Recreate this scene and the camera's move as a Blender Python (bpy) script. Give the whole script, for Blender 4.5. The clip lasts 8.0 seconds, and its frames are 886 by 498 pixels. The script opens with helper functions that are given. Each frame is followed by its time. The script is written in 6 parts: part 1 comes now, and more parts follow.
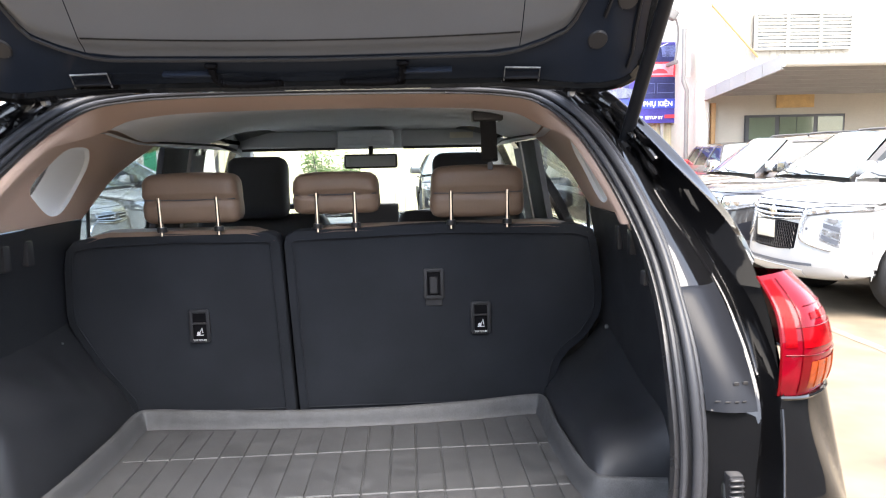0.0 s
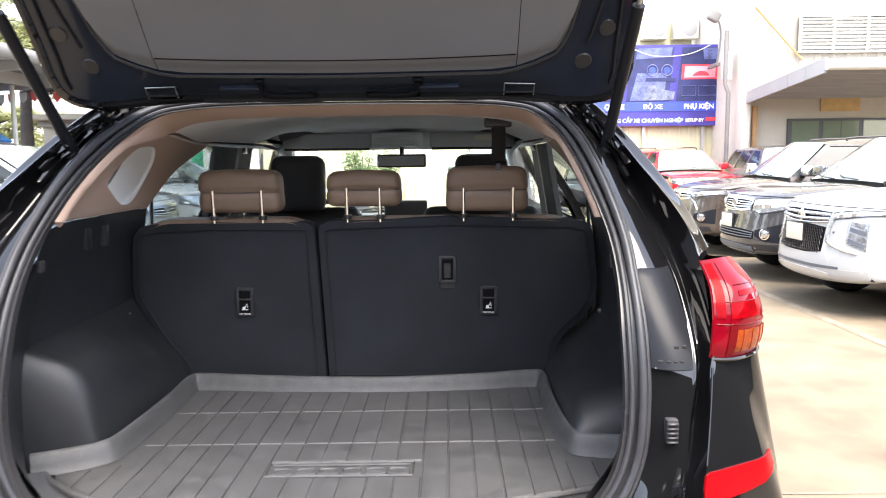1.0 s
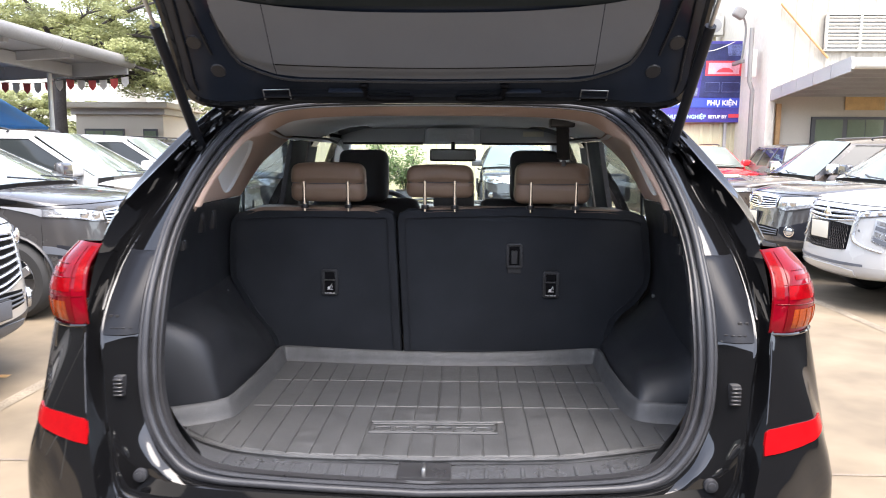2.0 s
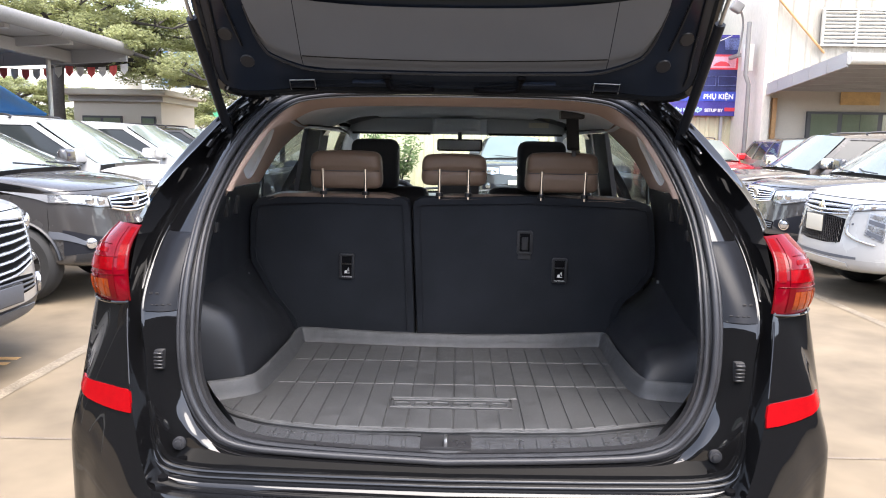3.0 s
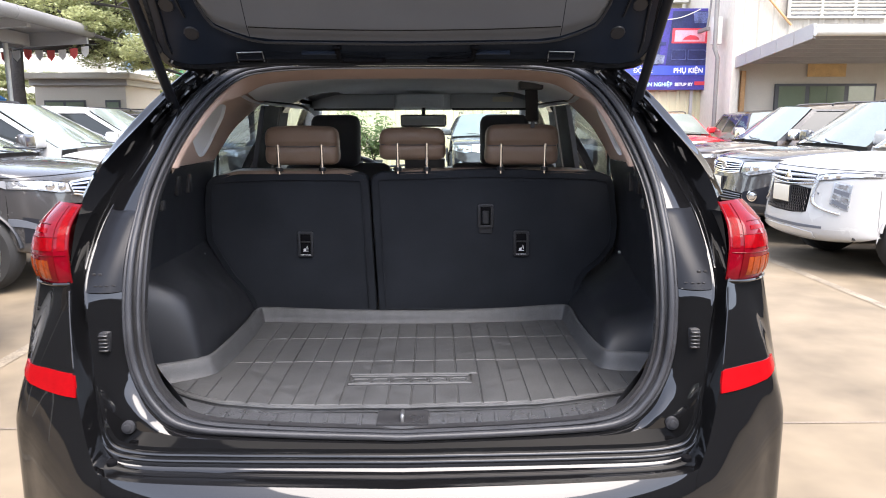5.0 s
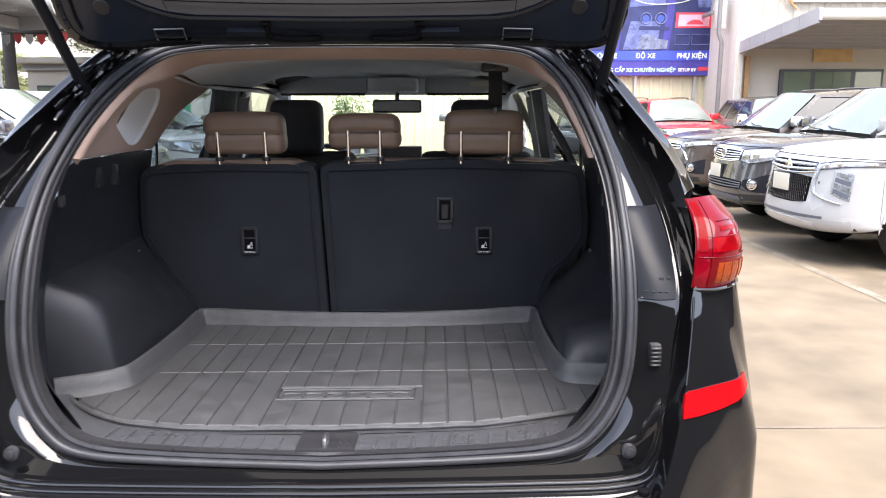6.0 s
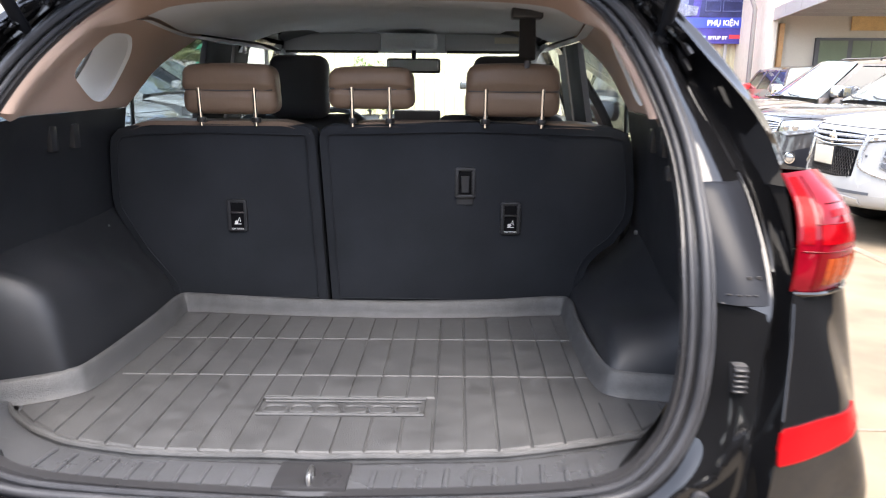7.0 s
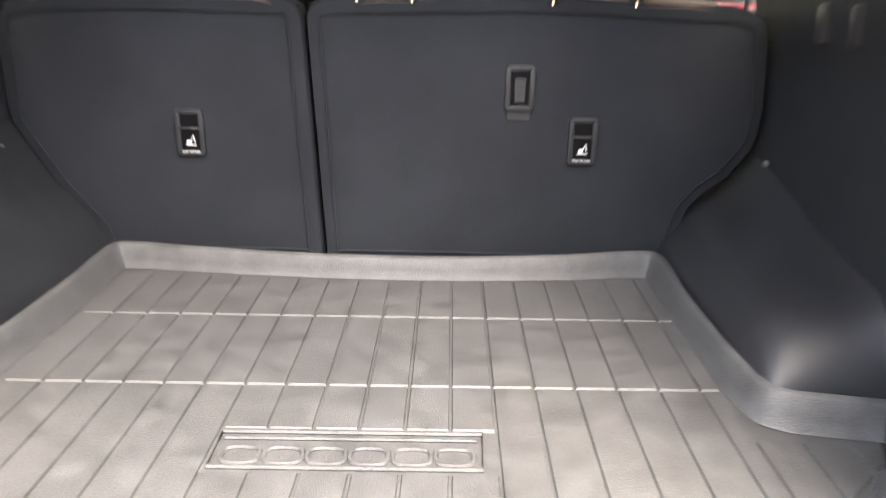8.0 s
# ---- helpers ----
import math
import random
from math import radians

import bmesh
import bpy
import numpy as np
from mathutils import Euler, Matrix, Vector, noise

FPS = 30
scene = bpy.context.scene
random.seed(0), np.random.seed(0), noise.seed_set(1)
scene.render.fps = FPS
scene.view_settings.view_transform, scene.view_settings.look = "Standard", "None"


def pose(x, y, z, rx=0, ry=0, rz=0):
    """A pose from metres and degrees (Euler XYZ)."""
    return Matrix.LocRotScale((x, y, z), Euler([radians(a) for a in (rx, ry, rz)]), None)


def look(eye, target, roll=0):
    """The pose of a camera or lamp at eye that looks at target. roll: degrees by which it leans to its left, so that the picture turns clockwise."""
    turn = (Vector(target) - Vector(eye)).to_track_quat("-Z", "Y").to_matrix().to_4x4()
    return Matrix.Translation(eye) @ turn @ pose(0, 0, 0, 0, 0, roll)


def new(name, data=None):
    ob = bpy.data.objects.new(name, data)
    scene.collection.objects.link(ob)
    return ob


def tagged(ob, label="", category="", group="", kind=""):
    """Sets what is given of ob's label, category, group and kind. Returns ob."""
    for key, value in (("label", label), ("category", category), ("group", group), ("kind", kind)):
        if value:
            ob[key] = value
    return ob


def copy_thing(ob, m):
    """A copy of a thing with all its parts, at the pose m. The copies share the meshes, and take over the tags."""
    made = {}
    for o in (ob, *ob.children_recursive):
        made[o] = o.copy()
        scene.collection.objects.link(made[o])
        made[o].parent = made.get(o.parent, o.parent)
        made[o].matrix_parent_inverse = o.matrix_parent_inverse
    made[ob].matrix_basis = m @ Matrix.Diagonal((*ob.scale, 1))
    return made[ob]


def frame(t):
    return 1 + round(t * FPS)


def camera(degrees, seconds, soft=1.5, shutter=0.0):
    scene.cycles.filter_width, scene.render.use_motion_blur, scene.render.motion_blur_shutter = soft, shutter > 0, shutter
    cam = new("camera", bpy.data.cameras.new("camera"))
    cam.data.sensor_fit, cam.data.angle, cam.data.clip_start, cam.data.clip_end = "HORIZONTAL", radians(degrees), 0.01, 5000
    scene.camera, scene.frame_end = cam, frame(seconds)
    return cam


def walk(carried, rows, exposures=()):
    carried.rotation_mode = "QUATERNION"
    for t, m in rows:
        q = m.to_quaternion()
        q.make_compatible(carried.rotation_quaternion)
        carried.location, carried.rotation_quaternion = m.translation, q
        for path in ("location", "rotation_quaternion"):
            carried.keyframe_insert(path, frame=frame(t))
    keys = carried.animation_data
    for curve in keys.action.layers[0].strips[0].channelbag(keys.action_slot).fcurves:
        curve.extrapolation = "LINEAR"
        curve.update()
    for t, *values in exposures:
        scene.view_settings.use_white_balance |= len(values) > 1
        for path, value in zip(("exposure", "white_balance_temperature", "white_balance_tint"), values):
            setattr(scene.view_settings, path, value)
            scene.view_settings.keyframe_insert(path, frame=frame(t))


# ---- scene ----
cam = camera(63.1, 8.0, 1.0, 0.5)
PATH = [
    (0, (0.195, -1.026, 1.479), (0.285, 0.957, 1.237), -1.3),
    (0.5, (0.228, -1.146, 1.511), (0.271, 0.84, 1.285), -0.9),
    (1, (0.263, -1.301, 1.481), (0.244, 0.684, 1.24), -0.6),
    (1.5, (0.183, -1.429, 1.494), (0.132, 0.555, 1.241), -0.1),
    (2.8, (0.019, -1.624, 1.492), (-0.03, 0.355, 1.211), 0.8),
    (3, (0.022, -1.629, 1.489), (-0.021, 0.35, 1.202), 0.9),
    (3.5, (0.038, -1.617, 1.476), (0.014, 0.36, 1.175), 0.9),
    (4, (0.053, -1.611, 1.472), (0.052, 0.364, 1.156), 0.5),
    (4.5, (0.063, -1.623, 1.473), (0.08, 0.349, 1.143), 0.0),
    (4.7, (0.064, -1.622, 1.471), (0.087, 0.35, 1.136), -0.1),
    (5.8, (0.196, -1.439, 1.464), (0.211, 0.527, 1.097), -0.4),
    (6, (0.237, -1.396, 1.466), (0.247, 0.568, 1.088), -0.1),
    (6.5, (0.283, -1.29, 1.453), (0.266, 0.668, 1.046), 0.2),
    (7, (0.237, -1.058, 1.426), (0.196, 0.889, 0.967), 0.4),
    (7.5, (0.181, -0.804, 1.403), (0.137, 1.13, 0.893), 0.7),
    (8, (0.125, -0.48, 1.325), (0.114, 1.401, 0.645), 1.2),
]
BASE = 2.33
EXPOSURES = [(t, BASE + e, k, m) for t, e, k, m in ((0.0, 0.90, 6750, 11), (0.5, 0.78, 6850, 12), (1.0, 0.72, 6850, 12), (1.5, 0.58, 6750, 13), (3.0, 0.24, 6600, 13),
             (4.5, 0.28, 6600, 13), (6.0, 0.32, 6600, 14), (6.5, 0.52, 6600, 14), (7.0, 0.70, 6800, 13), (7.5, 1.36, 7200, 12), (8.0, 1.90, 7750, 13))]
walk(cam, [(t, look(eye, target, roll)) for t, eye, target, roll in PATH], EXPOSURES)

# ---- sky and sun: bright overcast ----
SUN_UP, SUN_ROUND = 63.0, 156.0
world = bpy.data.worlds.new("overcast_sky")
scene.world = world
world.use_nodes = True
wn, wl = world.node_tree.nodes, world.node_tree.links
wn.clear()
sky = wn.new("ShaderNodeTexSky")
sky.sky_type, sky.sun_disc = "NISHITA", False
sky.sun_elevation, sky.sun_rotation = radians(SUN_UP), radians(SUN_ROUND)
sky.air_density, sky.dust_density, sky.ozone_density = 1.0, 1.5, 1.0
soft = wn.new("ShaderNodeHueSaturation")
soft.inputs["Saturation"].default_value = 0.62
back = wn.new("ShaderNodeBackground")
back.inputs["Strength"].default_value = 0.15
out = wn.new("ShaderNodeOutputWorld")
wl.new(sky.outputs[0], soft.inputs["Color"])
wl.new(soft.outputs[0], back.inputs["Color"])
wl.new(back.outputs[0], out.inputs["Surface"])
sun = new("sun", bpy.data.lights.new("sun", "SUN"))
sun.data.energy, sun.data.angle, sun.data.color = 1.35, radians(48), (1.0, 0.94, 0.86)
sun.matrix_world = look((0, 0, 30), Vector((0, 0, 30)) - Vector((math.sin(radians(SUN_ROUND)) * math.cos(radians(SUN_UP)),
                        math.cos(radians(SUN_ROUND)) * math.cos(radians(SUN_UP)), math.sin(radians(SUN_UP)))))

# ---- materials ----
def mat(name, colour, rough=0.5, metal=0.0, vary=0.12, scale=6.0, fine=180.0, bump=0.0, bump_scale=None, coat=0.0,
        transmission=0.0, ior=1.45, rough_vary=0.08, emit=None, alpha=1.0, sheen=0.0, stretch=(1, 1, 1), random_vary=0.0, spec=0.5):
    """A surface with stains at one scale and grain at another."""
    m = bpy.data.materials.new(name)
    m.use_nodes = True
    n, l = m.node_tree.nodes, m.node_tree.links
    b = n["Principled BSDF"]
    b.inputs["Roughness"].default_value = rough
    b.inputs["Metallic"].default_value = metal
    b.inputs["IOR"].default_value = ior
    b.inputs["Specular IOR Level"].default_value = spec
    b.inputs["Coat Weight"].default_value = coat
    b.inputs["Coat Roughness"].default_value = 0.03
    b.inputs["Transmission Weight"].default_value = transmission
    b.inputs["Sheen Weight"].default_value = sheen
    if emit:
        b.inputs["Emission Color"].default_value = (*emit[0], 1)
        b.inputs["Emission Strength"].default_value = emit[1]
    co = n.new("ShaderNodeTexCoord")
    mp = n.new("ShaderNodeMapping")
    mp.inputs["Scale"].default_value = stretch
    l.new(co.outputs["Object"], mp.inputs["Vector"])
    big = n.new("ShaderNodeTexNoise")
    big.inputs["Scale"].default_value, big.inputs["Detail"].default_value = scale, 5
    small = n.new("ShaderNodeTexNoise")
    small.inputs["Scale"].default_value, small.inputs["Detail"].default_value = fine, 3
    l.new(mp.outputs[0], big.inputs["Vector"])
    l.new(mp.outputs[0], small.inputs["Vector"])
    add = n.new("ShaderNodeMath")
    add.operation = "ADD"
    l.new(big.outputs[0], add.inputs[0])
    l.new(small.outputs[0], add.inputs[1])
    last = add
    if random_vary:
        info = n.new("ShaderNodeObjectInfo")
        mul = n.new("ShaderNodeMath")
        mul.operation = "MULTIPLY_ADD"
        mul.inputs[1].default_value = random_vary
        l.new(info.outputs["Random"], mul.inputs[0])
        l.new(add.outputs[0], mul.inputs[2])
        last = mul
    ramp = n.new("ShaderNodeMapRange")
    ramp.inputs["From Min"].default_value, ramp.inputs["From Max"].default_value = 0.6, 1.4 + random_vary
    ramp.inputs["To Min"].default_value, ramp.inputs["To Max"].default_value = 1 - vary, 1 + vary
    l.new(last.outputs[0], ramp.inputs["Value"])
    mix = n.new("ShaderNodeMix")
    mix.data_type, mix.blend_type = "RGBA", "MULTIPLY"
    mix.inputs["Factor"].default_value = 1.0
    mix.inputs[6].default_value = (*colour, 1)
    l.new(ramp.outputs[0], mix.inputs[7])
    l.new(mix.outputs[2], b.inputs["Base Color"])
    rr = n.new("ShaderNodeMapRange")
    rr.inputs["From Min"].default_value, rr.inputs["From Max"].default_value = 0.3, 0.7
    rr.inputs["To Min"].default_value, rr.inputs["To Max"].default_value = max(0, rough - rough_vary), min(1, rough + rough_vary)
    l.new(big.outputs[0], rr.inputs["Value"])
    l.new(rr.outputs[0], b.inputs["Roughness"])
    if bump:
        bn = n.new("ShaderNodeBump")
        bn.inputs["Strength"].default_value, bn.inputs["Distance"].default_value = bump, 0.002
        tex = small
        if bump_scale:
            tex = n.new("ShaderNodeTexNoise")
            tex.inputs["Scale"].default_value, tex.inputs["Detail"].default_value = bump_scale, 4
            l.new(mp.outputs[0], tex.inputs["Vector"])
        l.new(tex.outputs[0], bn.inputs["Height"])
        l.new(bn.outputs[0], b.inputs["Normal"])
    return m


def glass(name, tint, rough=0.0):
    m = mat(name, tint, rough, 0, 0.02, 3, 60, transmission=1.0, ior=1.45, rough_vary=0.0)
    return m


PAINT_BLACK = mat("black_car_paint", (0.005, 0.005, 0.0055), 0.03, 0.0, 0.15, 3, 400, rough_vary=0.012, spec=0.66)
SATIN_BLACK = mat("satin_black_paint", (0.012, 0.013, 0.016), 0.32, 0, 0.15, 4, 500, spec=0.15)
PAINT_INNER = mat("thin_black_inner_paint", (0.014, 0.019, 0.030), 0.17, 0, 0.2, 4, 500, spec=0.4)
PAINT_DARK = mat("dark_grey_car_paint", (0.060, 0.057, 0.056), 0.25, 0.3, 0.1, 2, 300, coat=1.0, rough_vary=0.05)
PAINT_BROWN = mat("dark_brown_car_paint", (0.085, 0.066, 0.052), 0.28, 0.4, 0.1, 2, 300, coat=1.0, rough_vary=0.05)
PAINT_WHITE = mat("white_car_paint", (0.38, 0.38, 0.372), 0.25, 0.0, 0.04, 2, 200, coat=0.5, rough_vary=0.05)
PAINT_SILVER = mat("silver_car_paint", (0.55, 0.56, 0.57), 0.3, 0.6, 0.05, 2, 300, coat=0.8, rough_vary=0.05)
PAINT_RED = mat("red_car_paint", (0.55, 0.02, 0.025), 0.22, 0.0, 0.06, 2, 200, coat=1.0, rough_vary=0.04)
PLASTIC = mat("grained_black_plastic", (0.018, 0.0192, 0.0222), 0.40, 0, 0.2, 5, 900, bump=0.25, bump_scale=1400, spec=0.5)
PLASTIC_SMOOTH = mat("smooth_black_plastic", (0.026, 0.026, 0.028), 0.32, 0, 0.12, 8, 500)
PLASTIC_GREY = mat("dark_grey_trim_plastic", (0.088, 0.096, 0.112), 0.43, 0, 0.1, 6, 900, bump=0.2, bump_scale=1200)
SILL = mat("grained_sill_plastic", (0.060, 0.062, 0.067), 0.30, 0, 0.12, 6, 900, bump=0.2, bump_scale=1200)
RUBBER = mat("black_rubber", (0.031, 0.032, 0.036), 0.37, 0, 0.25, 14, 600, bump=0.1, spec=0.38)
TYRE = mat("tyre_rubber", (0.02, 0.02, 0.02), 0.8, 0, 0.25, 9, 300, bump=0.2)
CARPET = mat("black_needle_felt", (0.0225, 0.0248, 0.0292), 0.95, 0, 0.35, 5, 1100, bump=0.5, bump_scale=1500, spec=0.12)
MATRUBBER = mat("grey_black_mat_rubber", (0.061, 0.062, 0.0635), 0.43, 0, 0.40, 26, 420, bump=0.6, bump_scale=480, rough_vary=0.08)
LEATHER = mat("brown_leather", (0.185, 0.128, 0.092), 0.42, 0, 0.15, 8, 500, bump=0.35, bump_scale=420)
LEATHER_DARK = mat("dark_leather", (0.065, 0.066, 0.074), 0.5, 0, 0.15, 8, 500, bump=0.3, bump_scale=420)
BEIGE = mat("beige_trim_plastic", (0.50, 0.365, 0.295), 0.6, 0, 0.06, 5, 800, bump=0.2, bump_scale=1300)
GATE_TRIM = mat("grey_grained_gate_trim", (0.112, 0.120, 0.134), 0.43, 0, 0.1, 6, 900, bump=0.2, bump_scale=1200)
HEADLINER = mat("grey_headliner_cloth", (0.74, 0.76, 0.78), 0.95, 0, 0.06, 6, 900, bump=0.3, bump_scale=1500)
PILLAR = mat("grey_brown_pillar_plastic", (0.035, 0.032, 0.032), 0.7, 0, 0.08, 6, 900, bump=0.2, bump_scale=1300)
DOOR_TRIM = mat("dark_door_trim_and_recess_shade", (0.010, 0.011, 0.015), 0.75, 0, 0.1, 6, 600, spec=0.2)
VISOR = mat("grey_visor_cloth", (0.46, 0.47, 0.485), 0.8, 0, 0.08, 6, 900)
CHROME = mat("chrome", (0.82, 0.82, 0.83), 0.1, 1.0, 0.05, 8, 200)
STEEL = mat("zinc_steel", (0.42, 0.42, 0.42), 0.4, 1.0, 0.15, 20, 300)
ALLOY = mat("alloy_wheel", (0.45, 0.45, 0.46), 0.35, 0.9, 0.1, 8, 200)
WHITE_INK = mat("white_print", (0.75, 0.75, 0.75), 0.6, 0, 0.05, 40, 600)
MIRROR = mat("mirror_glass", (0.9, 0.9, 0.9), 0.02, 1.0, 0.01, 3, 40, rough_vary=0.0)
LENS_RED = mat("red_lamp_lens", (0.125, 0.0012, 0.006), 0.06, 0, 0.30, 18, 45, spec=0.24, coat=0.0, rough_vary=0.02)
LENS_BRIGHT = mat("bright_red_lamp_lens", (0.165, 0.001, 0.003), 0.12, 0, 0.35, 30, 90, spec=0.06, rough_vary=0.02)
LENS_RED_DARK = mat("dark_red_lamp_lens", (0.10, 0.002, 0.004), 0.05, 0, 0.1, 10, 200, spec=0.14, rough_vary=0.02)
LENS_AMBER = mat("amber_lamp_lens", (0.20, 0.028, 0.003), 0.06, 0, 0.5, 50, 160, rough_vary=0.03, spec=0.25)
REFLECTOR = mat("red_reflector", (0.25, 0.002, 0.004), 0.2, 0, 0.12, 60, 500, spec=0.22, rough_vary=0.03)
LAMP_GLASS = mat("clear_lamp_lens", (0.42, 0.43, 0.45), 0.14, 0.4, 0.1, 25, 200, coat=0.3, rough_vary=0.04)
LAMP_BOWL = mat("bright_lamp_bowl", (0.52, 0.525, 0.535), 0.14, 0.8, 0.35, 22, 60, coat=0.3, rough_vary=0.05)
BRIGHT_SILVER = mat("satin_silver_trim", (0.52, 0.52, 0.53), 0.26, 0.85, 0.06, 8, 200)
PAINT_TAUPE = mat("taupe_car_paint", (0.11, 0.10, 0.095), 0.28, 0.4, 0.1, 2, 300, coat=0.6, rough_vary=0.05)
POCKET = mat("deep_black_plastic", (0.004, 0.004, 0.005), 0.7, 0, 0.2, 10, 300, spec=0.1)
GLASS = glass("clear_window_glass", (0.86, 0.98, 0.96))
GLASS_TINT = glass("tinted_window_glass", (0.25, 0.31, 0.33))
GLASS_DARK = mat("dark_car_glass", (0.02, 0.024, 0.025), 0.03, 0, 0.1, 2, 60, spec=0.35, rough_vary=0.01)
GLASS_WIND = mat("windscreen_glass", (0.15, 0.175, 0.16), 0.03, 0.0, 0.15, 2, 60, coat=1.0, rough_vary=0.01)
BLANK_PLATE = mat("blank_white_plate", (0.60, 0.56, 0.46), 0.5, 0, 0.04, 20, 300)

# ---- building helpers ----
def finish(name, bm, material, smooth=True, angle=40):
    bmesh.ops.recalc_face_normals(bm, faces=bm.faces)
    me = bpy.data.meshes.new(name)
    bm.to_mesh(me)
    bm.free()
    if smooth:
        for p in me.polygons:
            p.use_smooth = True
        me.set_sharp_from_angle(angle=radians(angle))
    me.materials.append(material)
    return me


def part(name, bm, material, parent, label="", smooth=True, angle=40):
    ob = new(name, finish(name, bm, material, smooth, angle))
    ob.parent = parent
    if label:
        ob["label"] = label
    return ob


def thing(name, label, category, m=None, group="", kind=""):
    ob = new(name)
    ob.empty_display_size = 0.2
    if m is not None:
        ob.matrix_world = m
    return tagged(ob, label, category, group, kind)


def solid(name, bm, material, label, category, group="", kind="", smooth=True):
    return tagged(new(name, finish(name, bm, material, smooth)), label, category, group, kind)


def V(*a):
    return Vector(a)


def curve(points, n=6, closed=False):
    """Catmull-Rom through the points, n steps to a span."""
    p = [np.array(q, float) for q in points]
    k, res = len(p), []
    for i in range(k if closed else k - 1):
        if closed:
            a, b, c, d = p[i - 1], p[i], p[(i + 1) % k], p[(i + 2) % k]
        else:
            a, b, c, d = p[max(i - 1, 0)], p[i], p[i + 1], p[min(i + 2, k - 1)]
        for j in range(n):
            t = j / n
            res.append(0.5 * (2 * b + (c - a) * t + (2 * a - 5 * b + 4 * c - d) * t * t + (3 * b - a - 3 * c + d) * t ** 3))
    if not closed:
        res.append(p[-1])
    return [Vector(q) for q in res]


def grid(rows, closed=False, bm=None, skip=None, flip=False):
    """A sheet through rows of points."""
    bm = bm or bmesh.new()
    vs = [[bm.verts.new((-q[0] if flip else q[0], q[1], q[2])) for q in r] for r in rows]
    for i in range(len(vs) - 1):
        k = len(vs[i])
        for j in range(k if closed else k - 1):
            if skip and skip(i, j):
                continue
            q = [vs[i][j], vs[i][(j + 1) % k], vs[i + 1][(j + 1) % k], vs[i + 1][j]]
            try:
                bm.faces.new(q)
            except ValueError:
                pass
    return bm


def thick(bm, d):
    bmesh.ops.remove_doubles(bm, verts=bm.verts, dist=1e-5)
    bmesh.ops.recalc_face_normals(bm, faces=bm.faces)
    bmesh.ops.solidify(bm, geom=bm.faces[:], thickness=d)
    return bm


def tube(path, r, sides=8, closed=False, bm=None, squash=1.0):
    """A round bar along a path; r may be a list."""
    bm = bm or bmesh.new()
    path = [Vector(p) for p in path]
    k, rings = len(path), []
    up = Vector((0, 0, 1))
    prev = None
    for i, p in enumerate(path):
        a = path[i - 1] if (i or closed) else path[0]
        b = path[(i + 1) % k] if (i < k - 1 or closed) else path[-1]
        d = (b - a).normalized()
        side = d.cross(up) if prev is None else prev - d * prev.dot(d)
        if side.length < 1e-4:
            side = d.cross(Vector((1, 0, 0)))
        side.normalize()
        prev = side
        w = side.cross(d)
        rr = r[i] if isinstance(r, (list, tuple)) else r
        rings.append([bm.verts.new(p + side * math.cos(t) * rr + w * math.sin(t) * rr * squash)
                      for t in (2 * math.pi * s / sides for s in range(sides))])
    for i in range(k if closed else k - 1):
        a, b = rings[i], rings[(i + 1) % k]
        for j in range(sides):
            bm.faces.new((a[j], a[(j + 1) % sides], b[(j + 1) % sides], b[j]))
    if not closed:
        bm.faces.new(rings[0][::-1])
        bm.faces.new(rings[-1])
    return bm


def box(size, at=(0, 0, 0), bevel=0.0, seg=2, m=None, bm=None, taper=None):
    """A block with rounded edges."""
    b = bmesh.new()
    bmesh.ops.create_cube(b, size=1.0)
    bmesh.ops.scale(b, vec=size, verts=b.verts)
    if taper:
        for v in b.verts:
            if v.co.z > 0:
                v.co.x *= taper[0]
                v.co.y *= taper[1]
    if bevel:
        bmesh.ops.bevel(b, geom=b.edges[:], offset=bevel, segments=seg, profile=0.6, affect="EDGES", clamp_overlap=True)
    mm = Matrix.Translation(at) @ (m or Matrix())
    bmesh.ops.transform(b, matrix=mm, verts=b.verts)
    if bm is None:
        return b
    return merge(bm, b)


def merge(bm, b):
    off = {}
    for v in b.verts:
        off[v] = bm.verts.new(v.co)
    for f in b.faces:
        bm.faces.new([off[v] for v in f.verts])
    b.free()
    return bm


def disc(r, depth, at, axis="Y", sides=24, bevel=0.0, bm=None):
    b = bmesh.new()
    bmesh.ops.create_cone(b, cap_ends=True, segments=sides, radius1=r, radius2=r, depth=depth)
    if bevel:
        es = [e for e in b.edges if abs(e.verts[0].co.z - e.verts[1].co.z) < 1e-6]
        bmesh.ops.bevel(b, geom=es, offset=bevel, segments=2, profile=0.6, affect="EDGES")
    rot = {"X": Matrix.Rotation(radians(90), 4, "Y"), "Y": Matrix.Rotation(radians(90), 4, "X"), "Z": Matrix()}[axis]
    bmesh.ops.transform(b, matrix=Matrix.Translation(at) @ rot, verts=b.verts)
    return b if bm is None else merge(bm, b)


def lathe(profile, at=(0, 0, 0), axis="X", sides=32):
    """Turn (radius, along) points about an axis."""
    rows = []
    for r, a in profile:
        row = []
        for s in range(sides):
            t = 2 * math.pi * s / sides
            c, d = r * math.cos(t), r * math.sin(t)
            row.append({"X": V(a, c, d), "Y": V(c, a, d), "Z": V(c, d, a)}[axis] + Vector(at))
        rows.append(row)
    return grid(rows, closed=True)


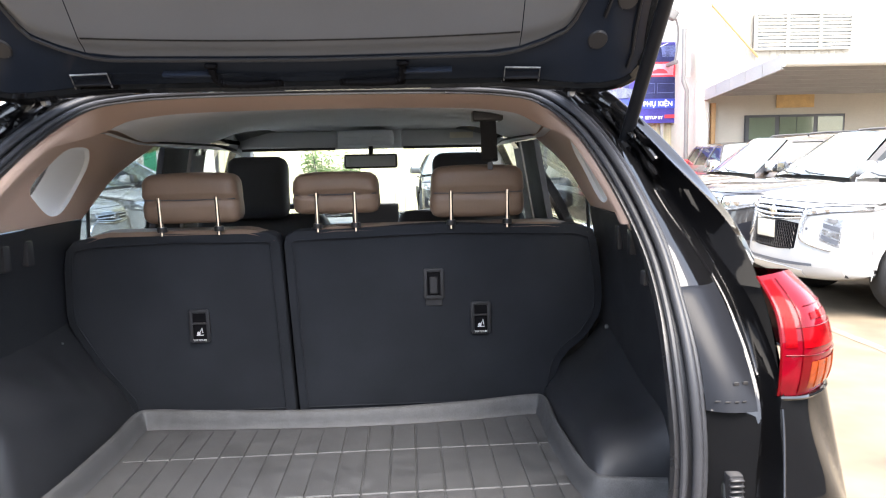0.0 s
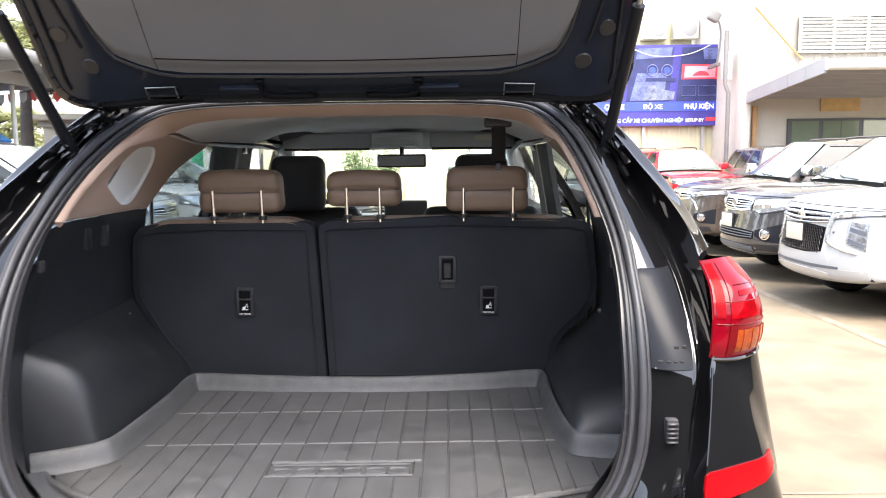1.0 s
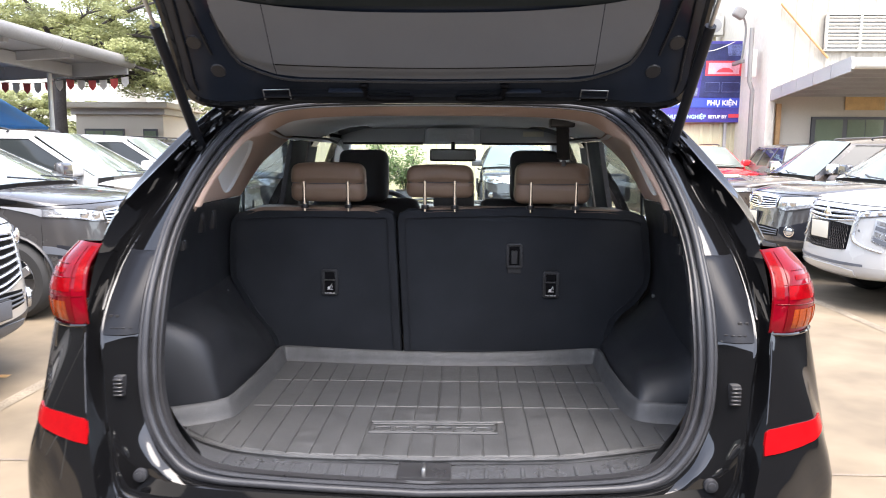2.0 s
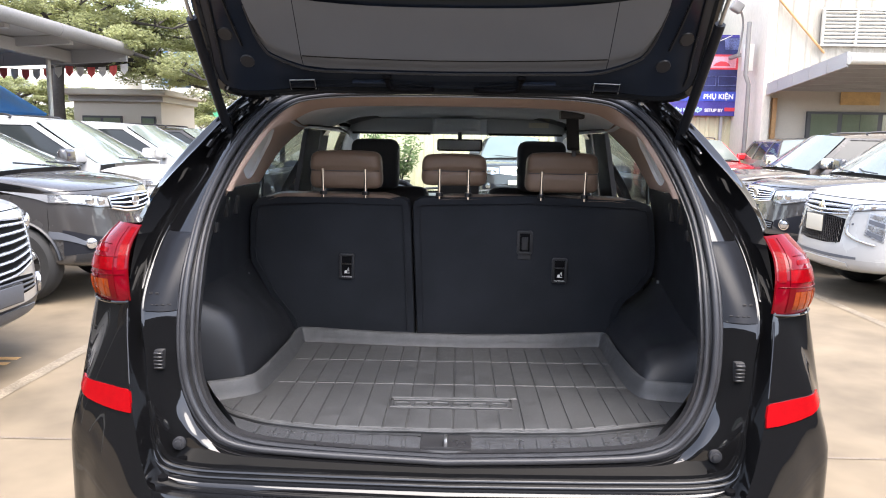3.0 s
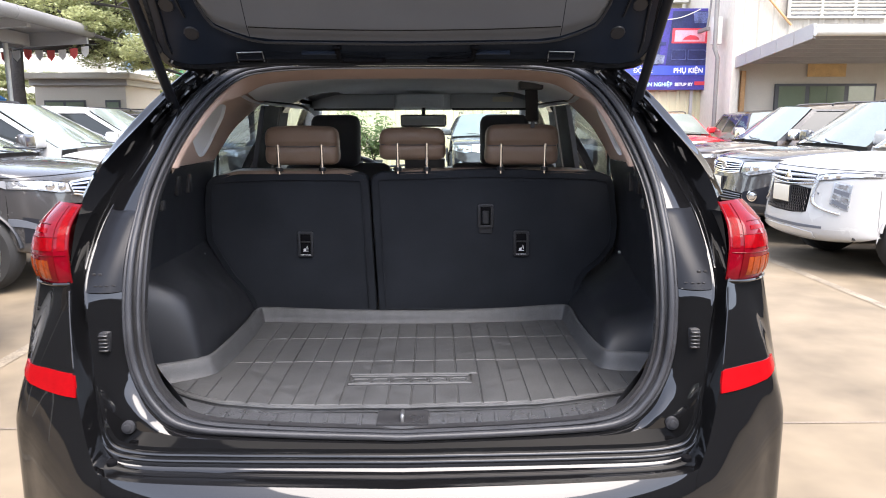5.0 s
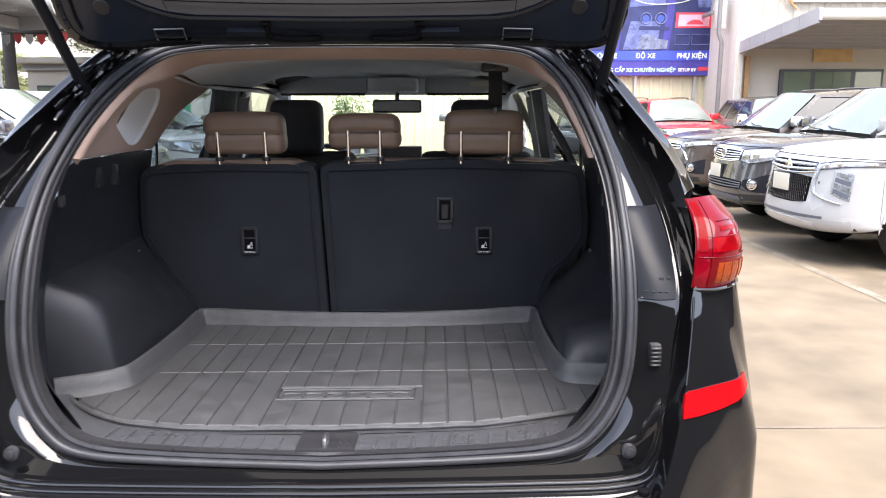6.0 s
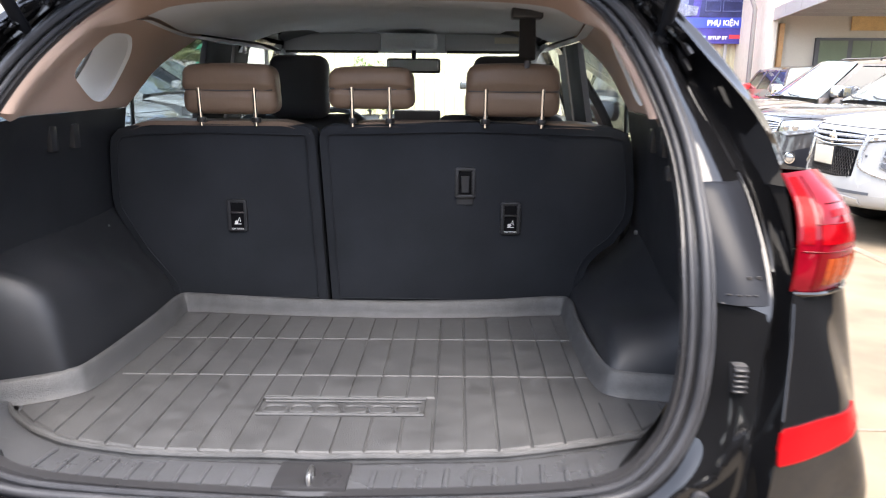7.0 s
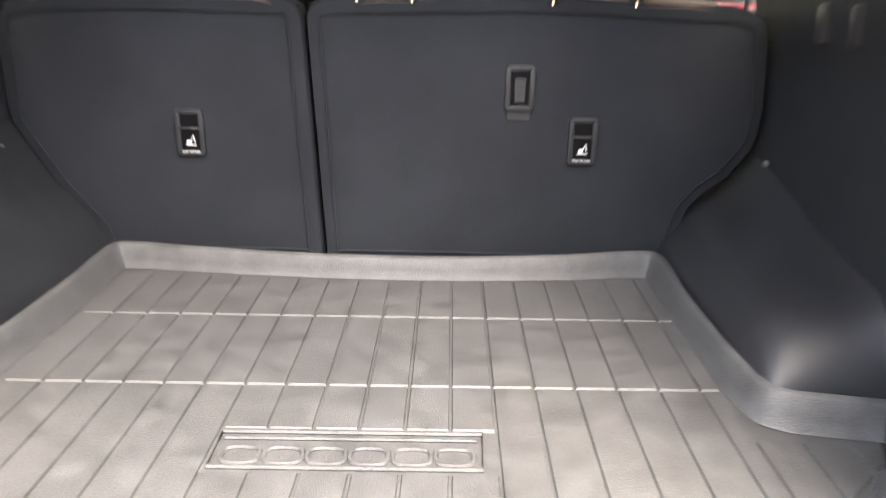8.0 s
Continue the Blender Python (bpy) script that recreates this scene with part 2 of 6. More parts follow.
def extrude(poly, depth, plane="XZ", at=0.0, bevel=0.0):
    """A plate: a flat outline given depth."""
    bm = bmesh.new()

    def p3(p, d):
        return {"XZ": V(p[0], d, p[1]), "XY": V(p[0], p[1], d), "YZ": V(d, p[0], p[1])}[plane]
    a = [bm.verts.new(p3(p, at)) for p in poly]
    b = [bm.verts.new(p3(p, at + depth)) for p in poly]
    bm.faces.new(a)
    bm.faces.new(b[::-1])
    for i in range(len(a)):
        bm.faces.new((a[i], b[i], b[(i + 1) % len(a)], a[(i + 1) % len(a)]))
    if bevel:
        bmesh.ops.recalc_face_normals(bm, faces=bm.faces)
        caps = [e for e in bm.edges if len({f.normal.dot(Vector({"XZ": (0, 1, 0), "XY": (0, 0, 1), "YZ": (1, 0, 0)}[plane])) > 0.9 for f in e.link_faces}) == 2
                or any(abs(f.normal.dot(Vector({"XZ": (0, 1, 0), "XY": (0, 0, 1), "YZ": (1, 0, 0)}[plane]))) > 0.9 for f in e.link_faces)]
        bmesh.ops.bevel(bm, geom=caps, offset=bevel, segments=2, profile=0.6, affect="EDGES", clamp_overlap=True)
    return bm


def text(name, words, size, m, material, parent, depth=0.0005, align="CENTER", bold=0.0):
    cu = bpy.data.curves.new(name, "FONT")
    cu.body, cu.size, cu.extrude, cu.align_x, cu.offset = words, size, depth, align, bold
    ob = bpy.data.objects.new(name, cu)
    me = bpy.data.meshes.new_from_object(ob)
    bpy.data.objects.remove(ob)
    bpy.data.curves.remove(cu)
    me.materials.append(material)
    t = new(name, me)
    t.matrix_world = m
    if parent:
        t.parent = parent
    return t


def lerp(a, b, t):
    return a + (b - a) * t


def smooth01(t):
    t = min(1.0, max(0.0, t))
    return t * t * (3 - 2 * t)

# ---- vehicles: the parts that every estate car shares ----
class Spec:
    """Sizes of one car, nose towards +y, tail at y = 0."""
    half, nose, bottom, belt, top = 0.93, 4.22, 0.28, 1.2, 1.6
    roof, cowl_y, cowl_z, head_y = 1.71, 3.3, 1.12, 2.55
    axle_rear, axle_front, arch, wheel = 0.66, 3.33, 0.395, 0.355
    windows = ((1.98, None), (1.07, 1.86), (0.5, 0.86))
    bow = 0.92
    tail = ((0.0, 0.30), (1.27, 0.30), (1.362, 0.345), (1.467, 0.37), (1.56, 0.45), (1.66, 0.58))

    def tail_y(s, z):
        return float(np.interp(z, [a for a, _ in s.tail], [b for _, b in s.tail]))

    def front_y(s, z):
        """The line of the front pillars above the bonnet."""
        if z <= s.cowl_z:
            return s.cowl_y
        return lerp(s.cowl_y, s.head_y, (z - s.cowl_z) / (s.top - s.cowl_z))

    def side_x(s, z):
        lo = s.belt
        if z <= lo:
            q = (z - s.bottom) / (lo - s.bottom)
            f = np.interp(q, [0, 0.2, 0.55, 0.8, 0.9, 1.0], [0.955, 0.995, 1.0, 0.985, 0.965, 0.935])
        else:
            q = (z - lo) / (s.top - lo)
            f = np.interp(q, [0, 0.18, 0.4, 0.67, 0.9, 1.0], [0.935, 0.905, 0.85, 0.775, 0.71, 0.665])
        return float(s.half * f)

    def arch_z(s, y):
        z = s.bottom
        for a in (s.axle_rear, s.axle_front):
            d = abs(y - a)
            if d < s.arch:
                z = max(z, s.wheel + math.sqrt(s.arch ** 2 - d * d))
        return z


def car_side(s, root, paint, pane, sides=(False, True), frame_paint=None):
    """Flanks with their window openings, panes, handles and sill mouldings."""
    ys = sorted(set([round(s.tail_y(0) + 0.06 * i, 3) for i in range(0, 80) if s.tail_y(0) + 0.06 * i < s.cowl_y] + [s.cowl_y]))
    zs_low = [0.0, 0.15, 0.3, 0.45, 0.6, 0.75, 0.88, 0.95, 1.0]
    zw = s.top - 0.03
    for flip in sides:
        rows = []
        for q in zs_low:
            row = []
            for y in ys:
                zb = s.arch_z(y)
                z = lerp(zb, s.belt, q)
                lip = 0.012 if (zb > s.bottom + 0.02 and q == 0) else 0.0
                y2 = max(y, s.tail_y(z))
                row.append(V(s.side_x(z) + lip, y2, z))
            rows.append(row)
        body = grid(rows, flip=flip)
        part("side_panel", thick(body, 0.03), paint, root)
        # upper frame of the doors: bands round each window
        edges = sorted(s.windows, key=lambda w: w[0])
        zs = [s.belt, s.belt + 0.04] + [lerp(s.belt + 0.04, zw, i / 6) for i in range(1, 7)] + [s.top]

        def yy(col, z):
            kind, v = col
            q = (z - s.belt) / (s.top - s.belt)
            if kind == "tail":
                return s.tail_y(z) + v
            if kind == "front":
                return s.front_y(z) + v
            return v + 0.10 * q * (1 if v < 1.0 else 0.2)
        cols = [("tail", 0.0)]
        holes = []
        for a, b in edges:
            if a < 0.9:
                cols += [("tail", 0.15)]
            else:
                cols += [("y", a)]
            i0 = len(cols) - 1
            if b is None:
                cols += [("front", -0.1)]
            else:
                cols += [("y", lerp(a, b, 0.5)), ("y", b)]
            holes.append((i0, len(cols) - 1))
        cols.append(("front", 0.0))
        rows = [[V(s.side_x(z), yy(c, z), z) for c in cols] for z in zs]
        nz = len(zs)

        def in_hole(i, j):
            return 1 <= i < nz - 2 and any(h0 <= j < h1 for h0, h1 in holes)
        up = grid(rows, skip=in_hole, flip=flip)
        part("window_surround", thick(up, 0.035), frame_paint or paint, root)
        for h0, h1 in holes:
            prow = [[V(s.side_x(z) - 0.016, lerp(yy(cols[h0], z), yy(cols[h1], z), k / 4), z) for k in range(5)] for z in zs[1:nz - 1]]
            p = part("side_window", thick(grid(prow, flip=flip), 0.004), pane, root)
            p.visible_shadow = False
        # sill moulding and handles
        rows = []
        for y in np.linspace(s.axle_rear + s.arch + 0.02, s.axle_front - s.arch - 0.02, 12):
            x = s.side_x(s.bottom + 0.1)
            rows.append([V(x * 0.97, y, s.bottom - 0.01), V(x + 0.012, y, s.bottom + 0.01), V(x + 0.014, y, s.bottom + 0.12), V(x - 0.01, y, s.bottom + 0.15)])
        part("sill_moulding", thick(grid(rows, flip=flip), 0.01), PLASTIC, root)
        for y in (s.windows[0][0] + 0.12, s.windows[1][0] + 0.15):
            z = s.belt - 0.1
            x = s.side_x(z) + 0.03
            part("door_handle", tube(curve([(x - 0.03, y - 0.1, z), (x, y - 0.08, z), (x + 0.004, y, z), (x, y + 0.08, z), (x - 0.03, y + 0.1, z)] if not flip else
                 [(-x + 0.03, y - 0.1, z), (-x, y - 0.08, z), (-x - 0.004, y, z), (-x, y + 0.08, z), (-x + 0.03, y + 0.1, z)], 4), 0.013, 8), paint, root)


def car_roof(s, root, paint, y0, rails=True):
    rows = []
    for k in range(13):
        q = k / 12
        y = lerp(y0, s.head_y, q)
        drop = 0.05 * max(0, (q - 0.6) / 0.4) ** 2 + 0.03 * max(0, (0.3 - q) / 0.3) ** 2
        xs = s.side_x(s.top)
        row = []
        for u in np.linspace(-1, 1, 17):
            row.append(V(u * xs, y + 0.03 * (1 - u * u) * (q - 0.5), lerp(s.roof - drop, s.top, abs(u) ** 3.2)))
        rows.append(row)
    part("roof", thick(grid(rows), 0.02), paint, root)
    if rails:
        for sx in (-1, 1):
            x = sx * (s.side_x(s.top) - 0.05)
            z = s.roof - 0.015
            part("roof_rail", tube(curve([(x, y0 + 0.25, z - 0.02), (x, y0 + 0.32, z + 0.015), (x, lerp(y0, s.head_y, 0.5), z + 0.028), (x, s.head_y - 0.42, z + 0.01), (x, s.head_y - 0.35, z - 0.04)], 6), 0.014, 8), PLASTIC_SMOOTH, root)


def car_front(s, root, paint, wind):
    """Bonnet, windscreen with wipers, nose and cowl."""
    rows = []
    for k in range(9):
        q = k / 8
        z = lerp(s.cowl_z, s.top + 0.02, q)
        y = s.front_y(lerp(s.cowl_z, s.top, q))
        hw = s.side_x(lerp(s.cowl_z, s.top, q)) - 0.035
        rows.append([V(u * hw, y + 0.13 * (1 - u * u), z + 0.03 * (1 - u * u)) for u in np.linspace(-1, 1, 13)])
    w = part("windscreen", thick(grid(rows), 0.005), wind, root)
    w.visible_shadow = False
    for x0, x1 in ((-0.05, 0.5), (-0.58, -0.03)):
        y, z = s.cowl_y + 0.13, s.cowl_z + 0.035
        part("wiper", tube([(x0, y + 0.02, z), (lerp(x0, x1, 0.5), y + 0.03, z + 0.02), (x1, y - 0.06, z + 0.045)], 0.009, 6), PLASTIC_SMOOTH, root)


# the nose as one skin, from the bumper's foot over the grille and the bonnet to the windscreen:
# forward place and height in the middle, forward place and rise of its edge at the wing
NOSE = [(-.17, .30, -.50, .10), (-.08, .315, -.48, .095), (-.025, .36, -.465, .075), (.0, .43, -.46, .05), (.0, .52, -.46, .03), (-.012, .60, -.46, .03),
        (-.026, .68, -.46, .03), (-.040, .77, -.46, .028), (-.055, .86, -.465, .024), (-.070, .93, -.47, .014), (-.090, .985, -.48, .004), (-.122, 1.026, -.50, -.008),
        (-.178, 1.058, -.54, -.020), (-.26, 1.086, -.60, -.034), (-.38, 1.112, -.69, -.046), (-.55, 1.140, -.80, -.056), (-.71, 1.160, -.90, -.062), (-.86, 1.172, -1.0, -.064)]
NOSE_BOW, NOSE_HALF = 2.35, .925


def reach(s, v):
    """How far a place on the nose's plan lies from its tip: the front keeps its bow, the bonnet is as long as the car's."""
    return s.nose + float(np.interp(v, [-1.0, -.5, 0], [s.cowl_y - s.nose, -.5 * s.bow, 0]))


def nose_row(s, row, ts):
    dy, z, ey, ez = row
    wide = s.half * lerp(NOSE_HALF, .940, smooth01((-ey - .48) / .5))
    pts = []
    for t in ts:
        c, d = max(0.0, math.cos(t)) ** (2 / NOSE_BOW), max(0.0, math.sin(t)) ** (2 / NOSE_BOW)
        pts.append(V(wide * d, reach(s, lerp(ey, dy, c)), z + ez * (1 - c)))
    return pts


def both_halves(row):
    return [V(-p.x, p.y, p.z) for p in row[:0:-1]] + row


def nose_pt(s, x, z, off=0.0):
    """A point on the nose at a distance from the middle and a height; off stands proud of it."""
    wide = s.half * NOSE_HALF
    d = min(1.0, abs(x) / wide)
    c = (1 - d ** NOSE_BOW) ** (1 / NOSE_BOW)
    zs = [r[1] + r[3] * (1 - c) for r in NOSE]
    dy, ey = float(np.interp(z, zs, [r[0] for r in NOSE])), float(np.interp(z, zs, [r[2] for r in NOSE]))
    nx, ny = d ** (NOSE_BOW - 1), c ** (NOSE_BOW - 1)
    ln = math.hypot(nx, ny)
    return V(math.copysign(wide * d + off * nx / ln, x), reach(s, lerp(ey, dy, c)) + off * ny / ln, z)


def across(s, x0, x1, n):
    """Steps from x0 to x1, closer where the nose turns into the wing."""
    wide = s.half * NOSE_HALF
    a, b = (math.asin(min(1.0, x / wide) ** (NOSE_BOW / 2)) for x in (x0, x1))
    return [wide * math.sin(lerp(a, b, k / (n - 1))) ** (2 / NOSE_BOW) for k in range(n)]


def nose_patch(s, x0, x1, lo, hi, off, sx=0, n=11, m=5):
    """A sheet on the nose from x0 to x1 between two lines of heights; sx 0 spans both sides."""
    rows = []
    for j in range(m):
        row = []
        for x in across(s, x0, x1, n):
            q = (x - x0) / (x1 - x0)
            zl, zh = (float(np.interp(q, np.linspace(0, 1, len(l)), l)) for l in (lo, hi))
            p = nose_pt(s, max(x, 1e-6), lerp(zl, zh, j / (m - 1)), off)
            row.append(V((sx or 1) * p.x, p.y, p.z))
        rows.append(both_halves(row) if not sx else row)
    return thick(grid(rows), .010)


def nose_bar(s, x0, x1, line, off, r, sx=0, squash=1.0, n=11):
    """A bar on the nose from x0 to x1 along a line of heights."""
    xs = across(s, x0, x1, n)
    row = [nose_pt(s, max(x, 1e-6), float(np.interp((x - x0) / (x1 - x0), np.linspace(0, 1, len(line)), line)), off) for x in xs]
    row = both_halves(row) if not sx else [V(sx * p.x, p.y, p.z) for p in row]
    return tube(row, r, 6, squash=squash)


def wing_x(s, y):
    return s.half * lerp(.940, NOSE_HALF, smooth01((y - s.cowl_y) / (s.nose - .48 - s.cowl_y)))


def on_nose(s, x, z, off, sx, profile, sides=18):
    """A round fitting set square to the nose's skin."""
    p, q = nose_pt(s, x - .01, z), nose_pt(s, x + .01, z)
    turn = math.atan2(q.y - p.y, q.x - p.x)
    c = nose_pt(s, x, z, off)
    b = lathe(profile, (0, 0, 0), "Y", sides)
    bmesh.ops.transform(b, matrix=Matrix.Translation((sx * c.x, c.y, c.z)) @ Matrix.Rotation(turn * sx, 4, "Z"), verts=b.verts)
    return b


def car_nose(s, root, paint):
    """Bumper and grille wall with the bonnet, and the wings behind them."""
    ts = [radians(a) for a in np.linspace(0, 90, 19)]
    rows = [both_halves(nose_row(s, r, ts)) for r in NOSE]
    cols = [curve(c, 3) for c in zip(*rows)]
    rows = [list(r) for r in zip(*cols)]
    part("nose", thick(grid(rows[:34]), .012), paint, root, angle=60)
    part("bonnet", thick(grid(rows[33:]), .012), paint, root, angle=60)
    part("bonnet_gap", tube([p + V(0, .002, .001) for p in rows[33]], .0035, 5), POCKET, root)
    ys = np.linspace(s.cowl_y - .03, reach(s, -.465), 22)
    ey, ez = [s.nose + k * r[2] for r in NOSE[10:]][::-1], [r[1] + r[3] for r in NOSE[10:]][::-1]
    for sx in (-1, 1):
        rows = []
        for q in (0, .08, .25, .45, .65, .82, .93, 1):
            row = []
            for y in ys:
                top = float(np.interp(y, ey, ez))
                z = lerp(s.arch_z(y), top, q)
                row.append(V(sx * (wing_x(s, y) + .016 * math.sin(math.pi * q) ** 2 * smooth01((s.nose - .47 * k - y) / .10)), y, z))
            rows.append(row)
        part("wing", thick(grid(rows), .012), paint, root, angle=60)


def wheel(s, root, x, y, side, rim_mat=ALLOY, spokes=6):
    r, w = s.wheel, 0.23
    hub = new("wheel")
    hub.parent = root
    tyre = lathe([(r * 0.68, -w / 2), (r * 0.9, -w / 2 - 0.004), (r * 0.97, -w / 2 + 0.02), (r, -w / 2 + 0.05), (r, w / 2 - 0.05),
                  (r * 0.97, w / 2 - 0.02), (r * 0.9, w / 2 + 0.004), (r * 0.68, w / 2), (r * 0.66, 0), (r * 0.68, -w / 2)], (x, y, r), "X", 36)
    part("tyre", tyre, TYRE, hub)
    o = side * (w / 2 - 0.015)
    rim = lathe([(r * 0.69, o), (r * 0.66, o + side * 0.01), (r * 0.62, o - side * 0.02), (r * 0.62, o - side * 0.15), (0.01, o - side * 0.15)], (x, y, r), "X", 30)
    for k in range(spokes):
        a = 2 * math.pi * k / spokes
        m = Matrix.Rotation(a, 4, "X")
        box((0.03, 0.075, r * 0.58), (0, 0, 0), 0.008, 1, Matrix.Translation((x + o - side * 0.01, y, r)) @ m @ Matrix.Translation((0, 0, r * 0.33)), rim)
    disc(0.06, 0.04, (x + o - side * 0.005, y, r), "X", 16, 0.006, rim)
    part("rim", rim, rim_mat, hub)


def underbody(s, root):
    part("underbody", box((s.half * 1.75, s.nose - 0.5, 0.16), (0, s.nose / 2 - 0.05, s.bottom + 0.1), 0.03), PLASTIC, root)


def mirror_pair(s, root, paint):
    for sx in (-1, 1):
        y, z = s.front_y(s.belt) - 0.17, s.belt + 0.09
        x = sx * (s.side_x(s.belt) + 0.12)
        m = part("door_mirror", box((0.26, 0.12, 0.17), (x, y, z), 0.045, 3, taper=(0.9, 0.8)), paint, root)
        part("mirror_glass", box((0.17, 0.006, 0.115), (x, y - 0.056, z - 0.005), 0.002, 1), MIRROR, m)
        part("mirror_arm", box((0.1, 0.05, 0.035), (sx * (s.side_x(s.belt) + 0.01), y + 0.01, z - 0.07), 0.01), PLASTIC_SMOOTH, m)

# ---- the black car with its open boot: shell ----
suv = thing("estate_car", "black SUV parked with tailgate open and empty boot", "car")
ms = Spec()

# loops round the boot opening, from the middle of the sill to the middle of the roof (one half)
SEAL = [(0, -.044, .757), (.307, -.043, .768), (.492, -.041, .783), (.568, -.032, .830), (.617, -.014, .917), (.633, .006, 1.03),
        (.636, .049, 1.155), (.632, .113, 1.253), (.628, .193, 1.343), (.603, .310, 1.458), (.574, .465, 1.556), (.520, .577, 1.620),
        (.455, .625, 1.645), (.30, .645, 1.662), (0, .653, 1.667)]
SEAL_IN = [(0, -.036, .778), (.306, -.034, .790), (.470, -.028, .808), (.538, -.018, .855), (.576, -.004, .927), (.590, .014, 1.029),
           (.592, .058, 1.154), (.596, .122, 1.252), (.589, .200, 1.341), (.562, .306, 1.445), (.532, .450, 1.538), (.482, .535, 1.596),
           (.418, .580, 1.618), (.28, .598, 1.628), (0, .603, 1.631)]
CREASE = [(0, -.064, .741), (.40, -.063, .746), (.600, -.062, .755), (.655, -.058, .790), (.680, -.045, .895), (.697, -.018, 1.0),
          (.716, .018, 1.11), (.712, .125, 1.235), (.690, .262, 1.345), (.648, .395, 1.470), (.608, .500, 1.560), (.548, .560, 1.635),
          (.470, .618, 1.662), (.30, .648, 1.680), (0, .660, 1.686)]
GUTTER = [(0, -.090, .704), (.40, -.088, .710), (.612, -.085, .724), (.672, -.075, .780), (.694, -.052, .893), (.722, -.0, 1.0),
          (.735, .030, 1.115), (.734, .135, 1.245), (.715, .270, 1.355), (.668, .402, 1.475), (.622, .505, 1.568), (.560, .572, 1.643),
          (.475, .630, 1.672), (.30, .66, 1.69), (0, .672, 1.696)]
EDGE = [(0, -.205, .719), (.40, -.202, .729), (.603, -.190, .740), (.652, -.163, .772), (.697, -.108, .890), (.722, -.062, 1.0),
        (.741, -.010, 1.118), (.747, .060, 1.250), (.738, .170, 1.360), (.682, .315, 1.475), (.636, .440, 1.565), (.575, .560, 1.643),
        (.480, .630, 1.678), (.30, .665, 1.698), (0, .680, 1.704)]


def full_loop(pts, n=5):
    h = curve(pts, n)
    return h + [V(-p.x, p.y, p.z) for p in h[-2:0:-1]]


loops = [full_loop(l, 12) for l in (SEAL, CREASE, GUTTER, EDGE)]


def low_weights():
    """How far each point of the loops belongs to the sill (1) or to the sides (0)."""
    n_ = len(loops[0])
    return [1 - smooth01((min(i, n_ - i) / 12 - 2.8) / 1.0) for i in range(n_)]


LOW = low_weights()
# pressed steps of the sill run out into one crease up the sides
outward = []
for i, p in enumerate(loops[1]):
    d = loops[1][(i + 1) % len(loops[1])] - loops[1][i - 1]
    n_ = V(d.z, 0, -d.x).normalized()
    outward.append(n_ if n_.dot(p - V(0, p.y, 1.2)) > 0 else -n_)
frame_rows = [loops[0]]
for f_ in (.05, .1, .15, .22, .32, .44, .56, .68, .8, .9, .96):
    frame_rows.append([V(lerp(a.x, b.x, f_), lerp(a.y, b.y, lerp(f_, min(1, f_ * 5), w)) - (.005 + .013 * smooth01((a.z - 1.24) / .08)) * (1 - w) * math.sin(math.pi * f_), lerp(a.z, b.z, f_)) for a, b, w in zip(loops[0], loops[1], LOW)])
for dn, dy in ((0, 0), (.0040, -.0030), (.0105, -.0036), (.0110, -.0086), (.0150, -.0116), (.0205, -.0122), (.0210, -.0172), (.0250, -.0202), (.0350, -.0210)):
    sd, sy = min(dn, .0105) * .4 + dn * .01, max(dy, -.0036) * .4 + dy * .01
    frame_rows.append([b + o * lerp(sd, dn, w) + V(0, lerp(sy, dy, w), 0) for b, o, w in zip(loops[1], outward, LOW)])
for f_ in (.06, .12, .25, .4, .55, .7, .82, .90, .95, 1.0):
    frame_rows.append([lerp(lerp(b, c, .6 + .4 * f_), d, f_ * f_) - V(0, 0, .020 * w * math.sin(math.pi * f_ ** .8)) + V(0, .014 * (1 - w) * math.sin(math.pi * f_), 0) for b, c, d, w in zip(loops[1], loops[2], loops[3], LOW)])
# uneven pressed sheet metal up the sides
for j, r in enumerate(frame_rows[1:-1], 1):
    for i, p in enumerate(r):
        amp = (1 - LOW[i]) * (.0005 + .0022 * smooth01((p.z - 1.26) / .1)) * min(1, j / 4, (len(frame_rows) - 1 - j) / 4)
        p += V(.4 * (1 if p.x > 0 else -1), -1, 0) * amp * noise.noise(V(abs(p.x) * 22, p.y * 16, p.z * 14))
part("boot_frame", grid(frame_rows, closed=True), PAINT_BLACK, suv, "glossy black painted boot opening frame", angle=46)

# bumper
B_TOP = EDGE[:7] + [(.800, .030, 1.116), (.866, .090, 1.112), (.902, .30, 1.105)]
B_MID = [(0, -.245, .62), (.33, -.24, .62), (.58, -.210, .62), (.70, -.168, .62), (.775, -.120, .62), (.832, -.074, .62),
         (.878, -.038, .62), (.907, .03, .62), (.919, .10, .62), (.930, .30, .62)]
bt, bb = curve(B_TOP, 5), curve(B_MID, 5)


def bumper_at(u, v):
    """A point of the bumper's skin: u from the middle round the corner, v from the top down."""
    k = u * (len(bt) - 1)
    i = min(int(k), len(bt) - 2)
    a, b = lerp(bt[i], bt[i + 1], k - i), lerp(bb[i], bb[i + 1], k - i)
    w = smooth01((u - .30) / .2)
    s_ = lerp(math.sin(min(v, 1) * math.pi / 2), 1 - (1 - min(1, v / .65)) ** 1.35, w)
    shelf = .012 * (1 - smooth01((u - .30) / .15)) * math.sin(min(v / .6, 1) * math.pi / 2) * (1 - .6 * min(v, 1))
    return V(lerp(a.x, b.x, s_), lerp(a.y, b.y, s_) - shelf, lerp(a.z, b.z, min(v, 1)))


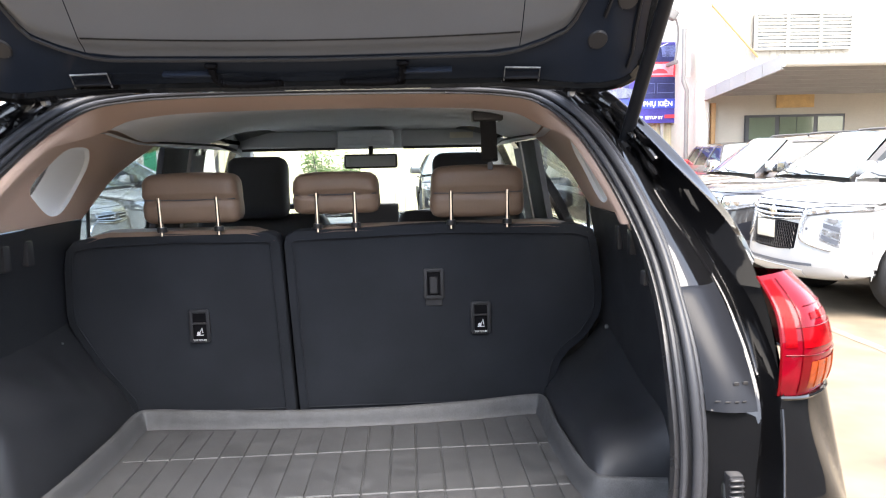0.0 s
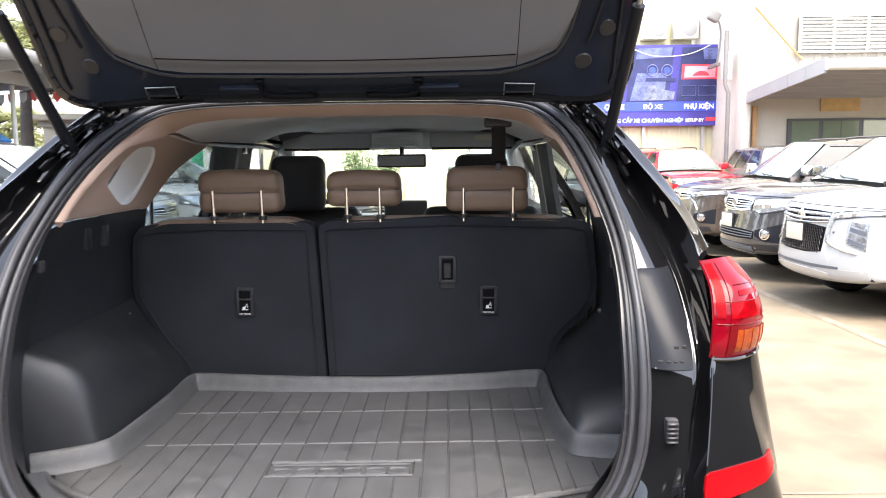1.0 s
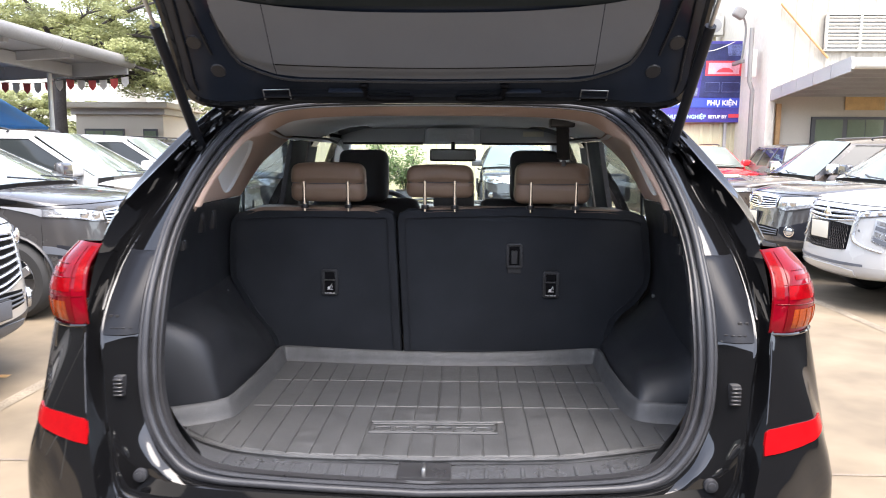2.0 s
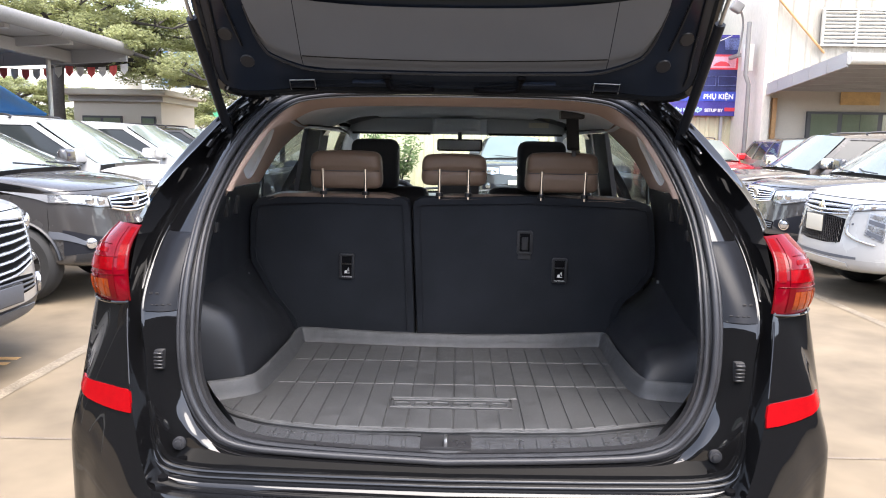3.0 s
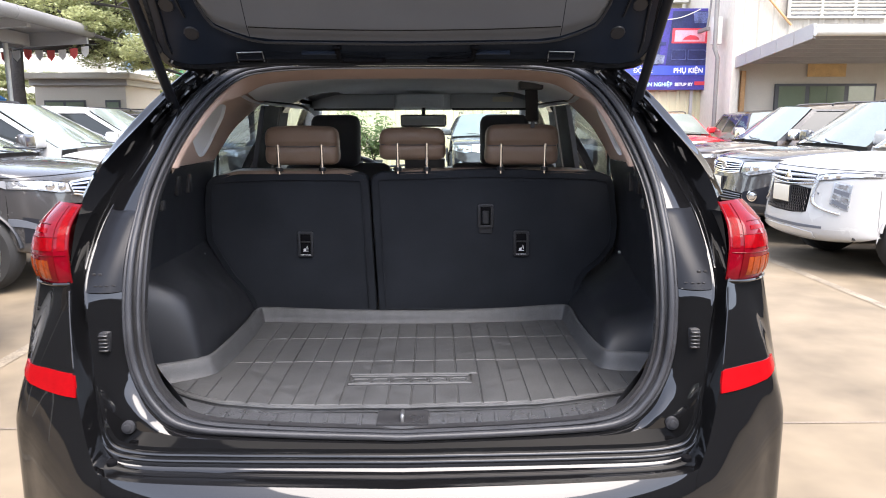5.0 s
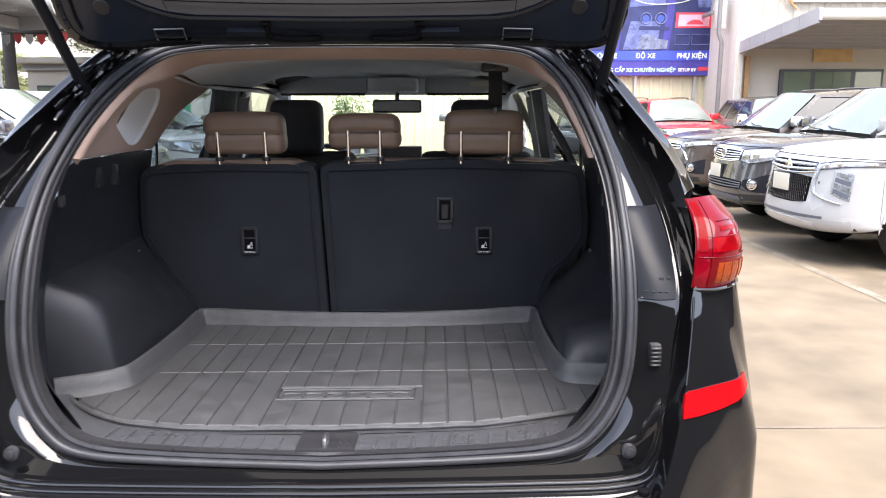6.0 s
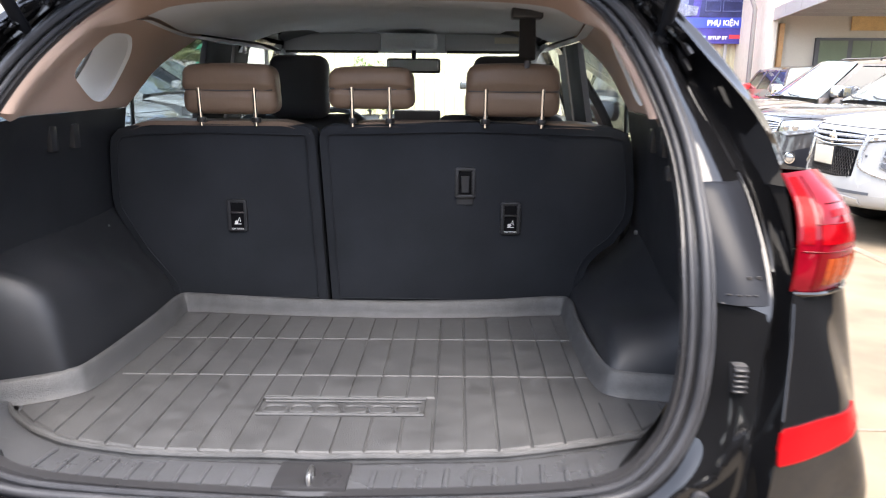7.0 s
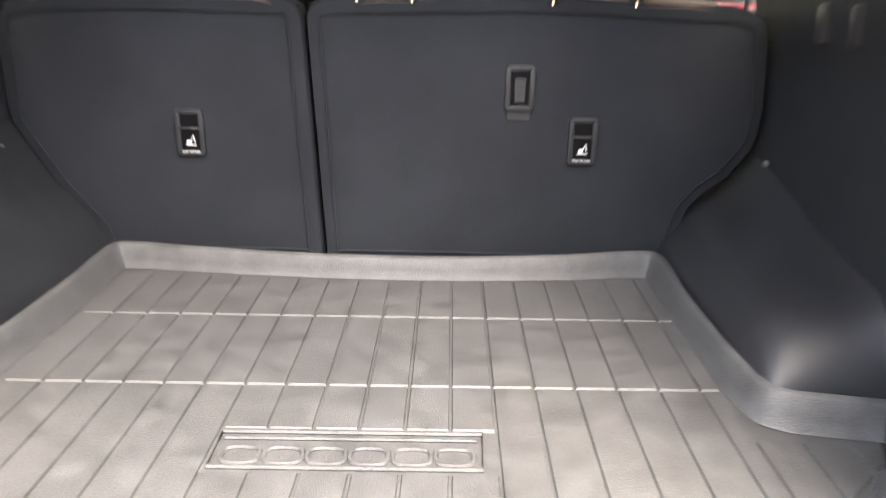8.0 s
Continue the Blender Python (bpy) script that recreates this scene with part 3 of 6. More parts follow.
rows = [[bumper_at(u, v) for u in np.linspace(0, 1, 46)] for v in [0, .02, .05, .08, .11, .15, .22, .3, .38, .46, .54, .62, .7, .8, .9, 1]]
low = rows[-1]
for dz, ins in ((-0.1, 0.0), (-0.2, 0.02), (-0.3, 0.07), (-0.33, 0.13)):
    rows.append([V(p.x * (1 - ins * 0.6), p.y + ins, p.z + dz) for p in low])
full = [[V(-p.x, p.y, p.z) for p in r[:0:-1]] + r for r in rows]
bumper = part("bumper", grid(full), PAINT_BLACK, suv)


def normal_out(u, v):
    e = 0.004
    d1 = bumper_at(min(u + e, 1), v) - bumper_at(max(u - e, 0), v)
    d2 = bumper_at(u, min(v + e, 1)) - bumper_at(u, max(v - e, 0))
    n_ = d1.cross(d2).normalized()
    return n_ if n_.x + -n_.y > 0 else -n_


def find_uv(x, z):
    best = None
    for u in np.linspace(0.3, 1, 160):
        top, bot = bumper_at(u, 0).z, 0.62
        v = (z - top) / (bot - top)
        if v < -0.02:
            continue
        p = bumper_at(u, max(v, 0))
        d = abs(p.x - x)
        if best is None or d < best[0]:
            best = (d, u, max(v, 0))
    return best[1], best[2]


def bumper_patch(top_line, low_line, off, name, material, label, cols=12, rws=5):
    """A part let into the bumper's corner, between two lines of (x, z)."""
    for flip in (False, True):
        rs = []
        for j in range(rws):
            row = []
            for i in range(cols):
                q = i / (cols - 1)
                t = [np.interp(q, np.linspace(0, 1, len(l)), [p[k] for p in l]) for l in (top_line, low_line) for k in (0, 1)]
                x, z = lerp(t[0], t[2], j / (rws - 1)), lerp(t[1], t[3], j / (rws - 1))
                u, v = find_uv(x, z)
                row.append(bumper_at(u, v) + normal_out(u, v) * off)
            rs.append(row)
        part(name, thick(grid(rs, flip=flip), .006), material, suv, label, angle=30)


bumper_patch([(.700, .934), (.74, .934), (.79, .936), (.83, .937), (.858, .938)], [(.701, .886), (.74, .886), (.79, .889), (.83, .897), (.864, .914)], 0.0035,
             "reflector", REFLECTOR, "bright red plastic reflector strip")

# rear lamps
LAMP = [[(.738, -.006, 1.119), (.775, .000, 1.117), (.815, .028, 1.115), (.853, .072, 1.113), (.880, .135, 1.112), (.897, .24, 1.112), (.902, .33, 1.116)],
        [(.741, .008, 1.150), (.780, .008, 1.150), (.822, .032, 1.148), (.862, .075, 1.146), (.887, .135, 1.144), (.900, .24, 1.143), (.902, .34, 1.145)],
        [(.745, .030, 1.200), (.786, .026, 1.200), (.825, .045, 1.199), (.862, .085, 1.197), (.884, .140, 1.195), (.892, .24, 1.19), (.890, .36, 1.19)],
        [(.747, .055, 1.245), (.785, .052, 1.247), (.818, .068, 1.248), (.850, .105, 1.246), (.868, .155, 1.243), (.872, .25, 1.236), (.866, .38, 1.23)],
        [(.745, .084, 1.285), (.775, .088, 1.289), (.800, .105, 1.290), (.824, .135, 1.287), (.838, .18, 1.281), (.838, .27, 1.270), (.83, .40, 1.262)]]


def dense(rows, n):
    a = [curve(r, n) for r in rows]
    cols = [curve([r[i] for r in a], n) for i in range(len(a[0]))]
    return [[c[j] for c in cols] for j in range(len(cols[0]))]


for r, dy in zip(LAMP, (0, -.013, -.026, -.024, 0)):
    r[:] = [(x + .3 * dy * smooth01((x - .76) / .08), y + dy, z) for x, y, z in r]
lamp_rows = dense(LAMP, 5)
for flip in (False, True):
    sx = -1 if flip else 1
    lamp = part("tail_lamp", grid(lamp_rows, flip=flip), LENS_RED, suv, "glossy red tail lamp with amber lower section")

    def lens(r0, r1, c0, c1, off, sx=sx):
        return [[V(sx * (p.x + off * .7), p.y - off, p.z) for p in r[c0:c1]] for r in lamp_rows[r0:r1]]
    part("light_guide", grid(lens(9, 20, 1, 4, .0012)), LENS_BRIGHT, lamp, "bright red light guide")
    part("light_guide", grid(lens(9, 13, 4, 22, .0012)), LENS_BRIGHT, lamp, "bright red light guide")
    part("light_guide", grid(lens(13, 15, 7, 22, .0012)), LENS_BRIGHT, lamp)
    part("amber_section", grid(lens(2, 8, 6, 19, .0012)), LENS_AMBER, lamp, "amber turn signal lens")
    part("amber_frame", grid(lens(1, 9, 4, 7, .0008)), LENS_RED_DARK, lamp)
    for k, j0, j1 in ((8, 1, 24), (12, 3, 22), (15, 6, 24)):
        part("lens_rib", tube([q for q in lens(k, k + 1, j0, j1, .0012)[0]], .0009, 5), LENS_RED_DARK, lamp)
    part("lens_rib", tube([r[0] for r in lens(1, 20, 4, 5, .0012)], .0008, 5), LENS_RED_DARK, lamp)
    for k in range(4):
        part("optic_rib", tube([r[0] for r in lens(2, 8, 8 + 3 * k, 9 + 3 * k, .0012)], .0016, 5), LENS_AMBER, lamp)
    part("lens_edge", tube([r[0] for r in lens(0, 21, 0, 1, 0)] , .0022, 5), LENS_RED_DARK, lamp)
    part("panel_gap", tube([V(sx * q.x, q.y - .001, q.z) for q in curve(EDGE, 8) if .94 < q.z < 1.116], .0018, 6), PAINT_BLACK, suv)
    part("lamp_foot", tube([V(sx * (p.x + .002), p.y - .002, p.z - .003) for p in lamp_rows[0]], .0035, 6), PAINT_BLACK, suv)
    # body corner above the lamp and D pillar skin
    e, o = [], []
    for zz, oy in ((1.288, .40), (1.362, .345), (1.467, .37), (1.56, .45), (1.64, .56)):
        o.append(V(ms.side_x(zz) if zz < 1.3 else {1.362: .782, 1.467: .706, 1.56: .660, 1.64: .60}[zz], oy if zz > 1.3 else .36, zz))
    for q in EDGE[7:12]:
        e.append(V(*q))
    e[0] = V(.745, .086, 1.290)
    cr = [[lerp(a, b, t) + V(0.018, -0.018, 0.004) * math.sin(math.pi * t ** 2) * (1 if i < 3 else 0.5) for t in np.linspace(0, 1, 9)] for i, (a, b) in enumerate(zip(e, o))]
    # gloss bar added along the outer edge to draw its thin highlight
    part("pillar_edge", tube([V(-p.x if flip else p.x, p.y, p.z) for p in curve(o, 5)], .007, 6), PAINT_BLACK, suv)
    skin = dense(cr, 4)
    for r in skin[1:-1]:
        for k, p in enumerate(r[1:-1], 1):
            p += V(.5, -1, 0) * .0035 * noise.noise(V(p.x * 20, p.y * 14, p.z * 15)) * min(1, k / 4, (len(r) - 1 - k) / 4)
    part("rear_pillar_skin", grid(skin, flip=flip), PAINT_BLACK, suv)

car_side(ms, suv, PAINT_BLACK, GLASS_TINT)
for o in suv.children:
    if o.name.startswith("side_window") and max(v.co.y for v in o.data.vertices) > 2.2:
        o.data.materials.clear()
        o.data.materials.append(GLASS)
car_roof(ms, suv, PAINT_BLACK, 0.67)
car_front(ms, suv, PAINT_BLACK, GLASS)
car_nose(ms, suv, PAINT_BLACK)
underbody(ms, suv)
mirror_pair(ms, suv, PAINT_BLACK)
for sx in (-1, 1):
    for y in (ms.axle_rear, ms.axle_front):
        wheel(ms, suv, sx * (ms.half - 0.13), y, sx)

# weatherstrip: bulb, lip and inner band
part("boot_seal", tube([lerp(a, b, 0.3) + V(0, -0.010, 0) for a, b in zip(full_loop(SEAL), full_loop(SEAL_IN))], 0.0082, 10, True), RUBBER, suv, "thick black rubber weatherstrip")
part("seal_lip", tube([lerp(a, b, 0.72) + V(0, -0.004, 0) for a, b in zip(full_loop(SEAL), full_loop(SEAL_IN))], 0.0055, 8, True), RUBBER, suv)
part("seal_ridge", tube([lerp(a, b, 0.03) + V(0, -0.004, 0) for a, b in zip(full_loop(SEAL), full_loop(SEAL_IN))], 0.0045, 8, True), RUBBER, suv)
lo_, li_ = full_loop(SEAL), full_loop(SEAL_IN)
part("seal_band", grid([lo_, [lerp(a, b, .5) + V(0, .006, 0) for a, b in zip(lo_, li_)], li_, [p + V(0, .02, 0) for p in li_]], closed=True), PLASTIC_SMOOTH, suv)

# rolled lip of the body flange, beside the seal
for sx in (-1, 1):
    lip = [V(sx * p.x, p.y - .002, p.z) for p in curve(CREASE, 8) if 1.27 < p.z < 1.64]
    part("flange_lip", tube(lip, .0042, 8), PAINT_BLACK, suv)
# small fittings on the frame
for sx in (-1, 1):
    b_ = disc(0.015, 0.016, (sx * .613, -.060, .798), "Y", 20, 0.004)
    disc(0.009, 0.020, (sx * .613, -.061, .798), "Y", 16, 0.002, b_)
    part("bump_stop", b_, RUBBER, suv, "round rubber bump stop")
    w_ = box((0.023, 0.022, 0.046), (sx * .667, -.020, .985), 0.005)
    for k in range(5):
        box((0.021, 0.010, 0.004), (sx * .666, -.033, .968 + k * 0.0085), 0.0015, 1, None, w_)
    part("wedge_buffer", w_, PLASTIC_SMOOTH, suv, "ribbed black plastic wedge buffer")
    # satin cover of the lamp's fixing, between seal and crease
    rows = []
    for z in np.linspace(1.093, 1.262, 15):
        a, b = (V(np.interp(z, [p.z for p in h_], [p.x for p in h_]), np.interp(z, [p.z for p in h_], [p.y for p in h_]), z) for h_ in (curve(SEAL, 8), curve(CREASE, 8)))
        rows.append([lerp(a, b, f_) + V(0, -.006 - .012 * math.sin(math.pi * f_ ** .8), 0) for f_ in (.03, .12, .25, .4, .55, .7, .85, .97)])
    rows = [[p + V(0, .010, -.001) for p in rows[0]]] + rows + [[p + V(0, .012, .004) for p in rows[-1]]]
    part("lamp_cover", grid(rows, flip=sx < 0), SATIN_BLACK, suv, "satin black cover panel beside the lamp")
    for f_, r_, w_, h_ in ((.25, 1, .009, .0022), (.42, 1, .008, .0022), (.58, 1, .007, .0022), (.72, 1, .006, .0022), (.62, 3, .008, .005), (.80, 3, .008, .005)):
        k = int(f_ * 7)
        p = lerp(rows[r_ + 1][k], rows[r_ + 1][k + 1], f_ * 7 - k)
        part("moulded_mark", box((w_, .0016, h_), (sx * p.x, p.y - .0006, p.z + .003), .0003, 1), PLASTIC_SMOOTH, suv)
    part("panel_seam", tube(curve([(sx * .644, .012, 1.094), (sx * .68, .006, 1.092), (sx * .716, .014, 1.094)], 4), 0.0018, 5), PLASTIC_SMOOTH, suv)
    for x, y, z, r_ in ((.630, -.118, .742, .011), (.570, -.130, .708, .012)):
        part("drain_hole", disc(r_, .010, (sx * x, y, z - .002), "Z", 16, .002), POCKET, suv)

# ---- the open tailgate ----
# its inner face slopes up and back from the hinge line; u runs across, v from the hinge to the tip
def gate_at(x, v, lift=0.0):
    y = np.interp(v, [0, .06, .15, .3, .6, .8, 1.0, 1.15], [.505, .485, .452, .402, .2475, .10, -.12, -.22])
    z = np.interp(v, [0, .06, .15, .3, .6, .8, 1.0, 1.15], [1.622, 1.647, 1.686, 1.745, 1.93, 2.06, 2.16, 2.14])
    mid = .018 * (1 - smooth01((abs(x) - .40) / .2)) * (1 - smooth01(v / .15))
    return V(x, y + mid, z + lift + mid + 0.012 * (x / .7) ** 2 * min(1, v / .3))


def gate_half(v):
    return float(np.interp(v, [0, .015, .04, .08, .15, .25, .5, .8, 1.0, 1.15], [.600, .640, .664, .678, .684, .680, .676, .660, .63, .55]))


gate = new("tailgate")
gate.parent = suv
gate["label"] = "raised black tailgate with grey plastic inner trim"
vs = [0, .015, .03, .045, .06, .08, .1, .15, .2, .25, .3, .4, .5, .6, .7, .8, .9, 1.0, 1.08, 1.15]
rows = [[gate_at(u * gate_half(v), v) for u in np.linspace(-1, 1, 25)] for v in vs]
part("inner_panel", grid(rows), PAINT_INNER, gate, angle=80)
rows = [[gate_at(u * (gate_half(v) + 0.012), v, 0.03 + 0.07 * math.sin(math.pi * min(1, v)) * (1 - u ** 4)) for u in np.linspace(-1, 1, 25)] for v in vs]
outer = grid(rows)
part("outer_skin", outer, PAINT_BLACK, gate)
side = [gate_at(gate_half(v) + .004, v, .006) for v in vs]
rim_pts = [gate_at(x, 0, .004) for x in (0, .2, .4, .5, .56)] + side
rim_pts = [V(-p.x, p.y, p.z) for p in rim_pts[:0:-1]] + rim_pts
part("edge_rim", tube(rim_pts, 0.013, 8), PAINT_BLACK, gate)


def trim_low(x):
    """Lower edge of the trim: v as it runs across."""
    a = abs(x)
    return float(np.interp(a, [0, .38, .42, .47, .513, .536, .550, .556], [.165, .172, .185, .22, .262, .33, .39, .47]))


def trim_sheet(x0, x1, drop=-0.014):
    rows_ = []
    for j in range(14):
        q = j / 13
        row = []
        for x in np.linspace(x0, x1, 14):
            v0 = trim_low(x)
            v = lerp(v0, .475 + .05 * (abs(x) / .55) ** 3, q)
            d = drop * smooth01(q * 3.2) * smooth01((.60 - abs(x)) / .05 + .2)
            row.append(gate_at(x, v, d))
        rows_.append(row)
    return grid(rows_)


part("centre_trim", trim_sheet(-.4225, .4225), GATE_TRIM, gate, "dark grey plastic trim panel")
part("side_trim", trim_sheet(.4245, .555), GATE_TRIM, gate)
part("side_trim", trim_sheet(-.555, -.4245), GATE_TRIM, gate)
for sx in (-1, 1):
    part("trim_edge", tube([gate_at(sx * x, trim_low(x), -0.008) for x in np.linspace(0, .555, 40)], 0.004, 6), PLASTIC, gate)
    for p in ((.579, .205), (.624, .34)):
        q = gate_at(sx * p[0], p[1], -0.002)
        n_ = Matrix.Translation(q) @ Matrix.Rotation(radians(-50), 4, "X")
        b_ = bmesh.new()
        bmesh.ops.create_cone(b_, cap_ends=True, segments=20, radius1=.0185, radius2=.021, depth=.005)
        bmesh.ops.transform(b_, matrix=n_, verts=b_.verts)
        part("trim_plug", b_, PLASTIC_SMOOTH, gate, "round black plastic plug")
    part("pressed_ridge", tube([gate_at(sx * x, v, -.004) for x, v in ((.585, .30), (.60, .40), (.612, .50), (.60, .8))], .004, 6), SATIN_BLACK, gate)
    part("rim_ridge", tube([gate_at(sx * (gate_half(v) - .03), v, -.006) for v in (.10, .16, .25, .4, .6, .9)], .004, 6), SATIN_BLACK, gate)
    # hinges at the roof edge
    h_ = tube([(sx * .470, .492, 1.640), (sx * .470, .470, 1.664), (sx * .398, .470, 1.666), (sx * .398, .492, 1.642)], .0018, 6)
    part("hinge", h_, STEEL, gate)
    part("hinge_plate", box((.075, .006, .020), (sx * .434, .490, 1.652), .002, 1, Matrix.Rotation(radians(-38), 4, "X")), SATIN_BLACK, gate)
    part("latch_recess", box((.10, .008, .022), gate_at(sx * .24, .10, -.004), .003, 2, Matrix.Rotation(radians(-38), 4, "X")), PAINT_INNER, gate)
    # gas strut: rod, cylinder and ball ends
    a, b = V(sx * .636, .432, 1.514), V(sx * .652, .02, 1.985)
    st = part("gas_strut", tube([a, lerp(a, b, .58)], .0132, 12), SATIN_BLACK, suv, "black gas strut holding the tailgate up")
    part("rod", tube([lerp(a, b, .58), b], .005, 10), STEEL, st)
    part("ball_end", box((.022, .022, .04), a, .006), PLASTIC, st)
    part("bracket", box((.035, .05, .06), (sx * .655, .475, 1.51), .006), PAINT_BLACK, st)
    part("hinge_arm", tube(curve([(sx * .530, .585, 1.632), (sx * .545, .545, 1.628), (sx * .548, .505, 1.640)], 4), [.014 - .0005 * k for k in range(9)], 8), PAINT_BLACK, gate)
    part("hinge_bolt", disc(.007, .02, (sx * .545, .52, 1.615), "Y", 6, .002), STEEL, gate)
    # wavy gloss bars added round the hinge to shape highlights, and the strut's screwed bracket
    for k, (z0, z1, f_) in enumerate(((1.44, 1.60, .25), (1.47, 1.635, .55), (1.50, 1.645, .85))):
        ridge = [V(sx * (lerp(a_.x, b_.x, f_) + .004 * math.sin(60 * a_.z + k)), lerp(a_.y, b_.y, f_) - .010 - .005 * math.sin(45 * a_.z + 2 * k), a_.z)
                 for a_, b_ in zip(curve(CREASE, 8), curve(EDGE, 8)) if z0 < a_.z < z1]
        part("glint_ridge", tube(ridge, [.006 + .003 * math.sin(1.3 * n_ + k) for n_ in range(len(ridge))], 8), PAINT_BLACK, suv)
    part("bracket_bolt", disc(.010, .010, (sx * .668, .425, 1.482), "Y", 6, .002), STEEL, st)
    part("bracket_plate", extrude([(sx * .650, 1.455), (sx * .690, 1.462), (sx * .684, 1.500), (sx * .662, 1.530), (sx * .645, 1.515)], .006, "XZ", .432, .002), SATIN_BLACK, st)
    part("mount_plate", box((.03, .012, .085), (sx * .652, .452, 1.488), .004, 1, Matrix.Rotation(radians(-40), 4, "X")), STEEL, st)
for sx in (-1, 1):
    path = curve([gate_at(sx * .19, .13, -.006), gate_at(sx * .185, .085, -.016), gate_at(sx * .15, .068, -.018), gate_at(sx * .09, .050, -.012), gate_at(sx * .06, .03, -.004)], 8)
    part("wiring_sleeve", tube(path, [.0062 + .0018 * (k % 2) for k in range(len(path))], 8), POCKET, gate, "ribbed rubber wiring sleeve")
    part("sleeve_collar", disc(.013, .008, gate_at(sx * .19, .135, -.006), "Z", 14, .003), POCKET, gate)
# lower trim line, rear glass and its dark border
part("trim_seam", tube([gate_at(x, .262 + .012 * (x / .42) ** 2, -.0135) for x in np.linspace(-.42, .42, 20)], .0018, 5), POCKET, gate)
glass_rows = [[gate_at(u * .53, v, -.006) for u in np.linspace(-1, 1, 13)] for v in np.linspace(.485, .98, 8)]
part("rear_window", grid(glass_rows), GLASS_DARK, gate, "dark tinted rear window")

# ---- inside the boot ----
# sill plate with its ribs
SILL_IN = [(0, .086, .772), (.318, .106, .772), (.490, .154, .772), (.600, .208, .775), (.668, .272, .800), (.690, .295, .930)]
sill_near, sill_far = curve(SEAL_IN[:6], 8), curve(SILL_IN, 8)


def sill_at(x, q):
    """The plate from the seal (q = 0) to under the mat (q = 1); it runs up the sides at its ends."""
    k = float(np.interp(abs(x), [p.x for p in sill_near], range(len(sill_near))))
    i = min(int(k), len(sill_near) - 2)
    a, b = lerp(sill_near[i], sill_near[i + 1], k - i), lerp(sill_far[i], sill_far[i + 1], k - i)
    p = lerp(a, b, q)
    low = 1 - smooth01((abs(x) - .45) / .1)
    return V(math.copysign(p.x, x), p.y, lerp(a.z, b.z, q ** .8) + .003 * low * math.sin(math.pi * min(1, q * 1.3)))


qs = (0, .05, .12, .2, .3, .4, .5, .6, .7, .8, .9, 1)
for nm, xs in (("sill_plate", np.linspace(-.48, .48, 41)), ("sill_end", np.linspace(.48, .572, 22)), ("sill_end", np.linspace(-.572, -.48, 22))):
    part(nm, grid([[sill_at(x, q) for q in qs] for x in xs]), SILL, suv, "dark grey ribbed plastic loading sill plate" if nm == "sill_plate" else "", angle=70)
for k in range(10):
    for sx in (-1, 1):
        x = sx * (.099 + .0398 * k)
        part("sill_rib", tube([sill_at(x, q) + V(0, 0, .0008) for q in (.14, .17, .25, .35, .45, .55, .65)], .0050, 8, squash=.7), SILL, suv)
sp = part("striker_recess", box((.122, .086, .010), (0, .020, .7795), .004, 2, Matrix.Rotation(radians(-2), 4, "X")), PLASTIC_SMOOTH, suv)
part("striker", tube(curve([(0, -.012, .782), (0, -.013, .800), (0, .014, .800), (0, .016, .782)], 4), .0045, 8), STEEL, sp, "bright steel latch striker")


# side trims with the wheel housings
HOUSING = {1: ([.545, .550, .556, .566, .58, .60, .64, .70, .745], [0, .040, .070, .095, .112, .124, .136, .150, .19]),
           -1: ([.545, .556, .564, .572, .58, .592, .61, .637, .70, .745], [0, .02, .045, .097, .145, .189, .222, .248, .281, .30])}
HOUSING_BACK = {1: ([.545, .560, .60, .65, .70, .745], [0, .070, .120, .150, .195, .27]), -1: ([.545, .575, .60, .653, .709, .745], [0, .055, .105, .165, .255, .32])}


def housing_front(x, sx):
    return .358 if sx > 0 else .330 - .44 * (x - .542)


def housing_at(x, q, sx):
    """The housing swells from the mat, rounded at its upright end; taller on the left of the car."""
    y0 = housing_front(x, sx)
    y = lerp(y0, .97, q)
    near = float(np.interp(x, *HOUSING[sx]))
    h = lerp(near, float(np.interp(x, *HOUSING_BACK[sx])), smooth01((y - .45) / .45))
    t, k = min(1.0, (y - y0) / (.115 if sx > 0 else .060)), 2.1 if sx > 0 else 2.4
    return V(x, y, .775 + h * (1 - (1 - t) ** k) ** (1 / k))


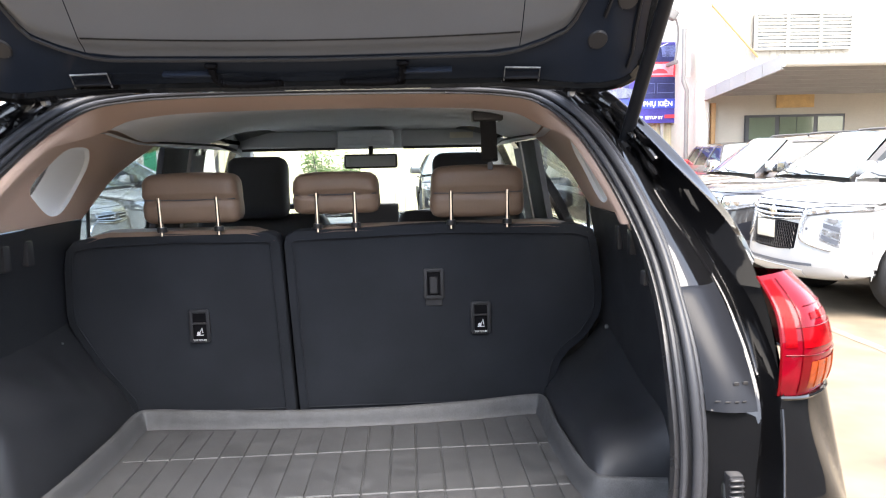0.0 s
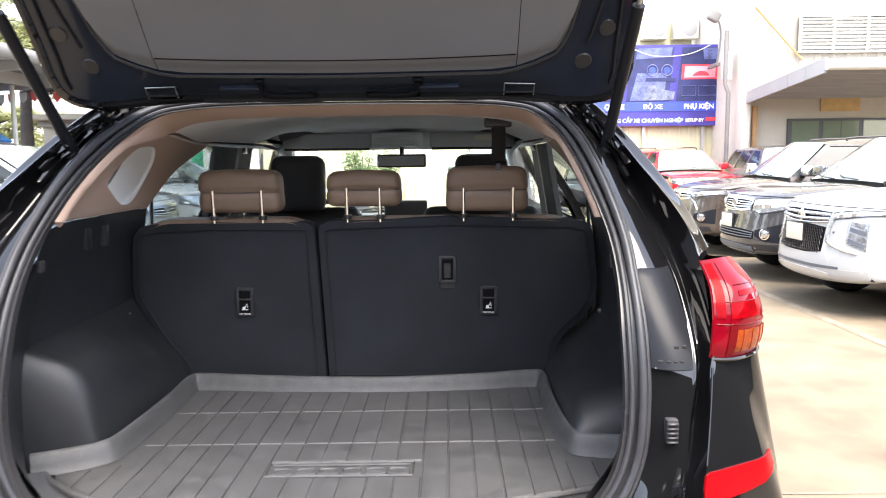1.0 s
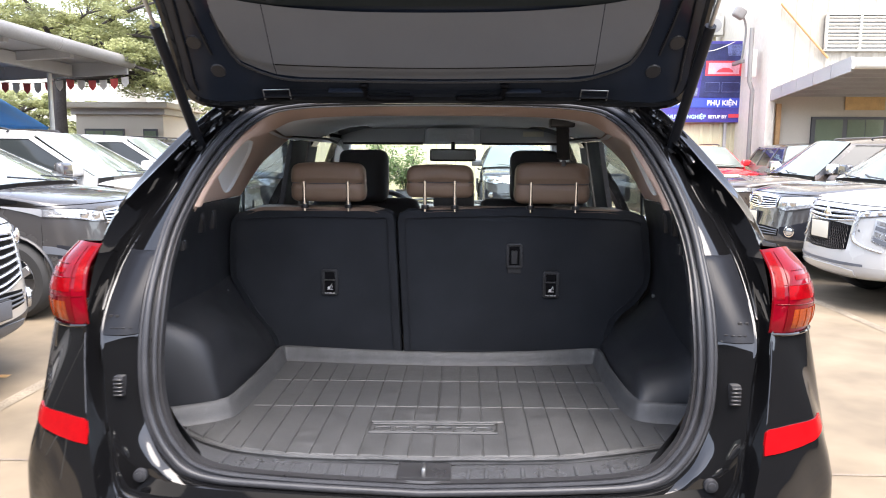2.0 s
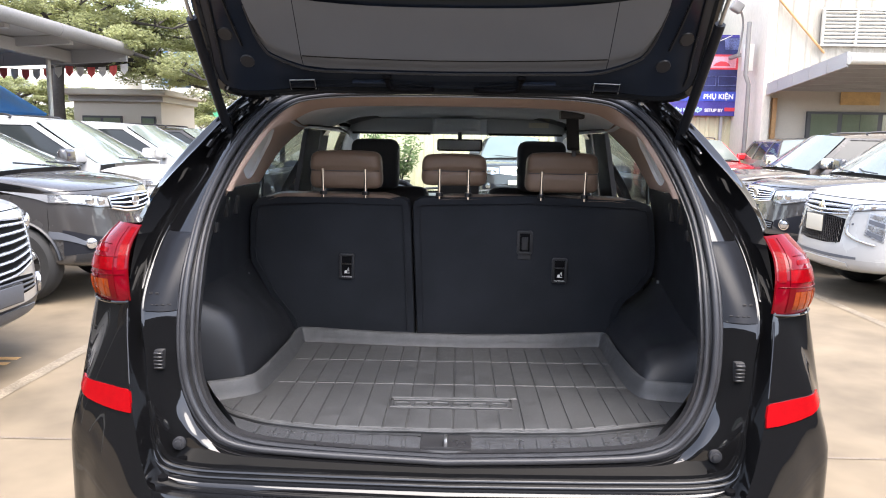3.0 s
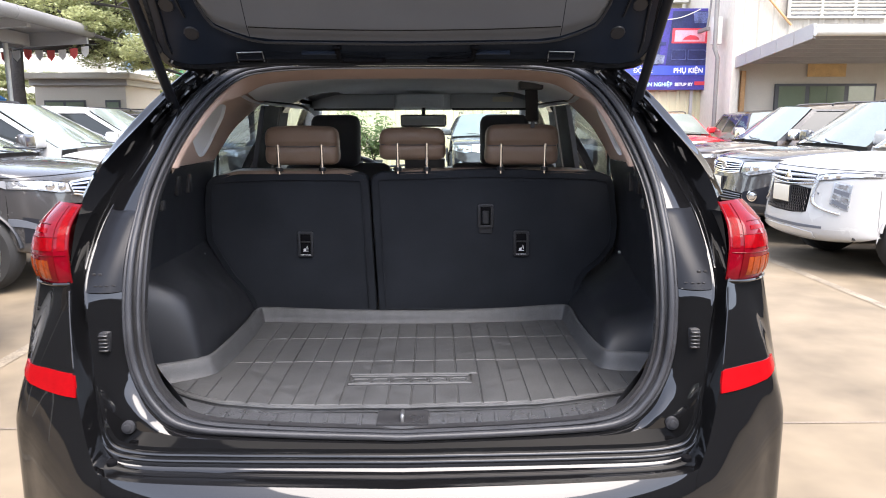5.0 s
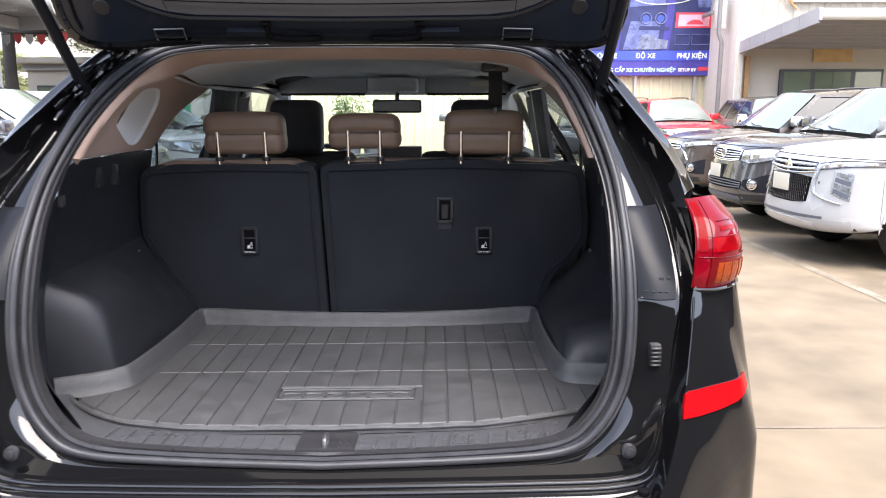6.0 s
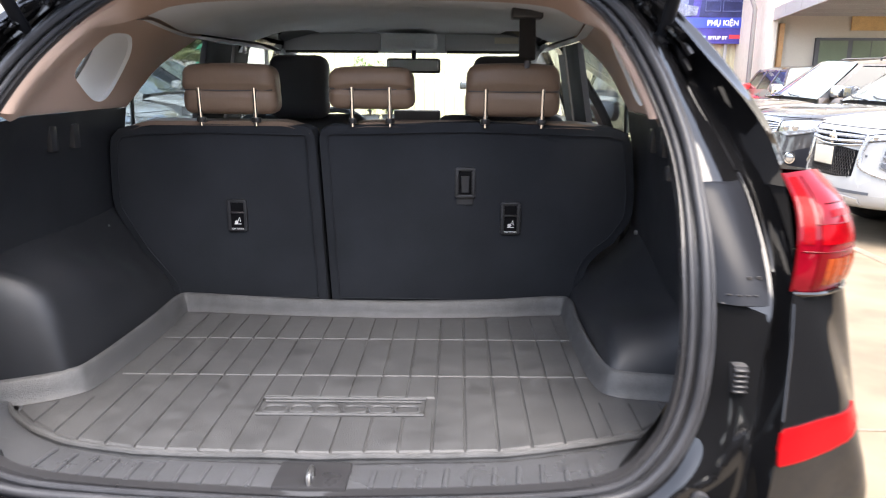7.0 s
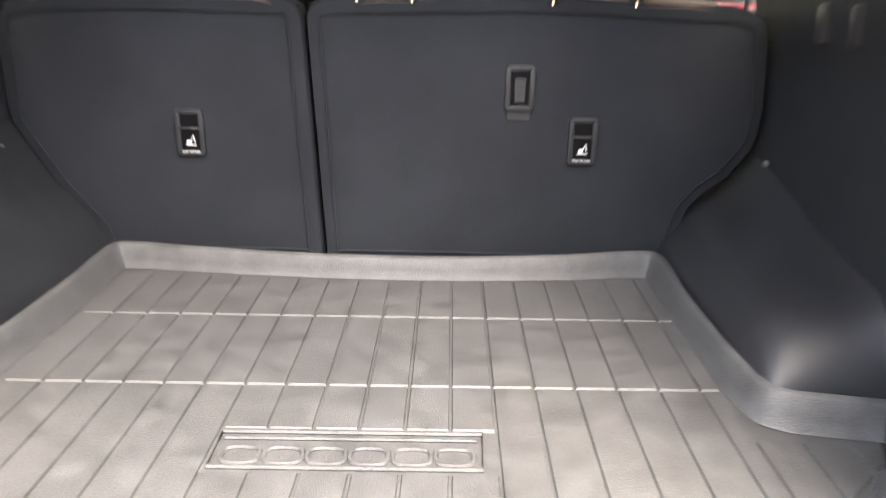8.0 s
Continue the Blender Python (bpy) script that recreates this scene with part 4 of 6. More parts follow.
for flip in (False, True):
    sx = -1 if flip else 1
    xs = [.545, .5475, .550, .553, .556, .56, .564, .568, .572, .576, .58, .586, .592, .60, .61, .622, .637, .655, .68, .71, .745]
    qs_ = [0, .003, .006, .012, .02, .03, .042, .056, .072, .09, .11, .135, .165, .22, .3, .4, .52, .66, .82, 1]
    part("wheel_housing", grid([[housing_at(x, q, sx) for x in xs] for q in qs_], flip=flip), PLASTIC, suv, "smooth black plastic wheel housing trim", angle=80)
    rows = []
    for z in (.775, .83, .93, 1.03, 1.13, 1.22, 1.30, 1.342):
        s0 = max(.485, np.interp(z, [p[2] for p in SEAL_IN[:9]], [p[0] for p in SEAL_IN[:9]]))
        y0 = np.interp(z, [p[2] for p in SEAL_IN[:9]], [p[1] for p in SEAL_IN[:9]]) + .018
        wx = np.interp(z, [.77, 1.0, 1.2, 1.345], [.715, .72, .715, .69])
        rows.append([V(s0, y0, z), V(lerp(s0, wx, .22), y0 + .05, z), V(lerp(s0, wx, .5), y0 + .12, z), V(lerp(s0, wx, .8), y0 + .21, z), V(wx, y0 + .32, z), V(wx + .005, .70, z), V(wx + .015, 1.0, z)])
    part("side_trim", grid(dense(rows, 3), flip=flip), PLASTIC, suv, "grained black plastic boot side trim", angle=60)
    sx = -1 if flip else 1
    hk = box((.012, .022, .026), (sx * .604, .205, 1.268), .004)
    part("bag_hook", hk, PLASTIC_SMOOTH, suv)
    part("tether_ring", disc(.006, .008, (sx * .712, .84, 1.03), "X", 10, .001), STEEL, suv)
    for dy in (.60, .70):
        part("shelf_notch", box((.02, .03, .06), (sx * .705, dy, 1.285), .006), PLASTIC_SMOOTH, suv)
    # beige pillar trim with the quarter window's opening
    pr = []
    zs_ = [1.342, 1.37, 1.40, 1.43, 1.46, 1.49, 1.52, 1.55, 1.58]
    for z in zs_:
        s0 = np.interp(z, [p[2] for p in SEAL_IN[6:]], [p[0] for p in SEAL_IN[6:]])
        y0 = np.interp(z, [p[2] for p in SEAL_IN[6:]], [p[1] for p in SEAL_IN[6:]]) + .018
        yf = np.interp(z, [1.34, 1.45, 1.58], [1.02, 1.16, 1.44])
        wx = np.interp(z, [1.34, 1.45, 1.52, 1.58], [.695, .66, .622, .57])
        row = []
        for q in np.linspace(0, 1, 25):
            y = lerp(y0, yf, q)
            x = lerp(s0, wx + .02 * q, smooth01(q * 2.6))
            row.append(V(x, y, z))
        pr.append(row)

    def trim_at(q, h, pr=pr):
        k = h * (len(pr) - 1)
        i = min(int(k), len(pr) - 2)
        m_ = q * 24
        j = min(int(m_), 23)
        lo_row, hi_row = lerp(pr[i][j], pr[i][j + 1], m_ - j), lerp(pr[i + 1][j], pr[i + 1][j + 1], m_ - j)
        return lerp(lo_row, hi_row, k - i)
    hole, border = [], []
    shape = curve([(.945, .0, 1.465), (.900, 0, 1.525), (.785, 0, 1.530), (.730, 0, 1.498), (.680, 0, 1.437), (.725, 0, 1.402), (.820, 0, 1.364), (.890, 0, 1.378)], 8, True)
    for p in shape:
        h_ = float(np.interp(p.z, zs_, np.linspace(0, 1, len(zs_))))
        ya = np.interp(p.z, zs_, [r[0].y for r in pr])
        yb = np.interp(p.z, zs_, [r[-1].y for r in pr])
        hole.append(((p.x - ya) / (yb - ya), h_))
    cq, ch = sum(p[0] for p in hole) / 64, sum(p[1] for p in hole) / 64
    for q_, h_ in hole:
        dq, dh = q_ - cq, h_ - ch
        r_ = 1 / max(abs(dq) / ((1 - cq) if dq > 0 else cq), abs(dh) / ((1 - ch) if dh > 0 else ch), 1e-6)
        border.append((cq + dq * r_, ch + dh * r_))
    rings = [[trim_at(lerp(a[0], b[0], f_), lerp(a[1], b[1], f_)) for a, b in zip(hole, border)] for f_ in (0, .06, .2, .4, .6, .8, 1)]
    part("rear_pillar_trim", grid(rings, closed=True, flip=flip), BEIGE, suv, "beige plastic rear pillar trim", angle=60)
    edge_ = rings[0]
    near_y = min(p.y for p in edge_)

    def ring_y(y, near_y=near_y):
        return near_y - .02 + (y - near_y) * .42
    part("window_reveal", grid([edge_, [p + V(.012, .0, 0) for p in edge_], [V(ms.side_x(p.z) - .03, ring_y(p.y), p.z) for p in edge_]], closed=True, flip=flip), HEADLINER, suv, "pale grey window reveal")
    part("window_gasket", tube([V(sx * (ms.side_x(p.z) - .031), ring_y(p.y), p.z) for p in edge_], .0045, 6, True), PLASTIC_SMOOTH, suv)
# beige trim over the opening and the headliner
top_in = [p + V(0, .018, 0) for p in full_loop(SEAL_IN)]
top = [p for p in top_in if p.z > 1.344]
rail = []
for ds, ns, dt, ht in ((0, 0, 0, 0), (.010, .006, .03, .004), (.030, .008, .08, .012), (.046, -.004, .17, .018)):
    row = []
    for p in top:
        s_ = smooth01((p.z - 1.50) / .09)
        n_ = V(-p.x, 0, 1.15 - p.z).normalized()
        row.append(p + lerp(V(0, ds, 0) + n_ * ns, V(0, dt, -ht), s_))
    rail.append(row)
part("header_trim", grid(rail), BEIGE, suv, "beige plastic trim along the boot opening's top", angle=60)
rows = []
for y in np.linspace(.77, 2.58, 24):
    q = (y - .7) / 1.88
    zc = np.interp(y, [.77, .9, 1.3, 2.1, 2.4, 2.58], [1.618, 1.624, 1.645, 1.655, 1.642, 1.625])
    hw = np.interp(y, [.7, 1.4, 2.58], [.545, .60, .60])
    drop = lerp(.045, .085, smooth01((y - .85) / .35)) - .06 * smooth01((y - 1.9) / .5)
    rows.append([V(u * hw, y, zc - drop * abs(u) ** 3.6) for u in np.linspace(-1, 1, 17)])
part("headliner", grid(rows), HEADLINER, suv, "light grey fabric headliner")
for flip in (False, True):
    sx = -1 if flip else 1
    # rail above the doors and the pillar between them
    part("side_rail_trim", grid([[V(np.interp(y, [.7, 1.4, 2.58], [.545, .60, .60]), y, np.interp(y, [.7, .9, 1.3, 2.1, 2.4, 2.58], [1.602, 1.615, 1.64, 1.645, 1.62, 1.585]) - lerp(.045, .085, smooth01((y - .85) / .35))),
         V(.618, y, lerp(1.575, 1.548, smooth01((y - .85) / .35))), V(.640, y, lerp(1.572, 1.553, smooth01((y - .85) / .35)))] for y in np.linspace(.7, 2.58, 12)], flip=flip), HEADLINER, suv)
    for nm, ya, yb, mt in (("centre_pillar_trim", 1.845, 2.03, PILLAR), ("door_frame_trim", 1.52, 1.80, DOOR_TRIM)):
        part(nm, thick(grid([[V(.655 + .055 * (1.56 - z) / .36, lerp(ya, yb, q) + (1.56 - z) * -.12, z) for q in (0, .15, .5, .85, 1)] for z in (1.575, 1.45, 1.3, 1.1, .8)], flip=flip), .02), mt, suv)
    part("front_pillar_trim", tube([(sx * .60, 2.50, 1.59), (sx * .68, 2.92, 1.35), (sx * .74, 3.22, 1.15)], .055, 8, squash=.7), HEADLINER, suv)
    part("door_lining", thick(grid([[V(x_, y, z) for y in np.linspace(1.0, 3.2, 14)] for x_, z in ((.74, 1.255), (.715, 1.24), (.72, 1.05), (.70, .95), (.74, .6))], flip=flip), .01), PLASTIC, suv)
    bx = part("seat_belt", tube([(sx * .70, 1.07, 1.46), (sx * .715, 1.065, 1.38), (sx * .72, 1.06, 1.25)], .018, 6, squash=.3), PLASTIC_SMOOTH, suv)

# rear seat: two backs with felt behind and leather on top
def seat_back(name, outline, label):
    b_ = extrude(outline, .085, "XZ", .905, .014)
    for v in b_.verts:
        v.co.y += .007 - .036 * (v.co.z - .8)
    sb = part(name, b_, CARPET, suv, label)
    fine = []
    for i, a_ in enumerate(outline):
        c_ = outline[(i + 1) % len(outline)]
        n_ = max(1, int(math.hypot(c_[0] - a_[0], c_[1] - a_[1]) / .03))
        fine += [(lerp(a_[0], c_[0], j / n_), lerp(a_[1], c_[1], j / n_)) for j in range(n_)]
    outline = fine
    ring_, k_ = [], len(outline)
    area = sum(outline[i][0] * outline[(i + 1) % k_][1] - outline[(i + 1) % k_][0] * outline[i][1] for i in range(k_))
    for i in range(k_):
        a_, c_ = outline[i - 1], outline[(i + 1) % k_]
        d_ = V(c_[0] - a_[0], 0, c_[1] - a_[1]).normalized()
        s_ = 1 if area > 0 else -1
        x, z = outline[i][0] - d_.z * .026 * s_, outline[i][1] + d_.x * .026 * s_
        ring_.append((x, .9075 - .036 * (z - .8), z))
    part("piping", tube([Vector(q) for q in ring_], .0018, 6, True), CARPET, sb)
    return sb


LEFT = [(-.130, .79), (-.150, 1.27), (-.158, 1.292), (-.18, 1.303), (-.44, 1.307), (-.64, 1.300), (-.690, 1.290), (-.712, 1.265), (-.720, 1.22), (-.726, 1.10), (-.722, 1.065), (-.705, 1.03), (-.653, .935), (-.585, .845), (-.57, .79)]
RIGHT = [(-.123, .79), (-.143, 1.27), (-.135, 1.292), (-.11, 1.305), (.27, 1.315), (.64, 1.305), (.69, 1.288), (.705, 1.25), (.720, 1.12), (.718, 1.07), (.710, 1.040), (.673, .985), (.628, .948), (.606, .92), (.598, .895), (.588, .84), (.585, .79)]
sl = seat_back("rear_seat_back", LEFT, "rear seat back covered with black felt")
sr = seat_back("rear_seat_back", RIGHT, "wide rear seat back covered with black felt")
for nm, (x0, x1), pr_ in (("seat_top", (-.67, -.165), sl), ("seat_top", (-.125, .675), sr)):
    rows = []
    for x in np.linspace(x0, x1, 21):
        q = (x - x0) / (x1 - x0)
        e_ = min(1, 8 * min(q, 1 - q))
        rows.append([V(x, y, z - .02 * (1 - e_)) for y, z in ((.895, 1.300), (.905, 1.311), (.95, 1.316), (1.02, 1.305), (1.05, 1.26), (1.06, 1.0))])
    part(nm, grid(rows), LEATHER, pr_, "brown leather seat top")
# latches with tether marks, strap slot
def recess(x, z, w, h, parent_, tether):
    y = .910 - .036 * (z - .8)
    fr = bmesh.new()
    for dx, dz, sw, sh in ((-w / 2, 0, .007, h), (w / 2, 0, .007, h), (0, h / 2, w, .007), (0, -h / 2, w, .007)):
        box((sw + .003, .012, sh + .003), (x + dx, y, z + dz), .003, 2, None, fr)
    r_ = part("anchor_bezel", fr, PLASTIC, parent_, "black plastic child seat anchor bezel" if tether else "black plastic strap guide bezel")
    part("anchor_pocket", box((w - .004, .004, h - .004), (x, y - .001, z), .001, 1), POCKET, r_)
    if tether:
        part("anchor_bar", box((w - .006, .008, .005), (x, y - .004, z + .008), .002, 1), PLASTIC_SMOOTH, r_)
        ic = bmesh.new()
        disc(.0048, .001, (x - .003, y - .0045, z - .019), "Y", 12, 0, ic)
        tube([(x + .001, y - .0045, z - .016), (x + .006, y - .0045, z - .005), (x + .008, y - .0045, z - .018)], .0014, 5, False, ic)
        tube([(x - .009, y - .0045, z - .024), (x + .010, y - .0045, z - .024)], .0012, 5, False, ic)
        part("anchor_symbol", ic, WHITE_INK, r_, "white printed anchor symbol")
        text("tether_words", "TOP TETHER", .0062, Matrix.Translation((x, y - .0065, z - h / 2 + .0005)) @ Matrix.Rotation(radians(90), 4, "X"), WHITE_INK, r_)
    else:
        part("strap", box((w * .5, .008, h * .62), (x, y - .004, z - .004), .002, 1), PLASTIC, r_)
        part("strap_patch", box((w * 1.0, .003, .02), (x, y + .003, z - h / 2 - .014), .001, 1), PLASTIC, r_)


recess(-.375, 1.054, .045, .080, sl, True)
recess(.381, 1.053, .045, .080, sr, True)
recess(.255, 1.151, .045, .074, sr, False)


def cushion(size, at, bev, m=None):
    b_ = box(size, (0, 0, 0), bev, 4)
    bmesh.ops.transform(b_, matrix=Matrix.Translation(at) @ (m or Matrix()), verts=b_.verts)
    return b_


def headrest(cx, w, z0, z1, y, leather, posts, name="headrest", label="brown leather headrest on chrome posts"):
    h = z1 - z0
    hr = new(name)
    hr.parent = suv
    hr["label"] = label
    c = box((w, .095, h), (0, 0, 0), .034, 4)
    bmesh.ops.subdivide_edges(c, edges=[e for e in c.edges if abs(e.verts[0].co.z - e.verts[1].co.z) > h * .3 or abs(e.verts[0].co.x - e.verts[1].co.x) > w * .3], cuts=7, use_grid_fill=True)
    for v in c.verts:
        q = v.co.z / h
        fold = math.exp(-((q + .02) / .05) ** 2)
        v.co.x *= 1 - .05 * q - .012 * fold
        v.co.y += (-.010 * smooth01((q + .02) / .08) + .008 * fold) * (1 if v.co.y < 0 else 0) + .0035 * noise.noise(V(v.co.x * 26 + cx * 9, v.co.z * 40, 1.3))
        v.co.z += .006 * (1 - (2 * v.co.x / w) ** 2) * (1 if q > 0 else 0)
    bmesh.ops.translate(c, vec=(cx, y, (z0 + z1) / 2), verts=c.verts)
    part("pad", c, leather, hr, angle=80)
    part("stitching", tube([(cx - w * .47, y - .040, z1 - h * .50), (cx, y - .0455, z1 - h * .515), (cx + w * .47, y - .040, z1 - h * .50)], .0016, 5), LEATHER_DARK, hr)
    for dx in posts:
        part("post", tube([(cx + dx, y - .047, z1 - h * .45), (cx + dx, y - .038, 1.30)], .0062, 10), CHROME, hr)
        part("post_guide", disc(.013, .014, (cx + dx, y - .036, 1.316), "Z", 16, .003), PLASTIC_SMOOTH, hr)


headrest(-.377, .25, 1.330, 1.458, .93, LEATHER, (-.078, .070))
headrest(.002, .228, 1.346, 1.452, .93, LEATHER, (-.050, .050))
headrest(.378, .25, 1.328, 1.462, .93, LEATHER, (-.072, .078))
# front seats: backs and headrests
for sx, cx in ((-1, -.372), (1, .398)):
    fs = new("front_seat")
    fs.parent = suv
    fs["label"] = "front seat with dark headrest"
    part("seat_back", cushion((.50, .16, .62), (cx, 1.78, .98), .06, Matrix.Rotation(radians(-10), 4, "X")), LEATHER_DARK, fs)
    part("headrest", cushion((.222, .12, .235), (cx, 1.75, 1.392), .05, Matrix.Rotation(radians(-6), 4, "X")), LEATHER_DARK, fs)
    part("seat_cushion", cushion((.52, .52, .18), (cx, 2.1, .62), .06), LEATHER_DARK, fs)
    for dx in (-.06, .06):
        part("post", tube([(cx + dx, 1.76, 1.30), (cx + dx, 1.765, 1.24)], .006, 8), CHROME, fs)
part("rear_seat_cushion", cushion((1.30, .50, .2), (0, 1.30, .62), .06), LEATHER, suv)
# dash, steering wheel, screen
part("dashboard", cushion((1.42, .55, .30), (0, 2.98, 1.02), .09), PLASTIC, suv)
part("centre_screen", cushion((.24, .03, .14), (.02, 2.72, 1.20), .012), PLASTIC_SMOOTH, suv)
part("steering_wheel", tube([V(-.372 + .185 * math.cos(t), 2.52 + .06 * math.sin(t), 1.10 + .175 * math.sin(t)) for t in np.linspace(0, 2 * math.pi, 33)[:-1]], .015, 8, True), LEATHER_DARK, suv)
# visors, roof console, mirror, middle belt
for sx in (-1, 1):
    x0, x1 = (-.59, -.135) if sx < 0 else (.165, .595)
    vz = part("sun_visor", cushion((x1 - x0, .03, .082), ((x0 + x1) / 2, 2.44, 1.590), .012, Matrix.Rotation(radians(-8), 4, "X")), VISOR, suv, "dark grey folded sun visor")
    part("visor_edge", tube([(x0 + .01, 2.43, 1.549), (x1 - .01, 2.43, 1.549)], .009, 6), PLASTIC_SMOOTH, vz)
part("visor_label", box((.11, .002, .028), (.45, 2.405, 1.60), .0005, 1), BLANK_PLATE, suv)
part("header_panel", cushion((1.20, .05, .13), (0, 2.53, 1.610), .02, Matrix.Rotation(radians(24), 4, "X")), HEADLINER, suv)
rc = part("roof_console", cushion((.25, .16, .07), (.005, 2.40, 1.592), .02), HEADLINER, suv)
for x in (-.06, .065):
    part("map_lamp", cushion((.07, .01, .022), (x, 2.317, 1.585), .004), HEADLINER, rc)
mr = part("interior_mirror", cushion((.255, .035, .068), (.018, 2.46, 1.486), .016), PLASTIC_SMOOTH, suv, "black interior mirror")
part("mirror_face", box((.235, .003, .052), (.018, 2.441, 1.486), .001, 1, Matrix.Rotation(radians(-7), 4, "X")), MIRROR, mr)
part("mirror_stem", tube([(.018, 2.47, 1.51), (.018, 2.49, 1.56)], .011, 8), PLASTIC_SMOOTH, mr)
cb = part("centre_belt", tube([(.418, .99, 1.60), (.418, .965, 1.54), (.412, .90, 1.478)], .022, 8, squash=.25), PLASTIC_SMOOTH, suv, "black seat belt hanging from the roof")
part("belt_cover", cushion((.085, .06, .03), (.417, 1.0, 1.60), .008), PLASTIC_SMOOTH, cb)
part("belt_tongue", box((.014, .005, .020), (.410, .872, 1.464), .002, 1), PLASTIC_GREY, cb)

# ---- boot mat ----
boot_mat = thing("boot_mat", "dark grey moulded rubber boot mat with raised rim", "mat")
Z0 = .783


def mat_front(x):
    return float(np.interp(x, [-.69, -.66, -.62, -.54, -.466, -.318, 0, .326, .477, .581, .64, .69], [.29, .255, .207, .145, .104, .073, .067, .087, .128, .168, .215, .29]))


def mat_back(x):
    return float(np.interp(x, [-.54, -.40, -.25, -.08, .09, .24, .37, .54], [.884, .873, .861, .853, .852, .860, .872, .898]))


def askew(x):
    """The mat lies a little turned in the boot."""
    return .016 * (x + .49)


rim_line = [(.70, .338), (.62, .350), (.578, .360), (.556, .388), (.543, .50), (.540, .70), (.546, .870)] + [(x, mat_back(x)) for x in (.50, .37, .24, .09, -.08, -.25, -.40, -.50)] + \
    [(-.540, .858), (-.535, .70), (-.538, .50), (-.547, .362), (-.566, .325), (-.61, .292), (-.69, .252)]
rl = curve([(x, y, 0) for x, y in rim_line], 5)
lip_ = [V(x, mat_front(x), 0) for x in np.linspace(-.66, .66, 60)]
part("base", extrude([(p.x, p.y) for p in lip_] + [(p.x, p.y) for p in rl], .0065, "XY", Z0 - .008), MATRUBBER, boot_mat)
# rim, walled at the back and the sides, sagging a little at the back
secs = []
for off, z in ((-.019, .0), (-.016, .004), (-.010, .022), (-.004, .044), (.0, .049), (.005, .051), (.009, .048), (.011, .040), (.011, -.006)):
    row = []
    for i, p in enumerate(rl):
        a, b = rl[max(i - 1, 0)], rl[min(i + 1, len(rl) - 1)]
        d = (b - a).normalized()
        n_ = V(d.y, -d.x, 0)
        sag = 1 - .16 * smooth01((p.y - .80) / .04) * (1 - (p.x / .55) ** 2)
        row.append(V(p.x, p.y, 0) + n_ * off + V(0, 0, Z0 + z * sag))
    secs.append(row)
part("rim", grid(secs), MATRUBBER, boot_mat)
part("front_lip", tube([V(p.x, p.y + .003, Z0 + .004 + .0015 * math.sin(p.x * 23) * math.sin(p.x * 9)) for p in lip_], .0062, 8), MATRUBBER, boot_mat)


def pad(x0, x1, yf0, yf1, yb0, yb1):
    """One raised panel of the mat: a low frustum."""
    g, h, t_, u_ = .0012, .0022, .0020, .0042
    bm_ = bmesh.new()
    lo = [(x0 + g, yf0 + g), (x1 - g, yf1 + g), (x1 - g, yb1 - g), (x0 + g, yb0 - g)]
    hi = [(x0 + g + t_, yf0 + g + u_), (x1 - g - t_, yf1 + g + u_), (x1 - g - t_, yb1 - g - .001), (x0 + g + t_, yb0 - g - .001)]
    a = [bm_.verts.new((x, y, Z0 - .003)) for x, y in lo]
    b = [bm_.verts.new((x, y, Z0 + h)) for x, y in hi]
    bm_.faces.new(b)
    for i in range(4):
        bm_.faces.new((a[i], a[(i + 1) % 4], b[(i + 1) % 4], b[i]))
    return bm_


def tread(x0, x1, near, far):
    part("tread_panel", pad(x0, x1, near(x0), near(x1), far(x0), far(x1)), MATRUBBER, boot_mat, smooth=False)


def row_back(x):
    return mat_back(x) - .030


def row_far(x):
    return .650 + askew(x)


def row_mid(x):
    return .419 + askew(x)


def row_badge(x):
    return .309 + askew(x)


def row_low(x):
    return .222 + askew(x)


def row_front(x):
    return mat_front(x) + .021


def row_ear(x):
    return .315 if x > 0 else .285 - .40 * (-x - .56)


xs = [-.507] + [-.451 + .05765 * k + .000095 * k * k for k in range(17)] + [.527]
for a, b in zip(xs, xs[1:]):
    tread(a, b, row_far, row_back)
    tread(a, b, row_mid, row_far)
    if -.17 < (a + b) / 2 < .185:
        tread(a, b, row_badge, row_mid)
        tread(a, b, row_front, row_low)
    else:
        tread(a, b, row_front, row_mid)
for a, b in ((-.66, -.625), (-.625, -.567), (-.567, -.507), (.527, .587), (.587, .647), (.647, .672)):
    tread(a, b, row_front, row_ear)
# raised badge frame with worn plain rounded shapes
fr = tube([V(-.155, row_low(-.155) + .008, Z0 + .002), V(.174, row_low(.174) + .008, Z0 + .002), V(.176, row_badge(.176) - .006, Z0 + .002), V(-.157, row_badge(-.157) - .006, Z0 + .002)], .0036, 6, True)
tube([V(-.15, row_badge(-.15) - .020, Z0 + .002), V(.168, row_badge(.168) - .020, Z0 + .002)], .003, 6, False, fr)
part("badge_frame", fr, MATRUBBER, boot_mat)
for k in range(6):
    x = -.122 + k * .0525
    y = row_low(x) + .033
    ring_ = curve([(x - .019, y - .013, Z0 + .001), (x + .019, y - .013, Z0 + .001), (x + .019, y + .013, Z0 + .001), (x - .019, y + .013, Z0 + .001)], 5, True)
    part("badge_block", tube(ring_, .0034, 6, True), MATRUBBER, boot_mat)
part("badge_floor", extrude([(-.165, row_low(-.165)), (.18, row_low(.18)), (.18, row_badge(.18)), (-.165, row_badge(-.165))], .003, "XY", Z0 - .0035), MATRUBBER, boot_mat)

